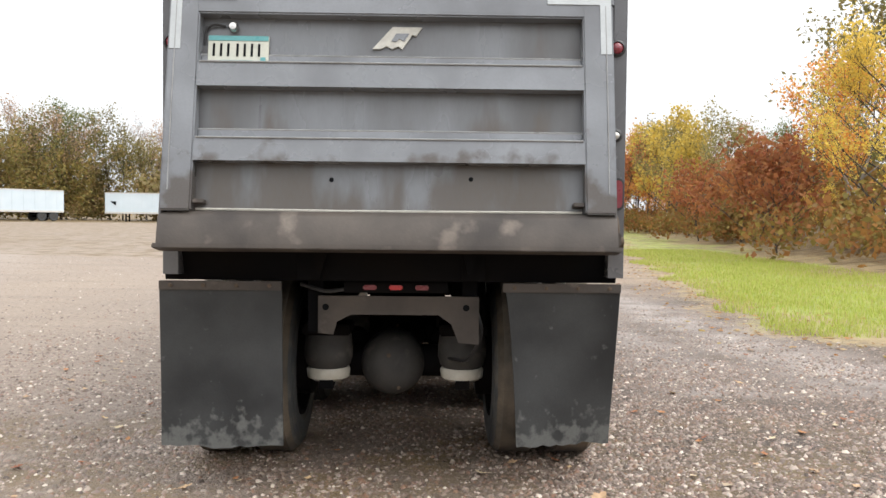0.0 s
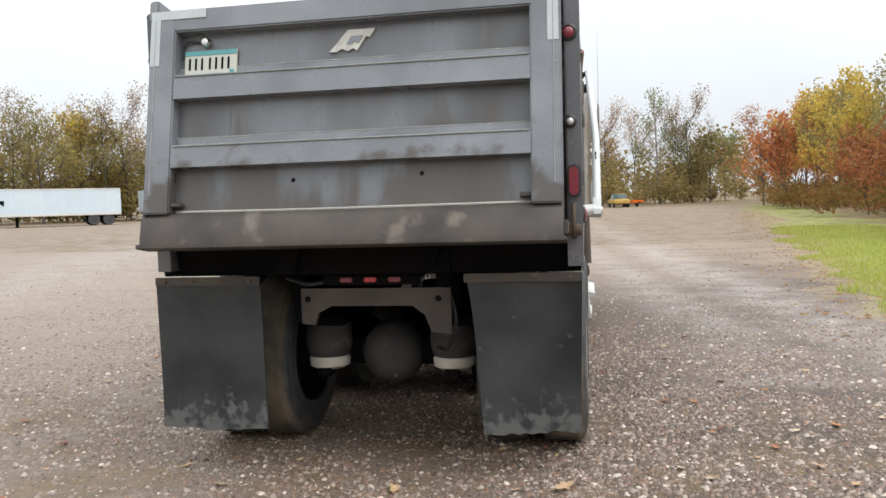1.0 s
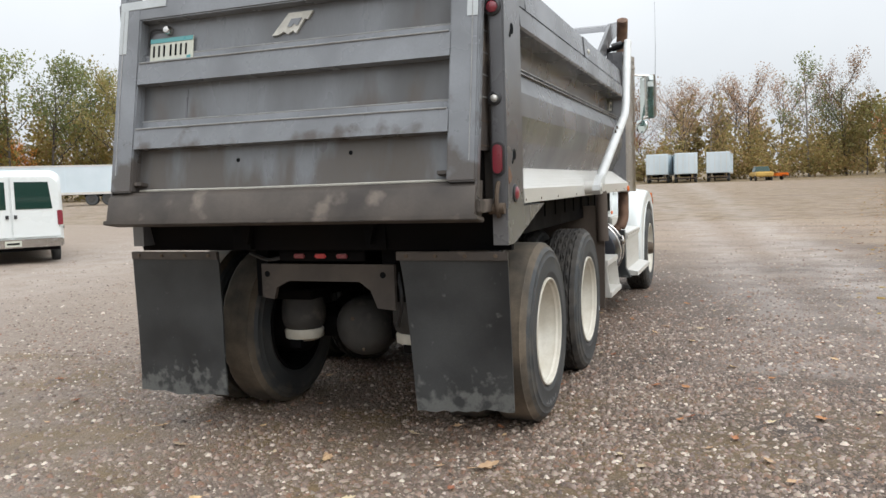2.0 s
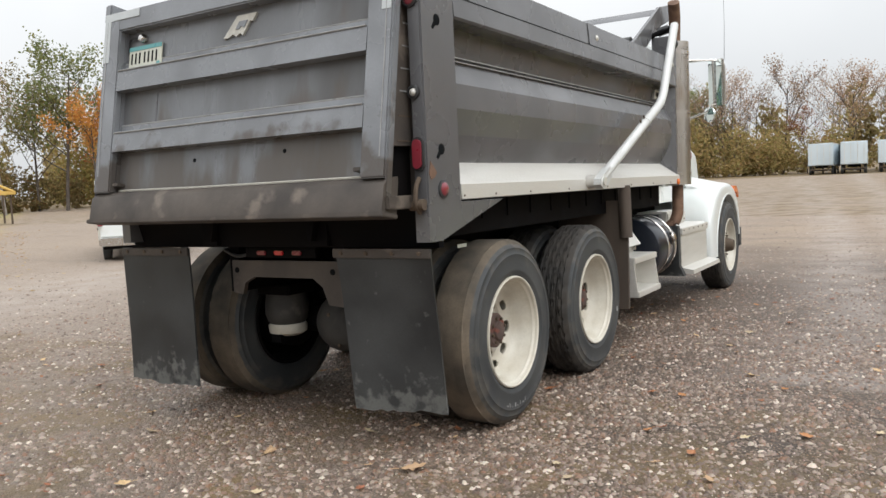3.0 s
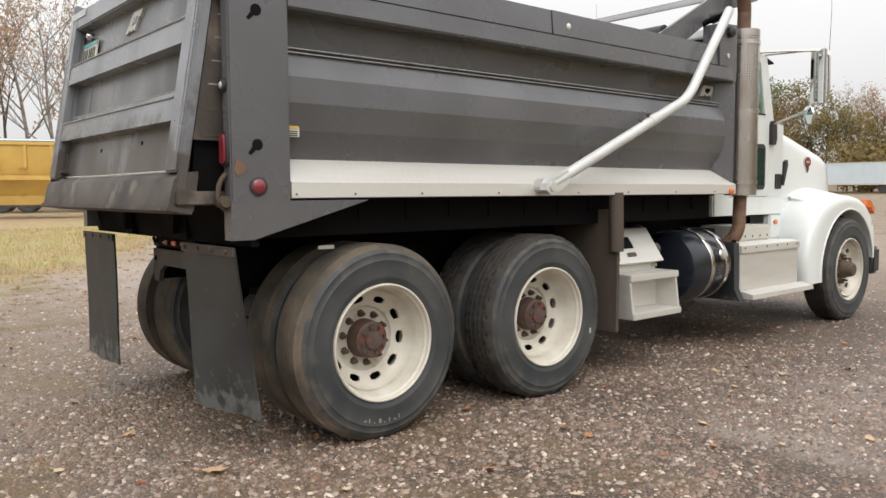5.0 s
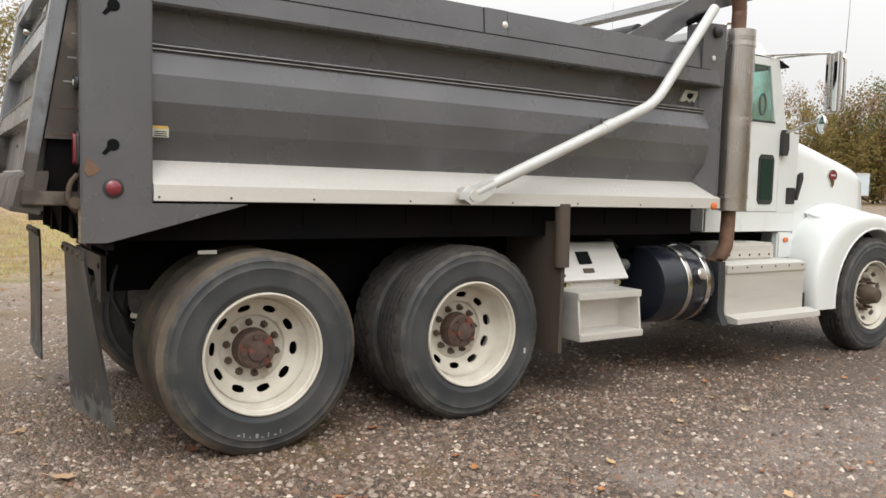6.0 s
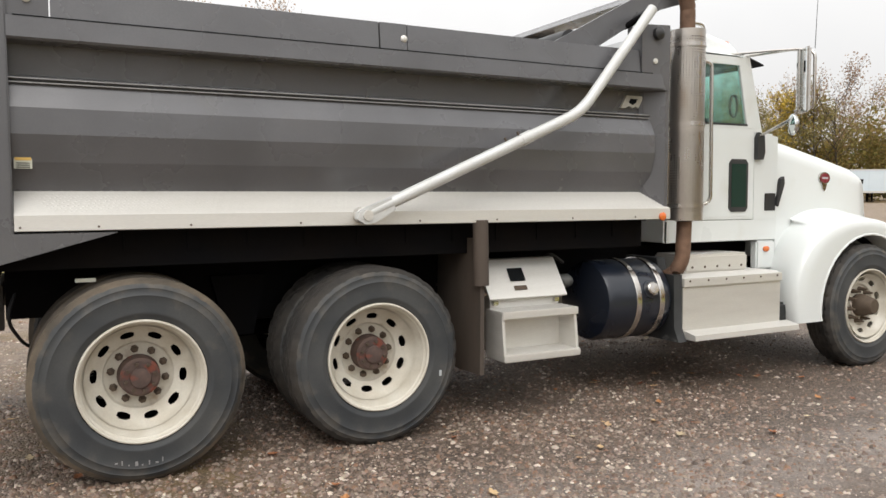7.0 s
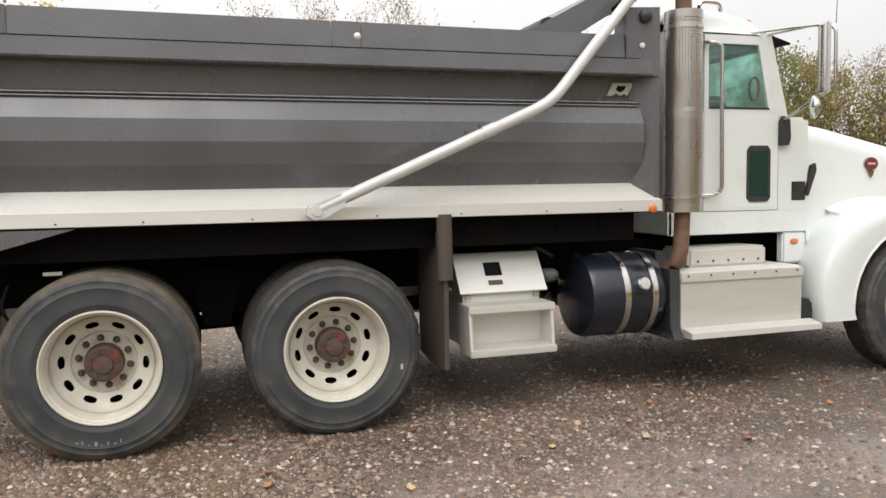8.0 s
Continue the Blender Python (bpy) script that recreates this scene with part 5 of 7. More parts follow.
    part("firewall", box(-0.78, 0.78, 10.30, 10.36, 1.15, 2.0), M_BLACK, cab)
    roof = [ring(9.09, 0.79, 2.655, 2.74, 0.08, taper=0.02), ring(9.25, 0.80, 2.655, 2.84, 0.13, taper=0.03), ring(9.6, 0.80, 2.655, 2.86, 0.14, taper=0.04), ring(9.9, 0.79, 2.655, 2.80, 0.12, taper=0.05), ring(10.04, 0.76, 2.64, 2.70, 0.05, taper=0.06)]
    part("roof", loft(roof), M_WHITE, cab, "white domed roof")
    part("windscreen", loft([[(-0.74, 10.16, 2.03), (0.74, 10.16, 2.03), (0.74, 10.17, 2.03), (-0.74, 10.17, 2.03)], [(-0.72, 10.0, 2.65), (0.72, 10.0, 2.65), (0.72, 10.01, 2.65), (-0.72, 10.01, 2.65)]]), M_TEAL, cab, "tinted windscreen").visible_shadow = False
    part("cowl", box(-0.77, 0.77, 10.14, 10.40, 1.96, 2.03), M_WHITE, cab, bevel=0.02)
    part("sun_visor", prism([(10.0, 2.66), (10.24, 2.60), (10.24, 2.612), (10.0, 2.68)], "x", -0.76, 0.76), M_BLACK, cab)
    part("roof_horn", tube(bent([(0.60, 9.50, 2.80), (0.60, 9.50, 2.93), (0.60, 9.70, 2.93), (0.60, 9.70, 2.80)], 0.06), 0.015, 8), M_CHROME, cab, "bright roof handle")
    for x in (-0.6, -0.25, 0.0, 0.25, 0.6):
        part("roof_marker", lathe([(0.035, 0), (0.03, 0.035), (0.001, 0.045)], "z", 14), M_AMBER, cab, "amber roof marker lamp", m=pose(x, 9.95, 2.80 - 0.05 * abs(x)))
    part("grab_loop", tube([(0.72, 9.93 + 0.045 * math.cos(2 * math.pi * i / 16), 2.25 + 0.09 * math.sin(2 * math.pi * i / 16)) for i in range(17)], 0.012, 8), M_PLASTIC, cab, "black inner grab loop")
    part("vent_bar", tube([(-0.775, 9.80, 2.09), (-0.775, 9.70, 2.57)], 0.014, 6), M_PLASTIC, cab, "black vent window bar")
    part("headliner", box(-0.74, 0.74, 9.15, 9.98, 2.58, 2.65), M_PLASTIC, cab)
    part("seat", box(0.2, 0.68, 9.3, 9.75, 1.5, 2.2), M_PLASTIC, cab, "dark seat", bevel=0.06, segs=3)
    part("seat", box(-0.68, -0.2, 9.3, 9.75, 1.5, 2.2), M_PLASTIC, cab, "dark seat", bevel=0.06, segs=3)
    part("dashboard", box(-0.76, 0.76, 9.98, 10.30, 1.6, 2.02), M_PLASTIC, cab, bevel=0.05, segs=3)
    wheel_ring = bmesh.new()
    tube([(0.2 * math.cos(2 * math.pi * i / 24), 0.2 * math.sin(2 * math.pi * i / 24), 0) for i in range(25)], 0.014, 8, wheel_ring, False)
    part("steering_wheel", wheel_ring, M_PLASTIC, cab, m=pose(-0.42, 9.88, 2.18, 55))

    # sloping hood, narrowing to the front
    hd = []
    for y, hw, zt, r in ((10.405, 0.785, 2.0, 0.16), (10.7, 0.765, 1.965, 0.17), (11.1, 0.735, 1.89, 0.18), (11.45, 0.71, 1.82, 0.18), (11.70, 0.69, 1.765, 0.17), (11.83, 0.665, 1.71, 0.15), (11.88, 0.61, 1.60, 0.12)):
        hd.append(ring(y, hw, 0.95, zt, r, 6, taper=0.05))
    hood = part("hood", loft(hd), M_WHITE, truck, "white sloping hood")
    part("grille", box(-0.55, 0.55, 11.85, 11.92, 0.85, 1.52), M_CHROME, hood, "bright grille", bevel=0.02)
    for s in (1, -1):
        em = part("hood_badge", prism([(11.14 + 0.075 * math.cos(2 * math.pi * i / 20), 1.655 + 0.055 * math.sin(2 * math.pi * i / 20)) for i in range(20)], "x", s * 0.67, s * 0.707), M_CHROME, hood, "red oval badge in a bright rim", bevel=0.003)
        part("badge_field", prism([(11.14 + 0.062 * math.cos(2 * math.pi * i / 20), 1.655 + 0.043 * math.sin(2 * math.pi * i / 20)) for i in range(20)], "x", s * 0.705, s * 0.711), M_RED, em)
        part("badge_tail", prism([(11.105, 1.60), (11.175, 1.60), (11.16, 1.555), (11.14, 1.535), (11.12, 1.555)], "x", s * 0.67, s * 0.707), M_CHROME, em, bevel=0.003)
        part("badge_bar", prism([(11.10, 1.648), (11.18, 1.648), (11.18, 1.664), (11.10, 1.664)], "x", s * 0.71, s * 0.7125), M_TAPE, em)
        # fender: an arch over the wheel, swelling out from the hood
        cy, cz, ra = FRONT_Y, 0.52, 0.635
        arch = [(cy + ra * math.cos(radians(a)), cz + ra * math.sin(radians(a))) for a in range(8, 189, 10)]
        top = [(10.24, 0.43), (10.20, 0.60), (10.225, 0.82), (10.34, 1.03), (10.53, 1.19), (10.80, 1.285), (11.15, 1.31), (11.45, 1.275), (11.67, 1.17), (11.83, 0.98), (11.87, 0.75), (11.86, 0.61)]
        def even(line, n):
            """n points at even steps along a line, with its corners softened."""
            p = np.array(line, float)
            d = np.r_[0, np.cumsum(np.hypot(*np.diff(p, axis=0).T))]
            t = np.linspace(0, d[-1], n)
            q = np.stack([np.interp(t, d, p[:, 0]), np.interp(t, d, p[:, 1])], -1)
            for _ in range(3):
                q[1:-1] = 0.25 * q[:-2] + 0.5 * q[1:-1] + 0.25 * q[2:]
            return q
        n_f = 34
        p_top, p_arch = even(top, n_f), even([(10.57, 0.43)] + list(reversed(arch)), n_f)
        ccy, ccz = 11.02, 0.95
        rows = []
        for x, k, lift in ((0.60, 1.0, 0.10), (0.78, 1.0, 0.06), (0.93, 1.0, 0.025), (1.04, 0.995, 0.0), (1.10, 0.985, -0.004), (1.135, 0.968, -0.01), (1.152, 0.945, -0.02)):
            rows.append([(s * x, ccy + (py - ccy) * k + (0.16 * max(0.0, (1.0 - x) / 0.4) if py < 10.6 else 0.0), pz if pz < 0.5 else ccz + (pz - ccz) * k + lift * min(1.0, max(0.0, (pz - 0.7) / 0.4))) for py, pz in p_top])
        last = rows[-1]
        for f in (0.4, 0.8, 1.0):
            rows.append([(s * (1.155 if f < 1 else 1.15), q[1] * (1 - f) + a_[0] * f, q[2] * (1 - f) + a_[1] * f) for q, a_ in zip(last, p_arch)])
        rows.append([(s * 0.75, a_[0], a_[1]) for a_ in p_arch])
        fender = bmesh.new()
        vr = [[fender.verts.new(p) for p in r] for r in rows]
        for ra_, rb_ in zip(vr, vr[1:]):
            for i in range(n_f - 1):
                fender.faces.new((ra_[i], ra_[i + 1], rb_[i + 1], rb_[i]))
        for e in (0, n_f - 1):
            fender.faces.new([r[e] for r in vr])
        fo = part("fender", fender, M_WHITE, truck, "white rounded front fender", limit=60)
        part("fender_lip", tube([(s * 1.148, py, pz) for py, pz in arch], 0.012, 8), M_WHITE, fo)
        part("fender_lamp", prism([(11.60, 1.17), (11.60, 1.245), (11.70, 1.235), (11.80, 1.15), (11.80, 1.09), (11.70, 1.16)], "x", s * 1.02, s * 1.15), M_AMBER, fo, "amber turn lamp", bevel=0.012)
        part("wheel_liner", tube([(s * 0.9, cy + (ra + 0.01) * math.cos(radians(a)), cz + (ra + 0.01) * math.sin(radians(a))) for a in range(0, 181, 15)], 0.05, 8), M_BLACK, fo)
        part("head_lamp", box(min(s * 0.66, s * 0.92), max(s * 0.66, s * 0.92), 11.74, 11.80, 0.95, 1.15), M_CHROME, fo, bevel=0.03)
        part("front_spring", box(min(s * 0.4, s * 0.5), max(s * 0.4, s * 0.5), 10.5, 11.9, 0.48, 0.56), M_BLACK, truck)
        part("bumper_end", box(min(s * 0.85, s * 1.14), max(s * 0.85, s * 1.14), 11.84, 12.02, 0.42, 0.72), M_FLAP, truck, "dark grey bumper end", bevel=0.03, segs=3)
    part("bumper", box(-0.86, 0.86, 11.90, 12.02, 0.42, 0.72), M_CHROME, truck, "bright steel front bumper", bevel=0.02)
    part("front_axle", tube([(-0.95, FRONT_Y, 0.50), (-0.7, FRONT_Y, 0.42), (0.7, FRONT_Y, 0.42), (0.95, FRONT_Y, 0.50)], 0.05, 10), M_BLACK, truck)
    part("engine_block", box(-0.4, 0.4, 10.45, 11.6, 0.6, 1.5), M_BLACK, truck, bevel=0.05)


build_chassis()
build_side_gear(1)
build_side_gear(-1)
build_cab()


# ---- trailers, van and machines in the yard ----
def ground_z(x, y):
    return float(surface(np.float64(x), np.float64(y)))


def heading(a, b):
    """A pose on the ground at a whose x axis points towards b, level."""
    ang = math.degrees(math.atan2(b[1] - a[1], b[0] - a[0]))
    return pose(a[0], a[1], ground_z((a[0] + b[0]) / 2, (a[1] + b[1]) / 2), 0, 0, ang)


ME_SMALLTYRE = finish("tyre", lathe([(0.30, 0.11), (0.42, 0.135), (0.50, 0.12), (0.52, 0.06), (0.52, -0.06), (0.50, -0.12), (0.42, -0.135), (0.30, -0.11)], "y", 28, closed=True), M_RUBBER)
ME_SMALLRIM = finish("rim", lathe([(0.31, 0.10), (0.28, 0.06), (0.12, 0.03), (0.10, 0.09), (0.001, 0.09)], "y", 24), M_DUST)


def small_wheel(parent, x, y, sc=1.0, side=1):
    w = put("wheel", None, parent, pose(x, y, 0.52 * sc, 0, 0, 0 if side > 0 else 180) @ Matrix.Scale(sc, 4))
    put("tyre", ME_SMALLTYRE, w)
    put("rim", ME_SMALLRIM, w)


def build_trailer(length):
    """A white box trailer: rear at the origin, body along -x, two axles at the rear."""
    t = thing("box_trailer", "long white box trailer parked at the yard's wooded edge", "trailer", "parked box trailers")
    L, w, z0, z1 = length, 1.25, 1.05, 3.45
    part("box_body", box(-L, 0, -w, w, z0, z1), M_TRAILER, t, bevel=0.06, segs=3)
    for y in (-w - 0.012, w + 0.012):
        part("bottom_rail", box(-L, 0, y - 0.02, y + 0.02, z0 - 0.10, z0 + 0.10), M_ALU, t)
        part("top_rail", box(-L, 0, y - 0.02, y + 0.02, z1 - 0.12, z1 - 0.01), M_ALU, t)
        for i in range(int(L / 1.2)):
            part("side_post", box(-L + 0.6 + 1.2 * i, -L + 0.66 + 1.2 * i, y - 0.012, y + 0.012, z0 + 0.1, z1 - 0.12), M_TRAILER, t)
    for y in (-0.62, 0.62):
        part("rear_door", box(0.0, 0.03, y - 0.6, y + 0.6, z0 + 0.05, z1 - 0.1), M_TRAILER, t, bevel=0.01)
        for k in (-0.3, 0.3):
            part("lock_rod", tube([(0.05, y + k, z0 + 0.08), (0.05, y + k, z1 - 0.12)], 0.02, 6), M_ALU, t)
    for x in (-1.1, -2.4):
        for s in (1, -1):
            small_wheel(t, x, s * 1.1, 1.0, s)
        part("axle", tube([(x, -1.1, 0.52), (x, 1.1, 0.52)], 0.07, 8), M_BLACK, t)
    part("bogie", box(-3.0, -0.4, -0.6, 0.6, 0.75, 1.05), M_BLACK, t)
    part("bumper", box(-0.1, 0.0, -1.1, 1.1, 0.55, 0.67), M_NUT, t)
    for y in (-0.8, 0.8):
        part("landing_leg", box(-L + 2.2, -L + 2.36, y - 0.08, y + 0.08, 0.06, z0), M_BLACK, t)
        part("leg_foot", box(-L + 2.1, -L + 2.46, y - 0.16, y + 0.16, 0.0, 0.06), M_BLACK, t)
        part("bumper_leg", box(-0.1, -0.03, y - 0.05, y + 0.05, 0.6, z0), M_NUT, t)
    part("leg_brace", box(-L + 2.22, -L + 2.34, -0.8, 0.8, 0.55, 0.68), M_BLACK, t)
    part("front_vent", prism([(-L + 0.6, z0 + 1.35), (-L + 1.3, z0 + 1.35), (-L + 1.25, z0 + 0.85)], "y", -w - 0.03, -w - 0.008), M_INK, t, "dark torn patch")
    return t


tr0 = build_trailer(11.0)
tr0.matrix_basis = heading((-43.6, 68.9), (-37.6, 74.3))
for (px, py), (qx, qy) in (((-42.2, 90.5), (-36.5, 97.4)), ((-48.5, 55.0), (-42, 60.8)), ((-27.4, 96.0), (-19, 97.0)), ((-6.7, 95), (-6.9, 80)), ((-3.4, 94), (-2.1, 80)), ((0.0, 95), (-0.4, 80))):
    copy_thing(tr0, heading((px, py), (qx, qy)))


def build_van():
    """An old white cargo van; its rear at the origin looks to +x, the body along -x."""
    v = thing("cargo_van", "old white cargo van parked on bare dirt", "van", m=heading((-12.30, 12.87), (-4.50, 6.62)))
    W, L = 1.0, 5.3
    secs = []
    for x, top, bot, hw in ((0.0, 1.92, 0.56, 0.93), (-0.12, 2.06, 0.48, 1.0), (-1.5, 2.10, 0.45, 1.01), (-3.4, 2.08, 0.45, 1.01), (-3.75, 1.98, 0.45, 1.0), (-4.35, 1.30, 0.45, 0.99), (-5.15, 1.08, 0.50, 0.95), (-5.3, 0.9, 0.55, 0.9)):
        ring = [(x, -hw, bot), (x, hw, bot), (x, hw + 0.01, (bot + top) * 0.5)]
        for i in range(5):
            a = math.pi / 2 * i / 4
            ring.append((x, hw - 0.26 + 0.16 * math.cos(a) + 0.10 * (1 - i / 4), top - 0.16 + 0.16 * math.sin(a)))
        ring += [(x, -p[1], p[2]) for p in reversed(ring[3:])] + [(x, -hw - 0.01, (bot + top) * 0.5)]
        secs.append(ring)
    part("body", loft(secs), M_WHITE, v, "white van body", limit=35)
    for s in (1, -1):
        part("rear_door", prism([(s * 0.02, 0.62), (s * 0.90, 0.62), (s * 0.90, 1.15), (s * 0.80, 1.90), (s * 0.02, 1.92)], "x", 0.0, 0.035), M_WHITE, v, bevel=0.012)
        part("rear_window", prism([(s * 0.09, 1.22), (s * 0.80, 1.22), (s * 0.74, 1.80), (s * 0.09, 1.81)], "x", 0.03, 0.045), M_DKGLASS, v, "dark rear window", bevel=0.006)
        part("tail_lamp", box(0.0, 0.05, s * 0.94 - 0.055, s * 0.94 + 0.055, 0.86, 1.18), M_RED, v, "red tail lamp", bevel=0.012)
        part("side_trim", box(-4.9, -0.1, s * 1.012 - 0.008, s * 1.012 + 0.012, 0.78, 0.82), M_PLASTIC, v)
        part("side_window", prism([(-3.0, 1.25), (-3.95, 1.25), (-3.62, 1.85), (-3.0, 1.87)], "y", s * 0.985, s * 1.0), M_DKGLASS, v)
        for x in (-0.95, -4.45):
            small_wheel(v, x, s * 0.88, 0.68, s)
        part("handle", box(0.035, 0.06, s * 0.08 - 0.03, s * 0.08 + 0.03, 1.02, 1.10), M_PLASTIC, v)
    part("rear_bumper", box(0.0, 0.16, -0.98, 0.98, 0.40, 0.58), M_CHROME, v, "bright rear bumper", bevel=0.025)
    part("number_plate", box(0.16, 0.168, -0.16, 0.16, 0.43, 0.55), M_PLATE, v)
    part("plate_bar", box(0.168, 0.171, -0.12, 0.12, 0.47, 0.51), M_INK, v)
    part("sill", box(-5.0, 0.0, -0.9, 0.9, 0.32, 0.46), M_BLACK, v)
    part("windscreen", prism([(-3.80, 1.98), (-4.38, 1.32), (-4.40, 1.34), (-3.82, 2.0)], "y", -0.85, 0.85), M_DKGLASS, v)


build_van()


def build_belly_dump():
    """A yellow bottom-dump trailer along x: hopper in the middle, truss goosenecks at both ends."""
    t = thing("bottom_dump_trailer", "yellow steel bottom dump trailer standing on dry grass", "trailer", "yellow dump trailers")
    hop = part("hopper", loft([[(-2.6, -1.25, 3.15), (2.6, -1.25, 3.15), (2.6, 1.25, 3.15), (-2.6, 1.25, 3.15)], [(-2.5, -1.22, 2.1), (2.5, -1.22, 2.1), (2.5, 1.22, 2.1), (-2.5, 1.22, 2.1)], [(-1.3, -0.55, 0.95), (1.3, -0.55, 0.95), (1.3, 0.55, 0.95), (-1.3, 0.55, 0.95)]]), M_YELLOW, t, "yellow tapered hopper", bevel=0.03)
    part("hopper_rim", box(-2.7, 2.7, -1.32, 1.32, 3.08, 3.22), M_YELLOW, t, bevel=0.02)
    part("load_cover", box(-2.55, 2.3, -1.2, 1.2, 3.2, 3.36), M_TRAILER, t, "pale load cover", bevel=0.08, segs=3)
    for x in (-2.0, -1.0, 0.0, 1.0, 2.0):
        for s in (1, -1):
            part("hopper_rib", box(x - 0.05, x + 0.05, s * 1.27 - 0.04, s * 1.27 + 0.04, 2.1, 3.1), M_YELLOW, t)
    part("dump_gate", prism([(-1.5, 0.55), (1.5, 0.55), (1.3, 0.98), (-1.3, 0.98)], "y", -0.6, 0.6), M_YELLOW, t, bevel=0.02)
    part("gate_sill", box(-1.6, 1.6, -0.66, 0.66, 0.48, 0.58), M_SOIL, t)
    for s in (1, -1):
        part("main_beam", box(-5.2, 5.2, s * 1.22 - 0.07, s * 1.22 + 0.07, 1.62, 1.82), M_YELLOW, t, bevel=0.015)
        for e in (1, -1):
            part("top_chord", tube([(e * 2.55, s * 1.22, 3.05), (e * 5.1, s * 1.22, 1.78)], 0.085, 8), M_YELLOW, t)
            for a, b in ((2.7, 3.2), (3.2, 3.55), (3.55, 4.0), (4.0, 4.3)):
                za, zb = (3.02 - 0.5 * (a - 2.55), 1.75) if a in (2.7, 3.55) else (1.75, 3.02 - 0.5 * (b - 2.55))
                part("truss_brace", tube([(e * a, s * 1.22, za), (e * b, s * 1.22, zb)], 0.055, 8), M_YELLOW, t)
        for x in (-3.6, -4.8):
            small_wheel(t, x, s * 1.0, 1.05, s)
        part("landing_leg", box(4.93, 5.02, s * 1.0 - 0.045, s * 1.0 + 0.045, 0.0, 1.64), M_NUT, t)
        part("side_locker", box(2.3, 3.5, s * 0.95 - 0.2, s * 0.95 + 0.2, 0.9, 1.5), M_NUT, t)
    for x in (-3.6, -4.8):
        part("axle", tube([(x, -1.0, 0.55), (x, 1.0, 0.55)], 0.08, 8), M_BLACK, t)
        part("axle_hanger", box(x - 0.12, x + 0.12, -0.9, 0.9, 0.55, 1.64), M_BLACK, t)
    return t


bd = build_belly_dump()
bd.matrix_basis = heading((-32.9, 10.9), (-29.8, 20.4))
copy_thing(bd, heading((-39.5, 16.0), (-36.4, 25.5)))
copy_thing(bd, heading((-42.6, 21.0), (-39.5, 30.5)))


def build_old_pickup():
    p = thing("yellow_pickup", "small old yellow pickup standing before the far trees", "pickup", m=heading((4.5, 93), (5.8, 84)))
    part("lower_body", box(-2.3, 2.3, -0.9, 0.9, 0.45, 1.0), M_YELLOW, p, bevel=0.12, segs=3)
    part("cabin", loft([[(-1.0, -0.8, 1.0), (0.9, -0.8, 1.0), (0.9, 0.8, 1.0), (-1.0, 0.8, 1.0)], [(-0.6, -0.65, 1.6), (0.55, -0.65, 1.6), (0.55, 0.65, 1.6), (-0.6, 0.65, 1.6)]]), M_DKGLASS, p, bevel=0.05)
    part("roof", box(-0.6, 0.55, -0.66, 0.66, 1.58, 1.66), M_YELLOW, p, bevel=0.04)
    for x in (-1.45, 1.45):
        for s in (1, -1):
            small_wheel(p, x, s * 0.8, 0.65, s)
    o = thing("orange_cart", "low orange equipment cart near the far trees", "cart", m=heading((6.0, 95), (9.4, 88)))
    part("tray", box(-1.6, 1.6, -0.7, 0.7, 0.45, 0.8), M_AMBER, o, bevel=0.04)
    part("drawbar", tube([(1.5, 0, 0.55), (2.5, 0, 0.5)], 0.05, 8), M_BLACK, o)
    for s in (1, -1):
        small_wheel(o, 0, s * 0.75, 0.6, s)


build_old_pickup()

# ---- trees ----
LEAVES = {
    "olive": foliage("olive_leaves", [(0.21, 0.20, 0.075), (0.27, 0.24, 0.09), (0.32, 0.24, 0.10), (0.23, 0.21, 0.08)]),
    "green": foliage("green_leaves", [(0.14, 0.18, 0.07), (0.20, 0.23, 0.09), (0.26, 0.25, 0.10), (0.17, 0.19, 0.08)]),
    "yellow": foliage("yellow_leaves", [(0.62, 0.44, 0.08), (0.46, 0.36, 0.09), (0.66, 0.48, 0.10), (0.38, 0.31, 0.09)]),
    "orange": foliage("orange_leaves", [(0.68, 0.29, 0.07), (0.62, 0.34, 0.09), (0.56, 0.22, 0.06), (0.66, 0.40, 0.12)]),
    "red": foliage("red_leaves", [(0.36, 0.12, 0.06), (0.44, 0.19, 0.07), (0.32, 0.12, 0.06), (0.42, 0.22, 0.09)]),
    "brown": foliage("brown_leaves", [(0.36, 0.23, 0.15), (0.42, 0.28, 0.18), (0.31, 0.20, 0.14), (0.40, 0.28, 0.14)]),
}


def leaf_mesh(centres, sizes, rng, material, name="crown"):
    """Many small bent leaf clumps, one diamond of two triangles pairs each."""
    k = len(centres)
    n1 = rng.normal(size=(k, 3))
    n1 /= np.linalg.norm(n1, axis=1)[:, None]
    n2 = np.cross(n1, rng.normal(size=(k, 3)))
    n2 /= np.linalg.norm(n2, axis=1)[:, None]
    n3 = np.cross(n1, n2)
    s = sizes[:, None]
    asp = rng.uniform(0.45, 0.8, size=(k, 1))
    verts = np.empty((k, 4, 3))
    verts[:, 0] = centres - n1 * s
    verts[:, 1] = centres + n2 * s * asp + n3 * s * 0.25
    verts[:, 2] = centres + n1 * s
    verts[:, 3] = centres - n2 * s * asp + n3 * s * 0.25
    me = bpy.data.meshes.new(name)
    me.vertices.add(4 * k)
    me.vertices.foreach_set("co", verts.reshape(-1).astype(np.float32))
    me.loops.add(6 * k)
    tri = (np.arange(k)[:, None] * 4 + np.array([0, 1, 2, 0, 2, 3])[None]).reshape(-1)
    me.loops.foreach_set("vertex_index", tri.astype(np.int32))
    me.polygons.add(2 * k)
    me.polygons.foreach_set("loop_start", (np.arange(2 * k) * 3).astype(np.int32))
    me.update(calc_edges=True)
    me.materials.append(material)
    return me


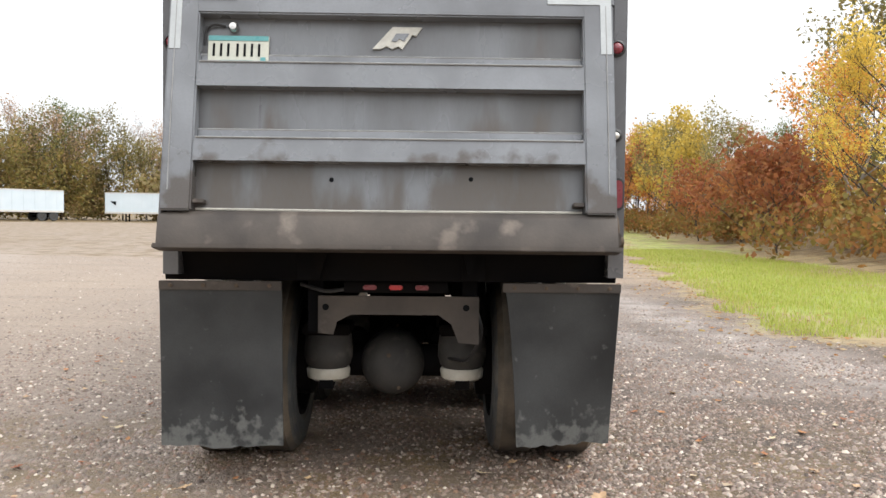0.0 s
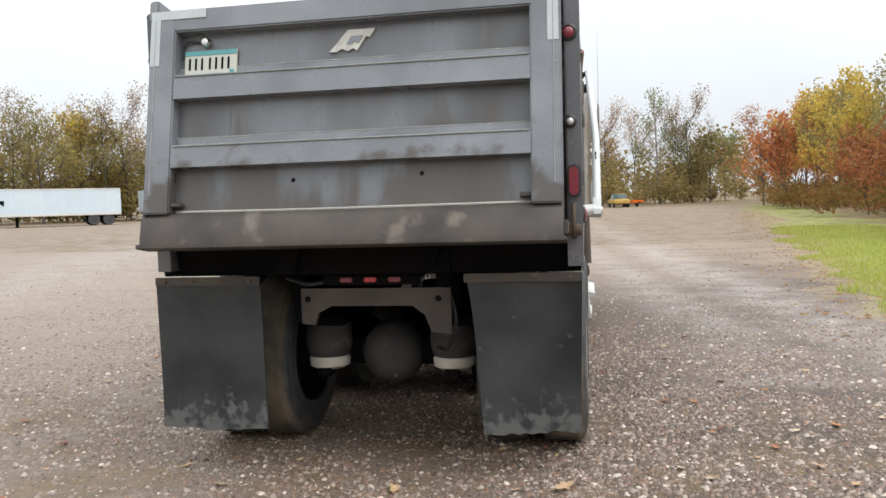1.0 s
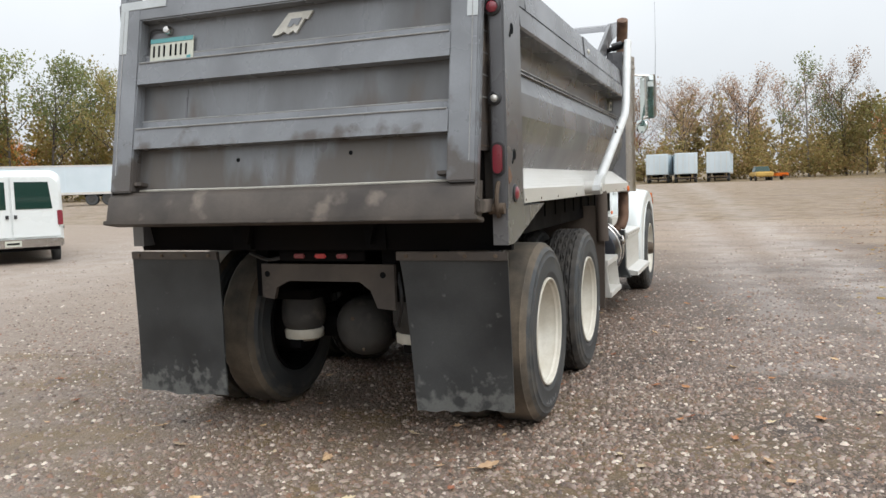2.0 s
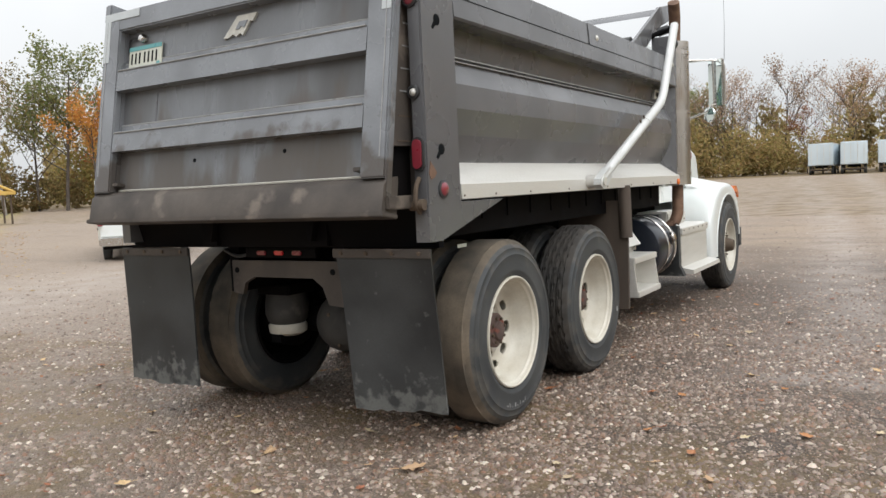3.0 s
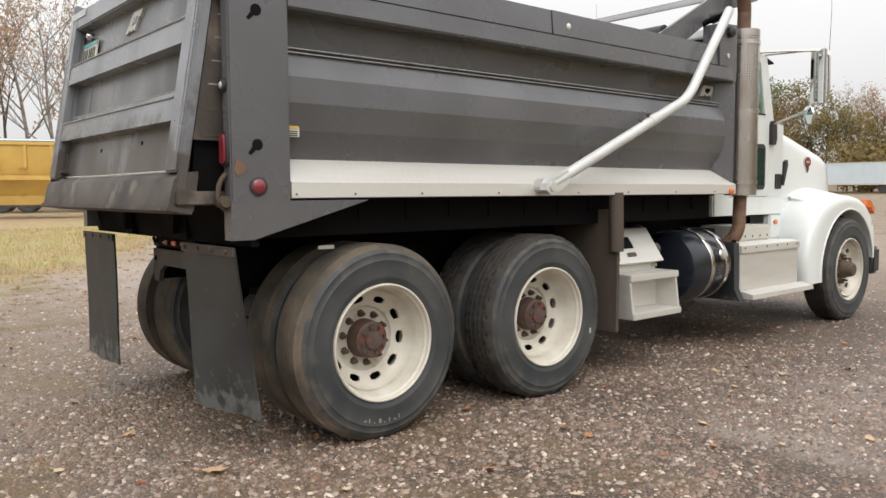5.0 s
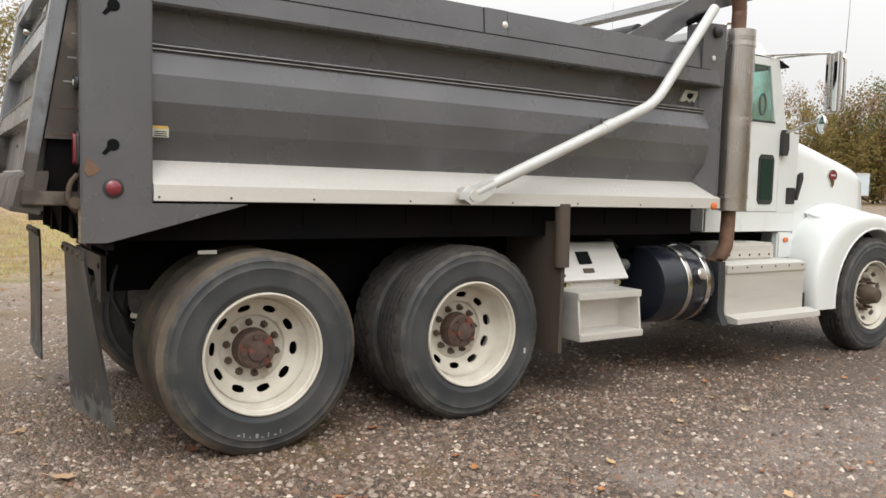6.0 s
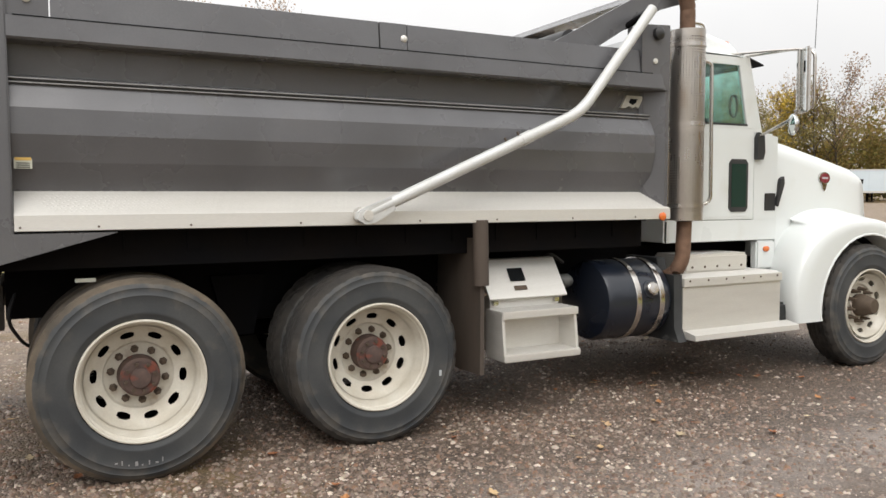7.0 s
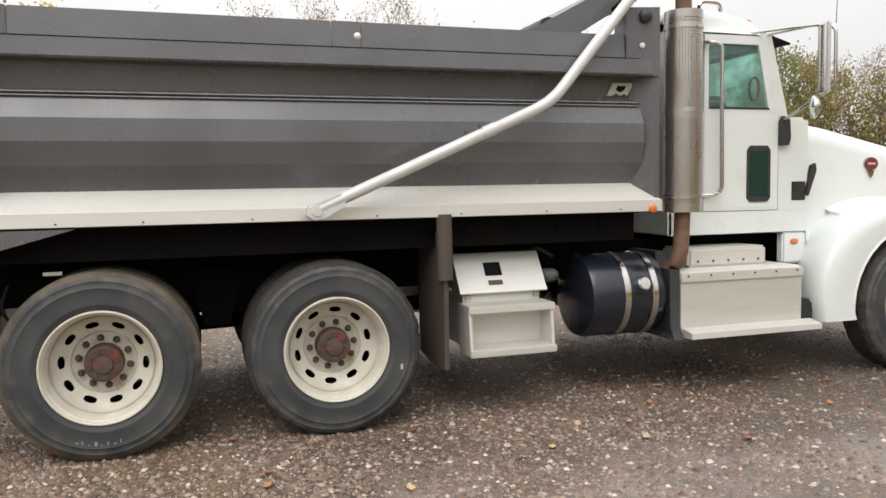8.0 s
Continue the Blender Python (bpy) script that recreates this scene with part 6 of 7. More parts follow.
def build_tree(name, label, seed, height, colour, leaves, leaf_size, bark, spread=0.33, first=0.3, order=3, clump=0.55, group="trees round the yard"):
    """A tapered trunk with forking limbs, and a crown of leaf clumps round the twigs."""
    rng = random.Random(seed)
    nrng = np.random.default_rng(seed)
    t = thing(name, label, "tree", group)
    wood, tips = bmesh.new(), []

    def limb(p, d, length, r, level):
        pts, rs = [p], [r]
        steps = 5 if level == 0 else 3
        for i in range(steps):
            d = (d + Vector((rng.gauss(0, 0.10), rng.gauss(0, 0.10), 0.04 + 0.05 * level * rng.random())) * (0.5 if level == 0 else 1.0)).normalized()
            p = p + d * length / steps
            pts.append(p)
            rs.append(r * (1 - 0.75 * (i + 1) / steps) + 0.006)
        tube(pts, rs, 7 if level == 0 else (5 if level == 1 else 3), wood, level == 0)
        if level >= order:
            tips.extend(pts[1:])
            return
        if level == order - 1:
            tips.extend(pts[2:])
        n = {0: rng.randint(9, 12), 1: rng.randint(4, 6), 2: rng.randint(3, 4)}.get(level, 2)
        for i in range(n):
            f = (first + (1 - first) * (i + rng.random() * 0.8) / n) if level == 0 else 0.3 + 0.7 * (i + rng.random()) / n
            q = min(int(f * steps), steps - 1)
            base = pts[q].lerp(pts[q + 1], f * steps - q)
            a = rng.uniform(0, 2 * math.pi)
            up = rng.uniform(0.35, 0.85) + (0.5 * f if level == 0 else 0)
            side = Vector((math.cos(a), math.sin(a), up)).normalized()
            if level:
                side = (side + d * 0.8).normalized()
            ln = length * (spread * 1.5 * (1.15 - 0.6 * f) if level == 0 else rng.uniform(0.42, 0.62))
            limb(base, side, ln, max(0.012, r * (0.42 if level == 0 else 0.5) * (1.1 - 0.5 * f)), level + 1)
    limb(Vector((0, 0, -0.1)), Vector((rng.gauss(0, 0.04), rng.gauss(0, 0.04), 1)).normalized(), height * 0.93, height * 0.0125, 0)
    part("trunk", wood, bark, t, limit=60)
    if leaves:
        tp = np.array([tuple(p) for p in tips])
        pick = nrng.integers(0, len(tp), leaves)
        keep = nrng.random(len(tp)) > 0.25
        pick = pick[keep[pick]]
        c = tp[pick] + np.clip(nrng.normal(size=(len(pick), 3)), -1.25, 1.25) * clump
        put("crown", leaf_mesh(c, nrng.uniform(0.6, 1.25, len(c)) * leaf_size, nrng, LEAVES[colour]), t)
    return t


KINDS = {
    "olive": build_tree("broadleaf_tree", "tall broadleaf tree with olive autumn leaves", 11, 12.0, "olive", 4600, 0.165, M_BARK, 0.34, 0.22, clump=0.6),
    "green": build_tree("broadleaf_tree", "tall tree with thinning dull green leaves", 12, 13.5, "green", 4200, 0.165, M_BARK, 0.30, 0.25, clump=0.6),
    "yellow": build_tree("broadleaf_tree", "young tree with bright yellow autumn leaves", 13, 9.5, "yellow", 3400, 0.19, M_BARK, 0.30, 0.15, clump=0.5),
    "orange": build_tree("maple_tree", "maple tree with bright orange autumn leaves", 14, 13.0, "orange", 5000, 0.20, M_BARK, 0.36, 0.25, clump=0.6),
    "red": build_tree("oak_tree", "oak tree with rusty red autumn leaves", 15, 12.5, "red", 3400, 0.15, M_BARK, 0.34, 0.2, clump=0.6),
    "brown": build_tree("oak_tree", "oak tree with sparse brown leaves", 16, 13.0, "brown", 2500, 0.13, M_BARK, 0.36, 0.25, clump=0.5),
    "bare": build_tree("bare_tree", "nearly bare tall tree with a few brown leaves", 17, 15.0, "brown", 1300, 0.12, M_PALEBARK, 0.34, 0.3, clump=0.6),
    "bare2": build_tree("bare_tree", "bare pale birch tree with thin upright twigs", 18, 14.0, "brown", 500, 0.11, M_PALEBARK, 0.24, 0.4, clump=0.5),
    "birch": build_tree("birch_tree", "slim birch with thin light green leaves", 19, 14.0, "green", 1300, 0.15, M_PALEBARK, 0.18, 0.3, clump=0.5),
    "shrub": build_tree("shrub", "low bush with russet autumn leaves", 20, 3.6, "red", 2200, 0.13, M_BARK, 0.5, 0.08, 2, clump=0.4),
    "shrub_o": build_tree("shrub", "low bush with olive yellow leaves", 21, 4.2, "olive", 2400, 0.14, M_BARK, 0.5, 0.08, 2, clump=0.45),
    "orange_near": build_tree("maple_tree", "orange maple with pale trunks beside the drive", 22, 11.0, "orange", 9000, 0.13, M_PALEBARK, 0.36, 0.18, clump=0.5),
    "yellow_near": build_tree("broadleaf_tree", "tall tree with yellow and olive leaves", 23, 13.0, "yellow", 9000, 0.13, M_BARK, 0.34, 0.16, clump=0.55),
}
USED = set()


def plant(kind, x, y, scale=1.0, turn=0.0):
    m = pose(x, y, ground_z(x, y) - 0.05, 0, 0, turn) @ Matrix.Scale(scale, 4)
    if kind in USED:
        return copy_thing(KINDS[kind], m)
    USED.add(kind)
    KINDS[kind].matrix_basis = m
    return KINDS[kind]


def polar(az, r):
    return 1.5 + r * math.sin(radians(az)), 2.0 + r * math.cos(radians(az))


trng = random.Random(77)
# wooded edge north-west, behind the white trailers
for i, (az, k, sc, r) in enumerate([(-53, "green", 1.0, 96), (-50, "green", 1.12, 96), (-47.5, "green", 1.05, 97), (-45.5, "green", 1.0, 104), (-43.5, "olive", 1.05, 95), (-41.5, "bare", 0.9, 103), (-40, "brown", 1.0, 104), (-38.5, "olive", 0.9, 96), (-37, "bare2", 0.95, 105), (-36, "yellow", 1.25, 106), (-34.5, "olive", 0.95, 103), (-33, "brown", 1.08, 104), (-31.5, "brown", 1.0, 111), (-30, "olive", 0.95, 116), (-28.5, "brown", 1.0, 113), (-27, "olive", 1.0, 112), (-25, "green", 0.9, 113), (-23, "olive", 0.95, 115), (-21, "bare", 0.85, 118), (-19.5, "brown", 0.9, 112), (-17.5, "red", 0.8, 116), (-20.2, "olive", 0.72, 111), (-16.5, "brown", 0.85, 110), (-14.5, "olive", 0.74, 112), (-11.2, "brown", 0.85, 111), (-18.4, "brown", 0.86, 110), (-22.2, "olive", 0.75, 112), (-26, "brown", 0.9, 111), (-15.5, "olive", 0.85, 114), (-13.5, "bare", 0.8, 113), (-12, "green", 0.8, 118), (-10.5, "brown", 0.92, 112), (-9, "brown", 0.85, 116), (-7.5, "brown", 0.95, 113), (-6, "red", 0.75, 112), (-4.5, "bare", 0.85, 116), (-3, "brown", 0.9, 113), (-1.5, "bare2", 0.9, 115), (0, "brown", 0.85, 113), (1.3, "brown", 0.95, 112), (3, "brown", 0.9, 116), (4.8, "birch", 1.02, 112), (6, "green", 0.75, 118), (7.0, "brown", 0.98, 113), (8.2, "shrub_o", 1.8, 112), (9.2, "green", 0.6, 125)]):
    plant(k, *polar(az, r), sc * trng.uniform(0.94, 1.06), trng.uniform(0, 360))
for i in range(11):
    az = -56 + 64 * (i + trng.random()) / 11
    plant(trng.choice(["olive", "brown", "bare", "bare2", "brown"]), *polar(az, trng.uniform(118, 135)), trng.uniform(0.75, 0.98), trng.uniform(0, 360))
# right-hand edge along the grass
for x, y, k, sc in [(14.5, 24, "yellow_near", 0.95), (16.5, 20, "yellow_near", 1.05), (15.5, 29, "orange_near", 0.85), (13.8, 30.5, "shrub", 0.85), (15.0, 35, "shrub", 1.0), (17.2, 34, "yellow_near", 0.9), (16.2, 40, "orange_near", 0.95), (18.5, 39, "green", 0.95), (15.4, 44, "shrub", 0.9), (17.6, 46, "olive", 0.85), (19.5, 50, "red", 0.9), (17.5, 52, "yellow", 0.95), (21, 56, "brown", 0.95), (18.5, 58, "olive", 0.7), (19.6, 63, "yellow", 0.9), (22, 66, "bare", 0.8), (20.4, 70, "olive", 0.75), (20.5, 76, "yellow", 1.0), (22.6, 80, "orange", 0.85), (21.0, 86, "red", 0.9), (24, 90, "brown", 0.8), (25, 70, "orange", 0.9), (27, 60, "red", 1.0), (24, 46, "green", 1.05), (22, 36, "olive", 1.05), (21, 27, "green", 0.95), (20, 15, "olive", 1.0), (26, 52, "brown", 1.1), (19, 25, "orange_near", 1.0), (18.3, 83, "red", 1.0), (19.4, 80, "orange", 1.0), (20.2, 77, "red", 1.0), (21, 82, "orange", 0.95), (17.4, 71, "shrub", 1.6), (18.6, 66, "orange", 0.8)]:
    az, r = math.degrees(math.atan2(x - 0.7, y - 0.2)), math.hypot(x - 0.7, y - 0.2)
    crest = np.interp(az, [9, 10.5, 11.5, 13, 15, 17, 18.5, 20.7, 25, 27, 29, 31, 40], [3.0, 6.0, 7.0, 6.4, 6.0, 6.4, 6.9, 7.8, 7.6, 9.5, 12.5, 14.5, 16])
    want = (r * math.tan(radians(crest)) + 1.4 - ground_z(x, y)) * trng.uniform(0.72, 1.0)
    full = {"shrub": 3.6, "yellow": 9.5, "orange_near": 11.0, "olive": 12.0, "green": 13.5, "bare": 15.0}.get(k, 13.0) * 1.05
    plant(k, x, y, min(sc * 1.1, want / full), trng.uniform(0, 360))
# west side: orange maples and bare birches behind the yellow trailers
for az, r, k, sc in [(-55.5, 78, "orange", 1.08), (-57.3, 80, "green", 1.0), (-53.4, 82, "red", 0.95), (-59, 84, "olive", 0.9), (-61, 72, "bare2", 0.9), (-63, 80, "brown", 0.9), (-65, 70, "bare", 0.85), (-67.5, 76, "birch", 0.75), (-69.5, 66, "bare2", 0.75), (-71.3, 58, "bare", 1.0), (-73, 64, "bare2", 1.0), (-74.5, 56, "bare", 0.95), (-76, 62, "bare2", 1.1), (-77.5, 58, "brown", 0.9), (-79.5, 64, "bare2", 1.0), (-82, 62, "bare", 1.0), (-85, 66, "olive", 0.9), (-88, 62, "bare2", 0.95), (-91, 64, "bare", 0.95), (-94, 66, "orange", 1.0), (-97, 62, "yellow", 1.1), (-100, 66, "olive", 1.0), (-104, 62, "orange", 0.95), (-49.5, 101, "orange", 0.7)]:
    plant(k, *polar(az, r), sc, trng.uniform(0, 360))


def build_thicket(name, label, segs, count, height, size, colours, seed):
    """Undergrowth in heaps along a line, each with a drift of small leaves."""
    rng = np.random.default_rng(seed)
    cs, ss = [], []
    total = sum(math.dist(a, b) for a, b in segs)
    for a, b in segs:
        L = math.dist(a, b)
        for _ in range(max(1, int(count * L / total / 220))):
            f = rng.random()
            cx, cy = a[0] + (b[0] - a[0]) * f + rng.normal() * 2.0, a[1] + (b[1] - a[1]) * f + rng.normal() * 2.0
            h, w = height * rng.uniform(0.3, 1.45), rng.uniform(1.0, 2.6)
            p = rng.normal(size=(220, 3))
            p /= np.linalg.norm(p, axis=1)[:, None]
            p *= rng.uniform(0.35, 1.0, size=(220, 1))
            q = np.empty((220, 3))
            q[:, 0], q[:, 1] = cx + p[:, 0] * w, cy + p[:, 1] * w
            q[:, 2] = ground_z(cx, cy) + h * 0.5 * (1 + p[:, 2])
            cs.append(q)
            ss.append(rng.uniform(0.6, 1.2, 220) * size)
    me = leaf_mesh(np.concatenate(cs), np.concatenate(ss), rng, foliage(name + "_leaves", colours), name)
    return tagged(new(name, me), label, "undergrowth", kind="stuff")


build_thicket("left_undergrowth", "tall olive brown thicket behind the white trailers", [(polar(-58, 100), polar(-40, 104)), (polar(-40, 104), polar(-24, 113))], 46000, 10.0, 0.22, [(0.17, 0.145, 0.055), (0.26, 0.22, 0.07), (0.25, 0.16, 0.075), (0.32, 0.24, 0.07), (0.15, 0.155, 0.055)], 15)
build_thicket("far_undergrowth", "olive brown undergrowth along the far woods", [(polar(-26, 113), polar(9, 114))], 36000, 6.5, 0.20, [(0.22, 0.18, 0.08), (0.33, 0.27, 0.10), (0.30, 0.20, 0.11), (0.38, 0.28, 0.11), (0.23, 0.22, 0.09)], 5)
build_thicket("far_wood_backing", "dense brown far woods", [(polar(-60, 140), polar(12, 140))], 30000, 9.5, 0.42, [(0.24, 0.19, 0.11), (0.32, 0.25, 0.13), (0.26, 0.23, 0.09), (0.36, 0.26, 0.14)], 6)
build_thicket("side_undergrowth", "russet and yellow undergrowth beside the grass", [((15.8, 18), (17.5, 50)), ((17.5, 50), (23, 95))], 22000, 2.1, 0.13, [(0.26, 0.11, 0.05), (0.33, 0.17, 0.05), (0.20, 0.12, 0.05), (0.28, 0.21, 0.06), (0.16, 0.13, 0.04)], 7)
build_thicket("side_wood_backing", "dense autumn wood behind the grass bank", [((27, 10), (33, 100))], 20000, 5.0, 0.28, [(0.22, 0.12, 0.05), (0.28, 0.17, 0.05), (0.14, 0.11, 0.04), (0.18, 0.15, 0.05)], 8)
build_thicket("west_undergrowth", "brown brush under the western trees", [(polar(-52, 92), polar(-62, 84)), (polar(-62, 84), polar(-70, 76)), (polar(-70, 76), polar(-106, 72))], 15000, 3.6, 0.22, [(0.17, 0.13, 0.06), (0.23, 0.17, 0.07), (0.14, 0.12, 0.05), (0.24, 0.14, 0.06)], 9)
# Out of view: woods added behind the camera for the mirrors to reflect.
build_thicket("south_wood", "autumn woods added out of view for reflections", [(polar(100, 75), polar(140, 75)), (polar(140, 75), polar(180, 75)), (polar(180, 75), polar(220, 75)), (polar(220, 75), polar(252, 75))], 24000, 11.0, 0.45, [(0.25, 0.20, 0.08), (0.32, 0.24, 0.09), (0.20, 0.19, 0.07), (0.34, 0.19, 0.08)], 12)


# ---- loose stones, leaves and grass ----
def scatter_stones(name, label, count, seed, area, lo, hi):
    rng = np.random.default_rng(seed)
    base = np.array([(1, 0, -0.3), (0.3, 0.95, -0.3), (-0.8, 0.6, -0.3), (-0.8, -0.6, -0.3), (0.3, -0.95, -0.3), (0.35, 0.1, 0.9), (-0.4, -0.1, 0.8)], float)
    faces = np.array([(0, 1, 5), (1, 2, 5), (5, 2, 6), (2, 3, 6), (3, 4, 6), (6, 4, 5), (4, 0, 5)])
    x, y = area(rng, count)
    k = len(x)
    size = lo + (hi - lo) * rng.random(k) ** 2.6
    sc = np.stack([size * rng.uniform(0.7, 1.3, k), size * rng.uniform(0.7, 1.3, k), size * rng.uniform(0.4, 0.75, k)], -1)
    v = base[None] * (1 + rng.normal(size=(k, len(base), 1)) * 0.22) * sc[:, None]
    a = rng.uniform(0, 2 * math.pi, k)
    c, s = np.cos(a)[:, None], np.sin(a)[:, None]
    v = np.stack([v[..., 0] * c - v[..., 1] * s, v[..., 0] * s + v[..., 1] * c, v[..., 2]], -1)
    v += np.stack([x, y, surface(x, y) + sc[:, 2] * 0.2], -1)[:, None]
    f = (faces[None] + (np.arange(k) * len(base))[:, None, None]).reshape(-1)
    me = bpy.data.meshes.new(name)
    me.vertices.add(k * len(base))
    me.vertices.foreach_set("co", v.reshape(-1).astype(np.float32))
    me.loops.add(len(f))
    me.loops.foreach_set("vertex_index", f.astype(np.int32))
    me.polygons.add(len(f) // 3)
    me.polygons.foreach_set("loop_start", (np.arange(len(f) // 3) * 3).astype(np.int32))
    me.update(calc_edges=True)
    me.materials.append(M_STONE)
    return tagged(new(name, me), label, "gravel", kind="stuff")


def stone_material():
    m = bpy.data.materials.new("crushed_stone")
    m.use_nodes = True
    n, l = m.node_tree.nodes, m.node_tree.links
    b = n["Principled BSDF"]
    g = n.new("ShaderNodeNewGeometry")
    ramp = n.new("ShaderNodeValToRGB")
    cols = [(0.104, 0.073, 0.056), (0.244, 0.183, 0.144), (0.159, 0.104, 0.076), (0.366, 0.278, 0.22), (0.305, 0.171, 0.107), (0.183, 0.137, 0.107), (0.512, 0.409, 0.329), (0.207, 0.146, 0.115), (0.854, 0.732, 0.61)]
    el = ramp.color_ramp.elements
    while len(el) < len(cols):
        el.new(0.5)
    for i, c in enumerate(cols):
        el[i].position, el[i].color = i / (len(cols) - 1), (*c, 1)
    no = n.new("ShaderNodeTexNoise")
    no.inputs["Scale"].default_value = 160
    mx = n.new("ShaderNodeMix")
    mx.data_type, mx.blend_type = "RGBA", "MULTIPLY"
    mx.inputs["Factor"].default_value = 0.5
    l.new(g.outputs["Random Per Island"], ramp.inputs["Fac"])
    l.new(g.outputs["Position"], no.inputs["Vector"])
    l.new(ramp.outputs["Color"], mx.inputs["A"])
    l.new(no.outputs["Color"], mx.inputs["B"])
    l.new(mx.outputs["Result"], b.inputs["Base Color"])
    b.inputs["Roughness"].default_value = 0.5
    return m


M_STONE = stone_material()


def yard(rng, count):
    near = rng.random(count) < 0.6
    x = np.where(near, rng.normal(1.2, 2.5, count), rng.normal(0.2, 3.6, count))
    y = np.where(near, rng.normal(5.2, 2.2, count), rng.normal(7.0, 3.4, count))
    patch = np.sin(x * 2.3 + 1.7 * np.sin(y * 1.1)) * np.sin(y * 2.9 + 1.3 * np.sin(x * 1.7))
    keep = (rng.random(count) < 0.72 + 0.45 * patch) & (verge_right(x, y) < 0.2) & (verge_left(x, y) < 0)
    return x[keep], y[keep]


def yard_far(rng, count):
    x, y = rng.uniform(-14, 9, count), rng.uniform(1.5, 26, count)
    keep = (verge_right(x, y) < 0.2) & (verge_left(x, y) < 0.3) & ~((np.abs(x) < 5) & (y < 11))
    return x[keep], y[keep]


scatter_stones("gravel_stones", "grey and reddish crushed stones over the yard", 190000, 3, yard, 0.0045, 0.022)
scatter_stones("scattered_stones", "loose larger stones further out in the yard", 14000, 4, yard_far, 0.008, 0.026)

M_LEAF = foliage("fallen_leaf", [(0.42, 0.20, 0.08), (0.48, 0.32, 0.15), (0.33, 0.16, 0.07), (0.50, 0.38, 0.22), (0.28, 0.15, 0.08), (0.45, 0.34, 0.12)])
M_LEAFS = [mat("leaf_tan", (0.55, 0.38, 0.22), 0.7, second=(0.42, 0.26, 0.13), scale=30, rnd=0.15), mat("leaf_orange", (0.42, 0.19, 0.08), 0.7, second=(0.32, 0.13, 0.06), scale=30, rnd=0.15), mat("leaf_pale", (0.52, 0.42, 0.28), 0.7, second=(0.42, 0.31, 0.19), scale=30, rnd=0.15), mat("leaf_rust", (0.30, 0.11, 0.055), 0.7, second=(0.2, 0.08, 0.04), scale=30, rnd=0.15)]


def leaf_shape(seed, material):
    """A curled, lobed dead leaf about 9 cm long."""
    rng = random.Random(seed)
    bm = bmesh.new()
    mid, rim = [], []
    n = 8
    for i in range(n + 1):
        u = i / n
        mid.append(bm.verts.new((0.09 * (u - 0.5), 0, 0.012 * (2 * u - 1) ** 2)))
    for s in (1, -1):
        side = []
        for i in range(n + 1):
            u = i / n
            w = 0.034 * math.sin(math.pi * min(1, u * 1.02)) * (1.0 if i % 2 else 0.62) * rng.uniform(0.85, 1.15)
            side.append(bm.verts.new((0.09 * (u - 0.5) + 0.006, s * w, 0.012 * (2 * u - 1) ** 2 + w * rng.uniform(0.15, 0.55))))
        for i in range(n):
            bm.faces.new((mid[i], mid[i + 1], side[i + 1], side[i]))
    tube([(-0.045, 0, 0.012), (-0.075, 0.004, 0.016)], 0.0015, 4, bm)
    bmesh.ops.remove_doubles(bm, verts=bm.verts, dist=0.0004)
    return finish("fallen_leaf", bm, material)


LEAF_MESHES = [leaf_shape(40 + i, M_LEAFS[i % 4]) for i in range(8)]
LEAF_WORDS = ["curled tan oak leaf lying on gravel", "curled orange leaf lying on gravel", "pale dry leaf lying on gravel", "dry rust brown leaf lying on gravel"]
lrng = random.Random(9)


def drop_leaf(x, y, k=None, sc=None):
    k = lrng.randrange(8) if k is None else k
    ob = new("fallen_leaf", LEAF_MESHES[k])
    ob.matrix_basis = pose(x, y, ground_z(x, y) + 0.012, lrng.uniform(-12, 12), lrng.uniform(-12, 12), lrng.uniform(0, 360)) @ Matrix.Scale(sc or lrng.uniform(0.4, 0.9), 4)
    tagged(ob, LEAF_WORDS[k % 4], "leaf", "fallen leaves")


for x, y, k, sc in ((1.076, 4.183, 0, 1.5), (0.50, 4.59, 2, 0.8), (-0.72, 4.03, 2, 0.9), (0.214, 4.08, 0, 0.9), (-0.45, 4.47, 0, 0.7), (-1.07, 4.30, 0, 0.9), (1.087, 5.85, 1, 0.9), (1.2, 6.97, 2, 0.7), (-0.11, 3.39, 0, 0.9), (0.58, 3.61, 2, 0.8), (0.22, 4.05, 0, 0.8), (1.82, 4.39, 2, 0.8), (1.54, 7.94, 0, 0.8), (1.24, 8.66, 1, 0.7)):
    drop_leaf(x, y, k, sc)
for i in range(190):
    x, y = lrng.uniform(-3.5, 4.2), lrng.uniform(2.6, 10.5)
    if abs(x) < 0.45 and y > 5:
        continue
    drop_leaf(x, y)


def leaf_litter():
    rng = np.random.default_rng(21)
    x, y = rng.uniform(-30, 14, 60000), rng.uniform(-6, 60, 60000)
    g = np.maximum(verge_right(x, y), verge_left(x, y))
    keep = (rng.random(len(x)) < np.exp(-((g - 0.0) / 1.1) ** 2) * 0.9 + 0.10 * (g > 0)) & (np.hypot(x, y - 5) < 55)
    x, y = x[keep], y[keep]
    c = np.stack([x, y, surface(x, y) + 0.02], -1)
    me = leaf_mesh(c, rng.uniform(0.03, 0.07, len(x)), rng, M_LEAF, "leaf_litter")
    co = np.empty(len(me.vertices) * 3, np.float32)
    me.vertices.foreach_get("co", co)
    co = co.reshape(-1, 4, 3)
    base = c[:, None, 2] - 0.012
    co[..., 2] = base + (co[..., 2] - c[:, None, 2]) * 0.25 + 0.006
    me.vertices.foreach_set("co", co.reshape(-1))
    tagged(new("leaf_litter", me), "drifts of orange and tan leaves along the grass", "leaves", kind="stuff")


leaf_litter()


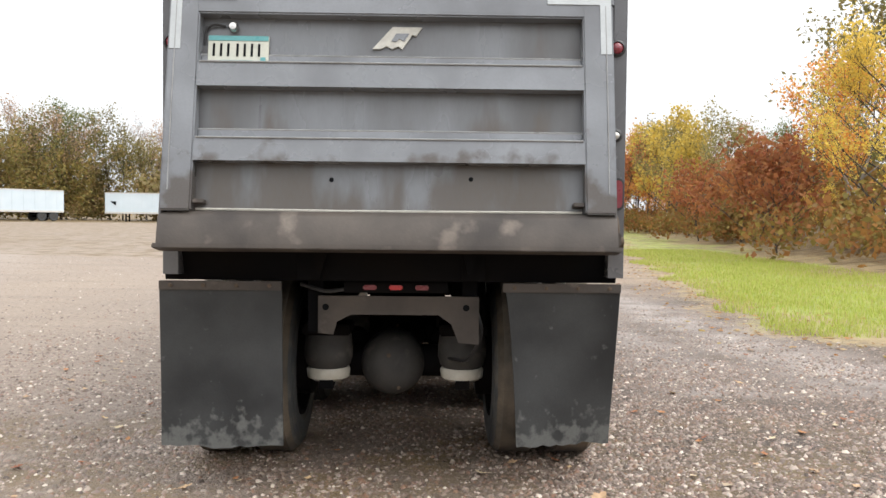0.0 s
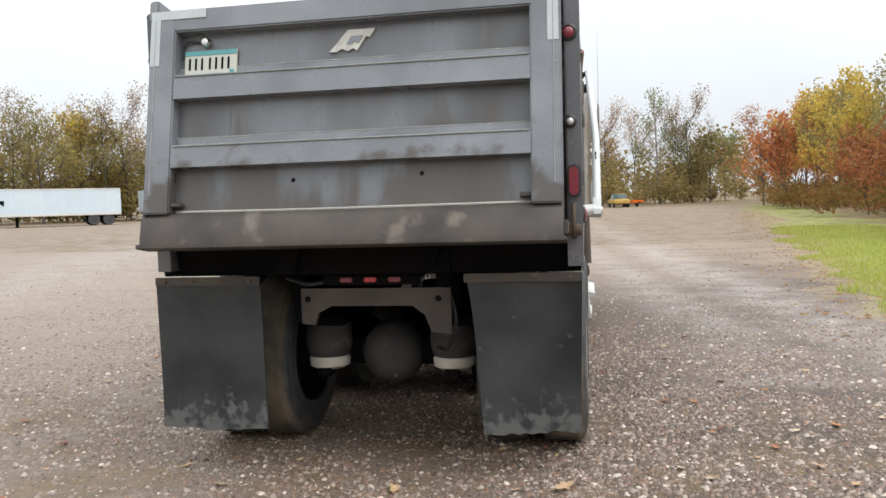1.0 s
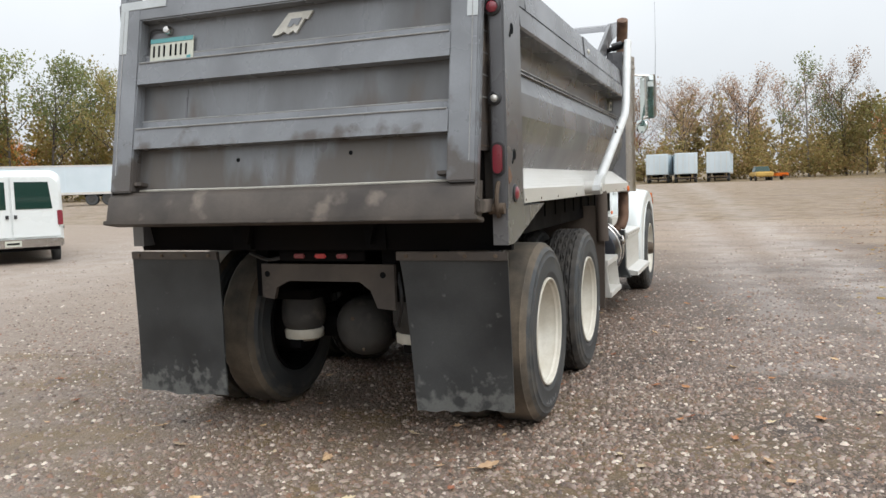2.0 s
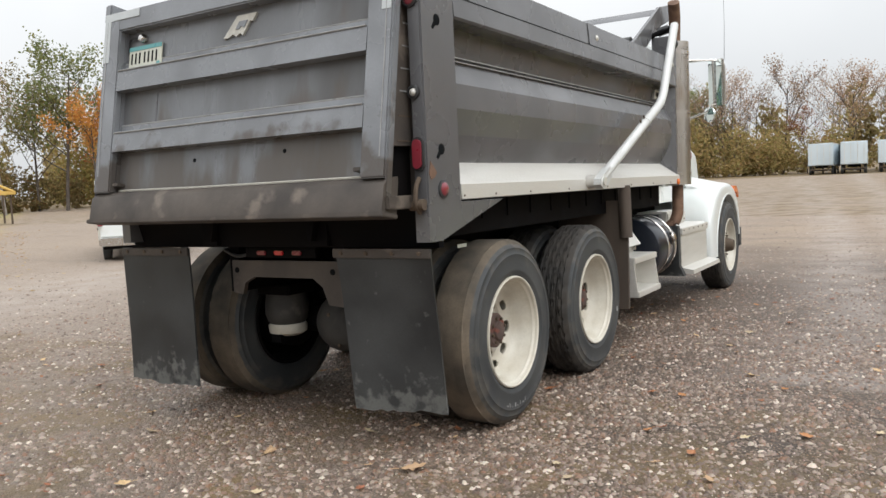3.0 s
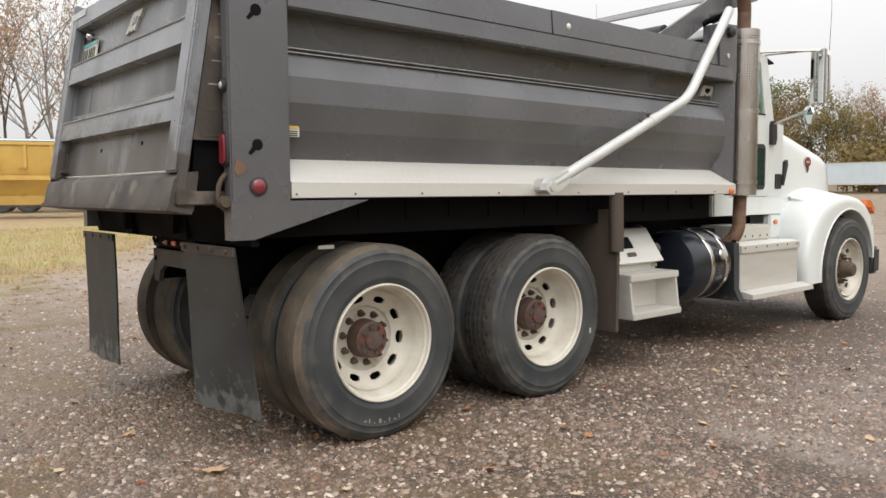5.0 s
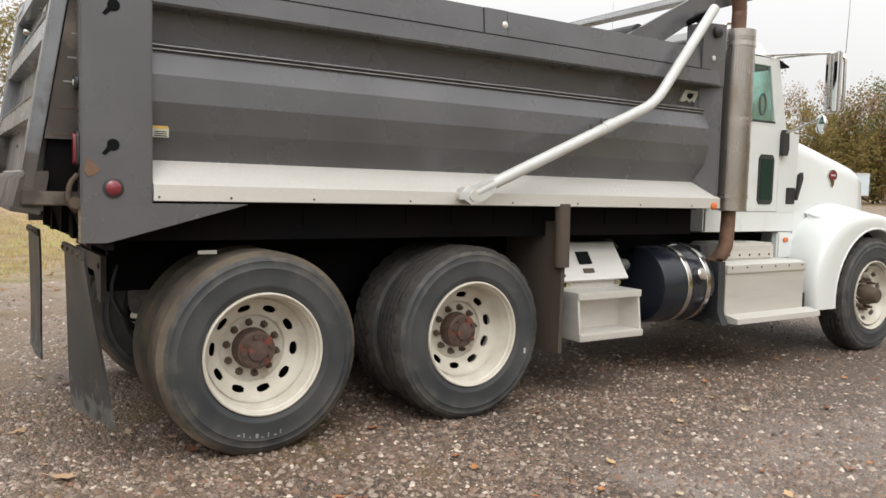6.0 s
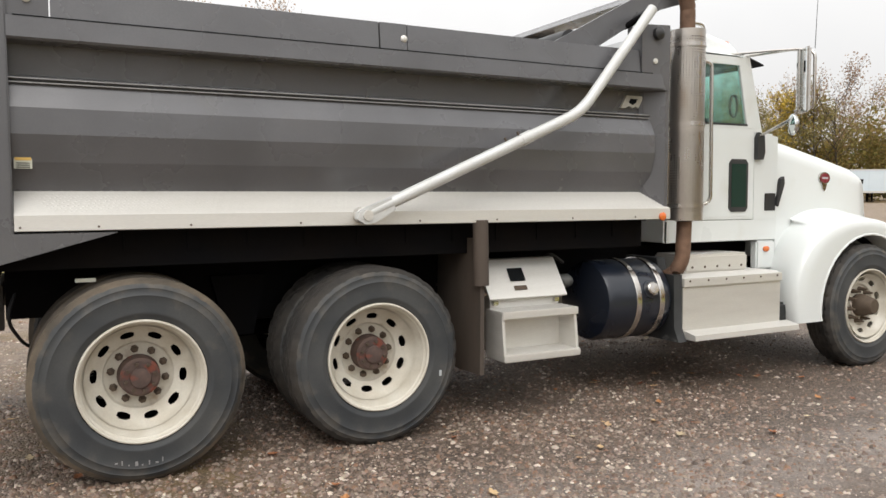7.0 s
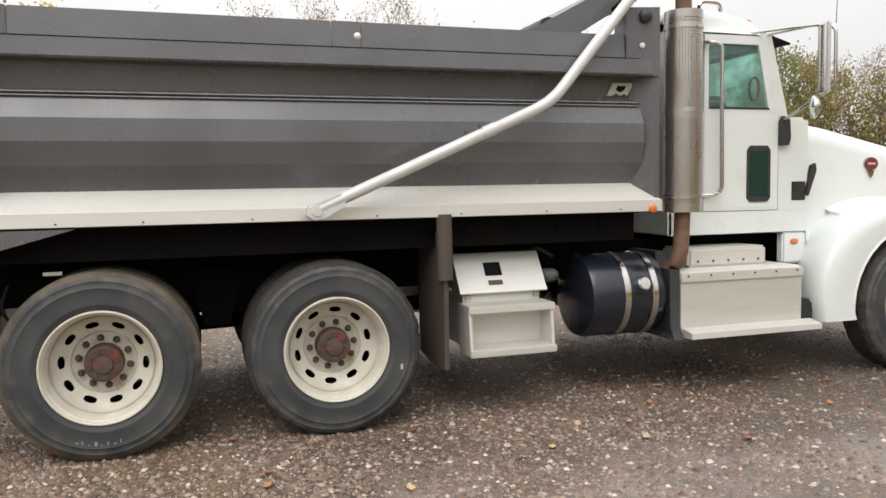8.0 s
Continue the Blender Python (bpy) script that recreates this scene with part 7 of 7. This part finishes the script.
def grass_blades(name, label, count, seed, x0, x1, y0, y1, colours):
    rng = np.random.default_rng(seed)
    x, y = rng.uniform(x0, x1, count), rng.uniform(y0, y1, count)
    g = np.maximum(verge_right(x, y), verge_left(x, y))
    patch = np.sin(x * 1.9 + 1.3 * np.sin(y * 0.8)) * np.sin(y * 1.4 + x * 0.5)
    keep = (g + 0.45 * patch > 0.25) & (rng.random(count) < 0.65 + 0.35 * patch)
    x, y = x[keep], y[keep]
    k = len(x)
    h = rng.uniform(0.04, 0.12, k) * (0.8 + 0.5 * rng.random(k))
    a, lean = rng.uniform(0, 2 * math.pi, k), rng.uniform(0.1, 0.9, k)
    w = rng.uniform(0.004, 0.009, k)
    dx, dy = np.cos(a), np.sin(a)
    z = surface(x, y) - 0.005
    v = np.empty((k, 5, 3))
    v[:, 0] = np.stack([x - dy * w, y + dx * w, z], -1)
    v[:, 1] = np.stack([x + dy * w, y - dx * w, z], -1)
    v[:, 2] = np.stack([x + dy * w * 0.7 + dx * lean * h * 0.35, y - dx * w * 0.7 + dy * lean * h * 0.35, z + h * 0.6], -1)
    v[:, 3] = np.stack([x - dy * w * 0.7 + dx * lean * h * 0.35, y + dx * w * 0.7 + dy * lean * h * 0.35, z + h * 0.6], -1)
    v[:, 4] = np.stack([x + dx * lean * h, y + dy * lean * h, z + h], -1)
    tri = (np.arange(k)[:, None] * 5 + np.array([0, 1, 2, 0, 2, 3, 3, 2, 4])[None]).reshape(-1)
    me = bpy.data.meshes.new(name)
    me.vertices.add(5 * k)
    me.vertices.foreach_set("co", v.reshape(-1).astype(np.float32))
    me.loops.add(9 * k)
    me.loops.foreach_set("vertex_index", tri.astype(np.int32))
    me.polygons.add(3 * k)
    me.polygons.foreach_set("loop_start", (np.arange(3 * k) * 3).astype(np.int32))
    me.update(calc_edges=True)
    me.materials.append(foliage(name + "_green", colours))
    tagged(new(name, me), label, "grass", kind="stuff")


grass_blades("verge_grass", "short bright green grass beside the drive", 100000, 31, 4.6, 12, 10, 34, [(0.26, 0.32, 0.06), (0.36, 0.39, 0.09), (0.30, 0.34, 0.07), (0.44, 0.37, 0.16)])
grass_blades("side_grass", "patchy green and dry grass behind the truck", 60000, 32, -24, -7, -8, 14, [(0.25, 0.27, 0.07), (0.44, 0.33, 0.17), (0.36, 0.31, 0.12), (0.48, 0.35, 0.19), (0.40, 0.27, 0.14)])
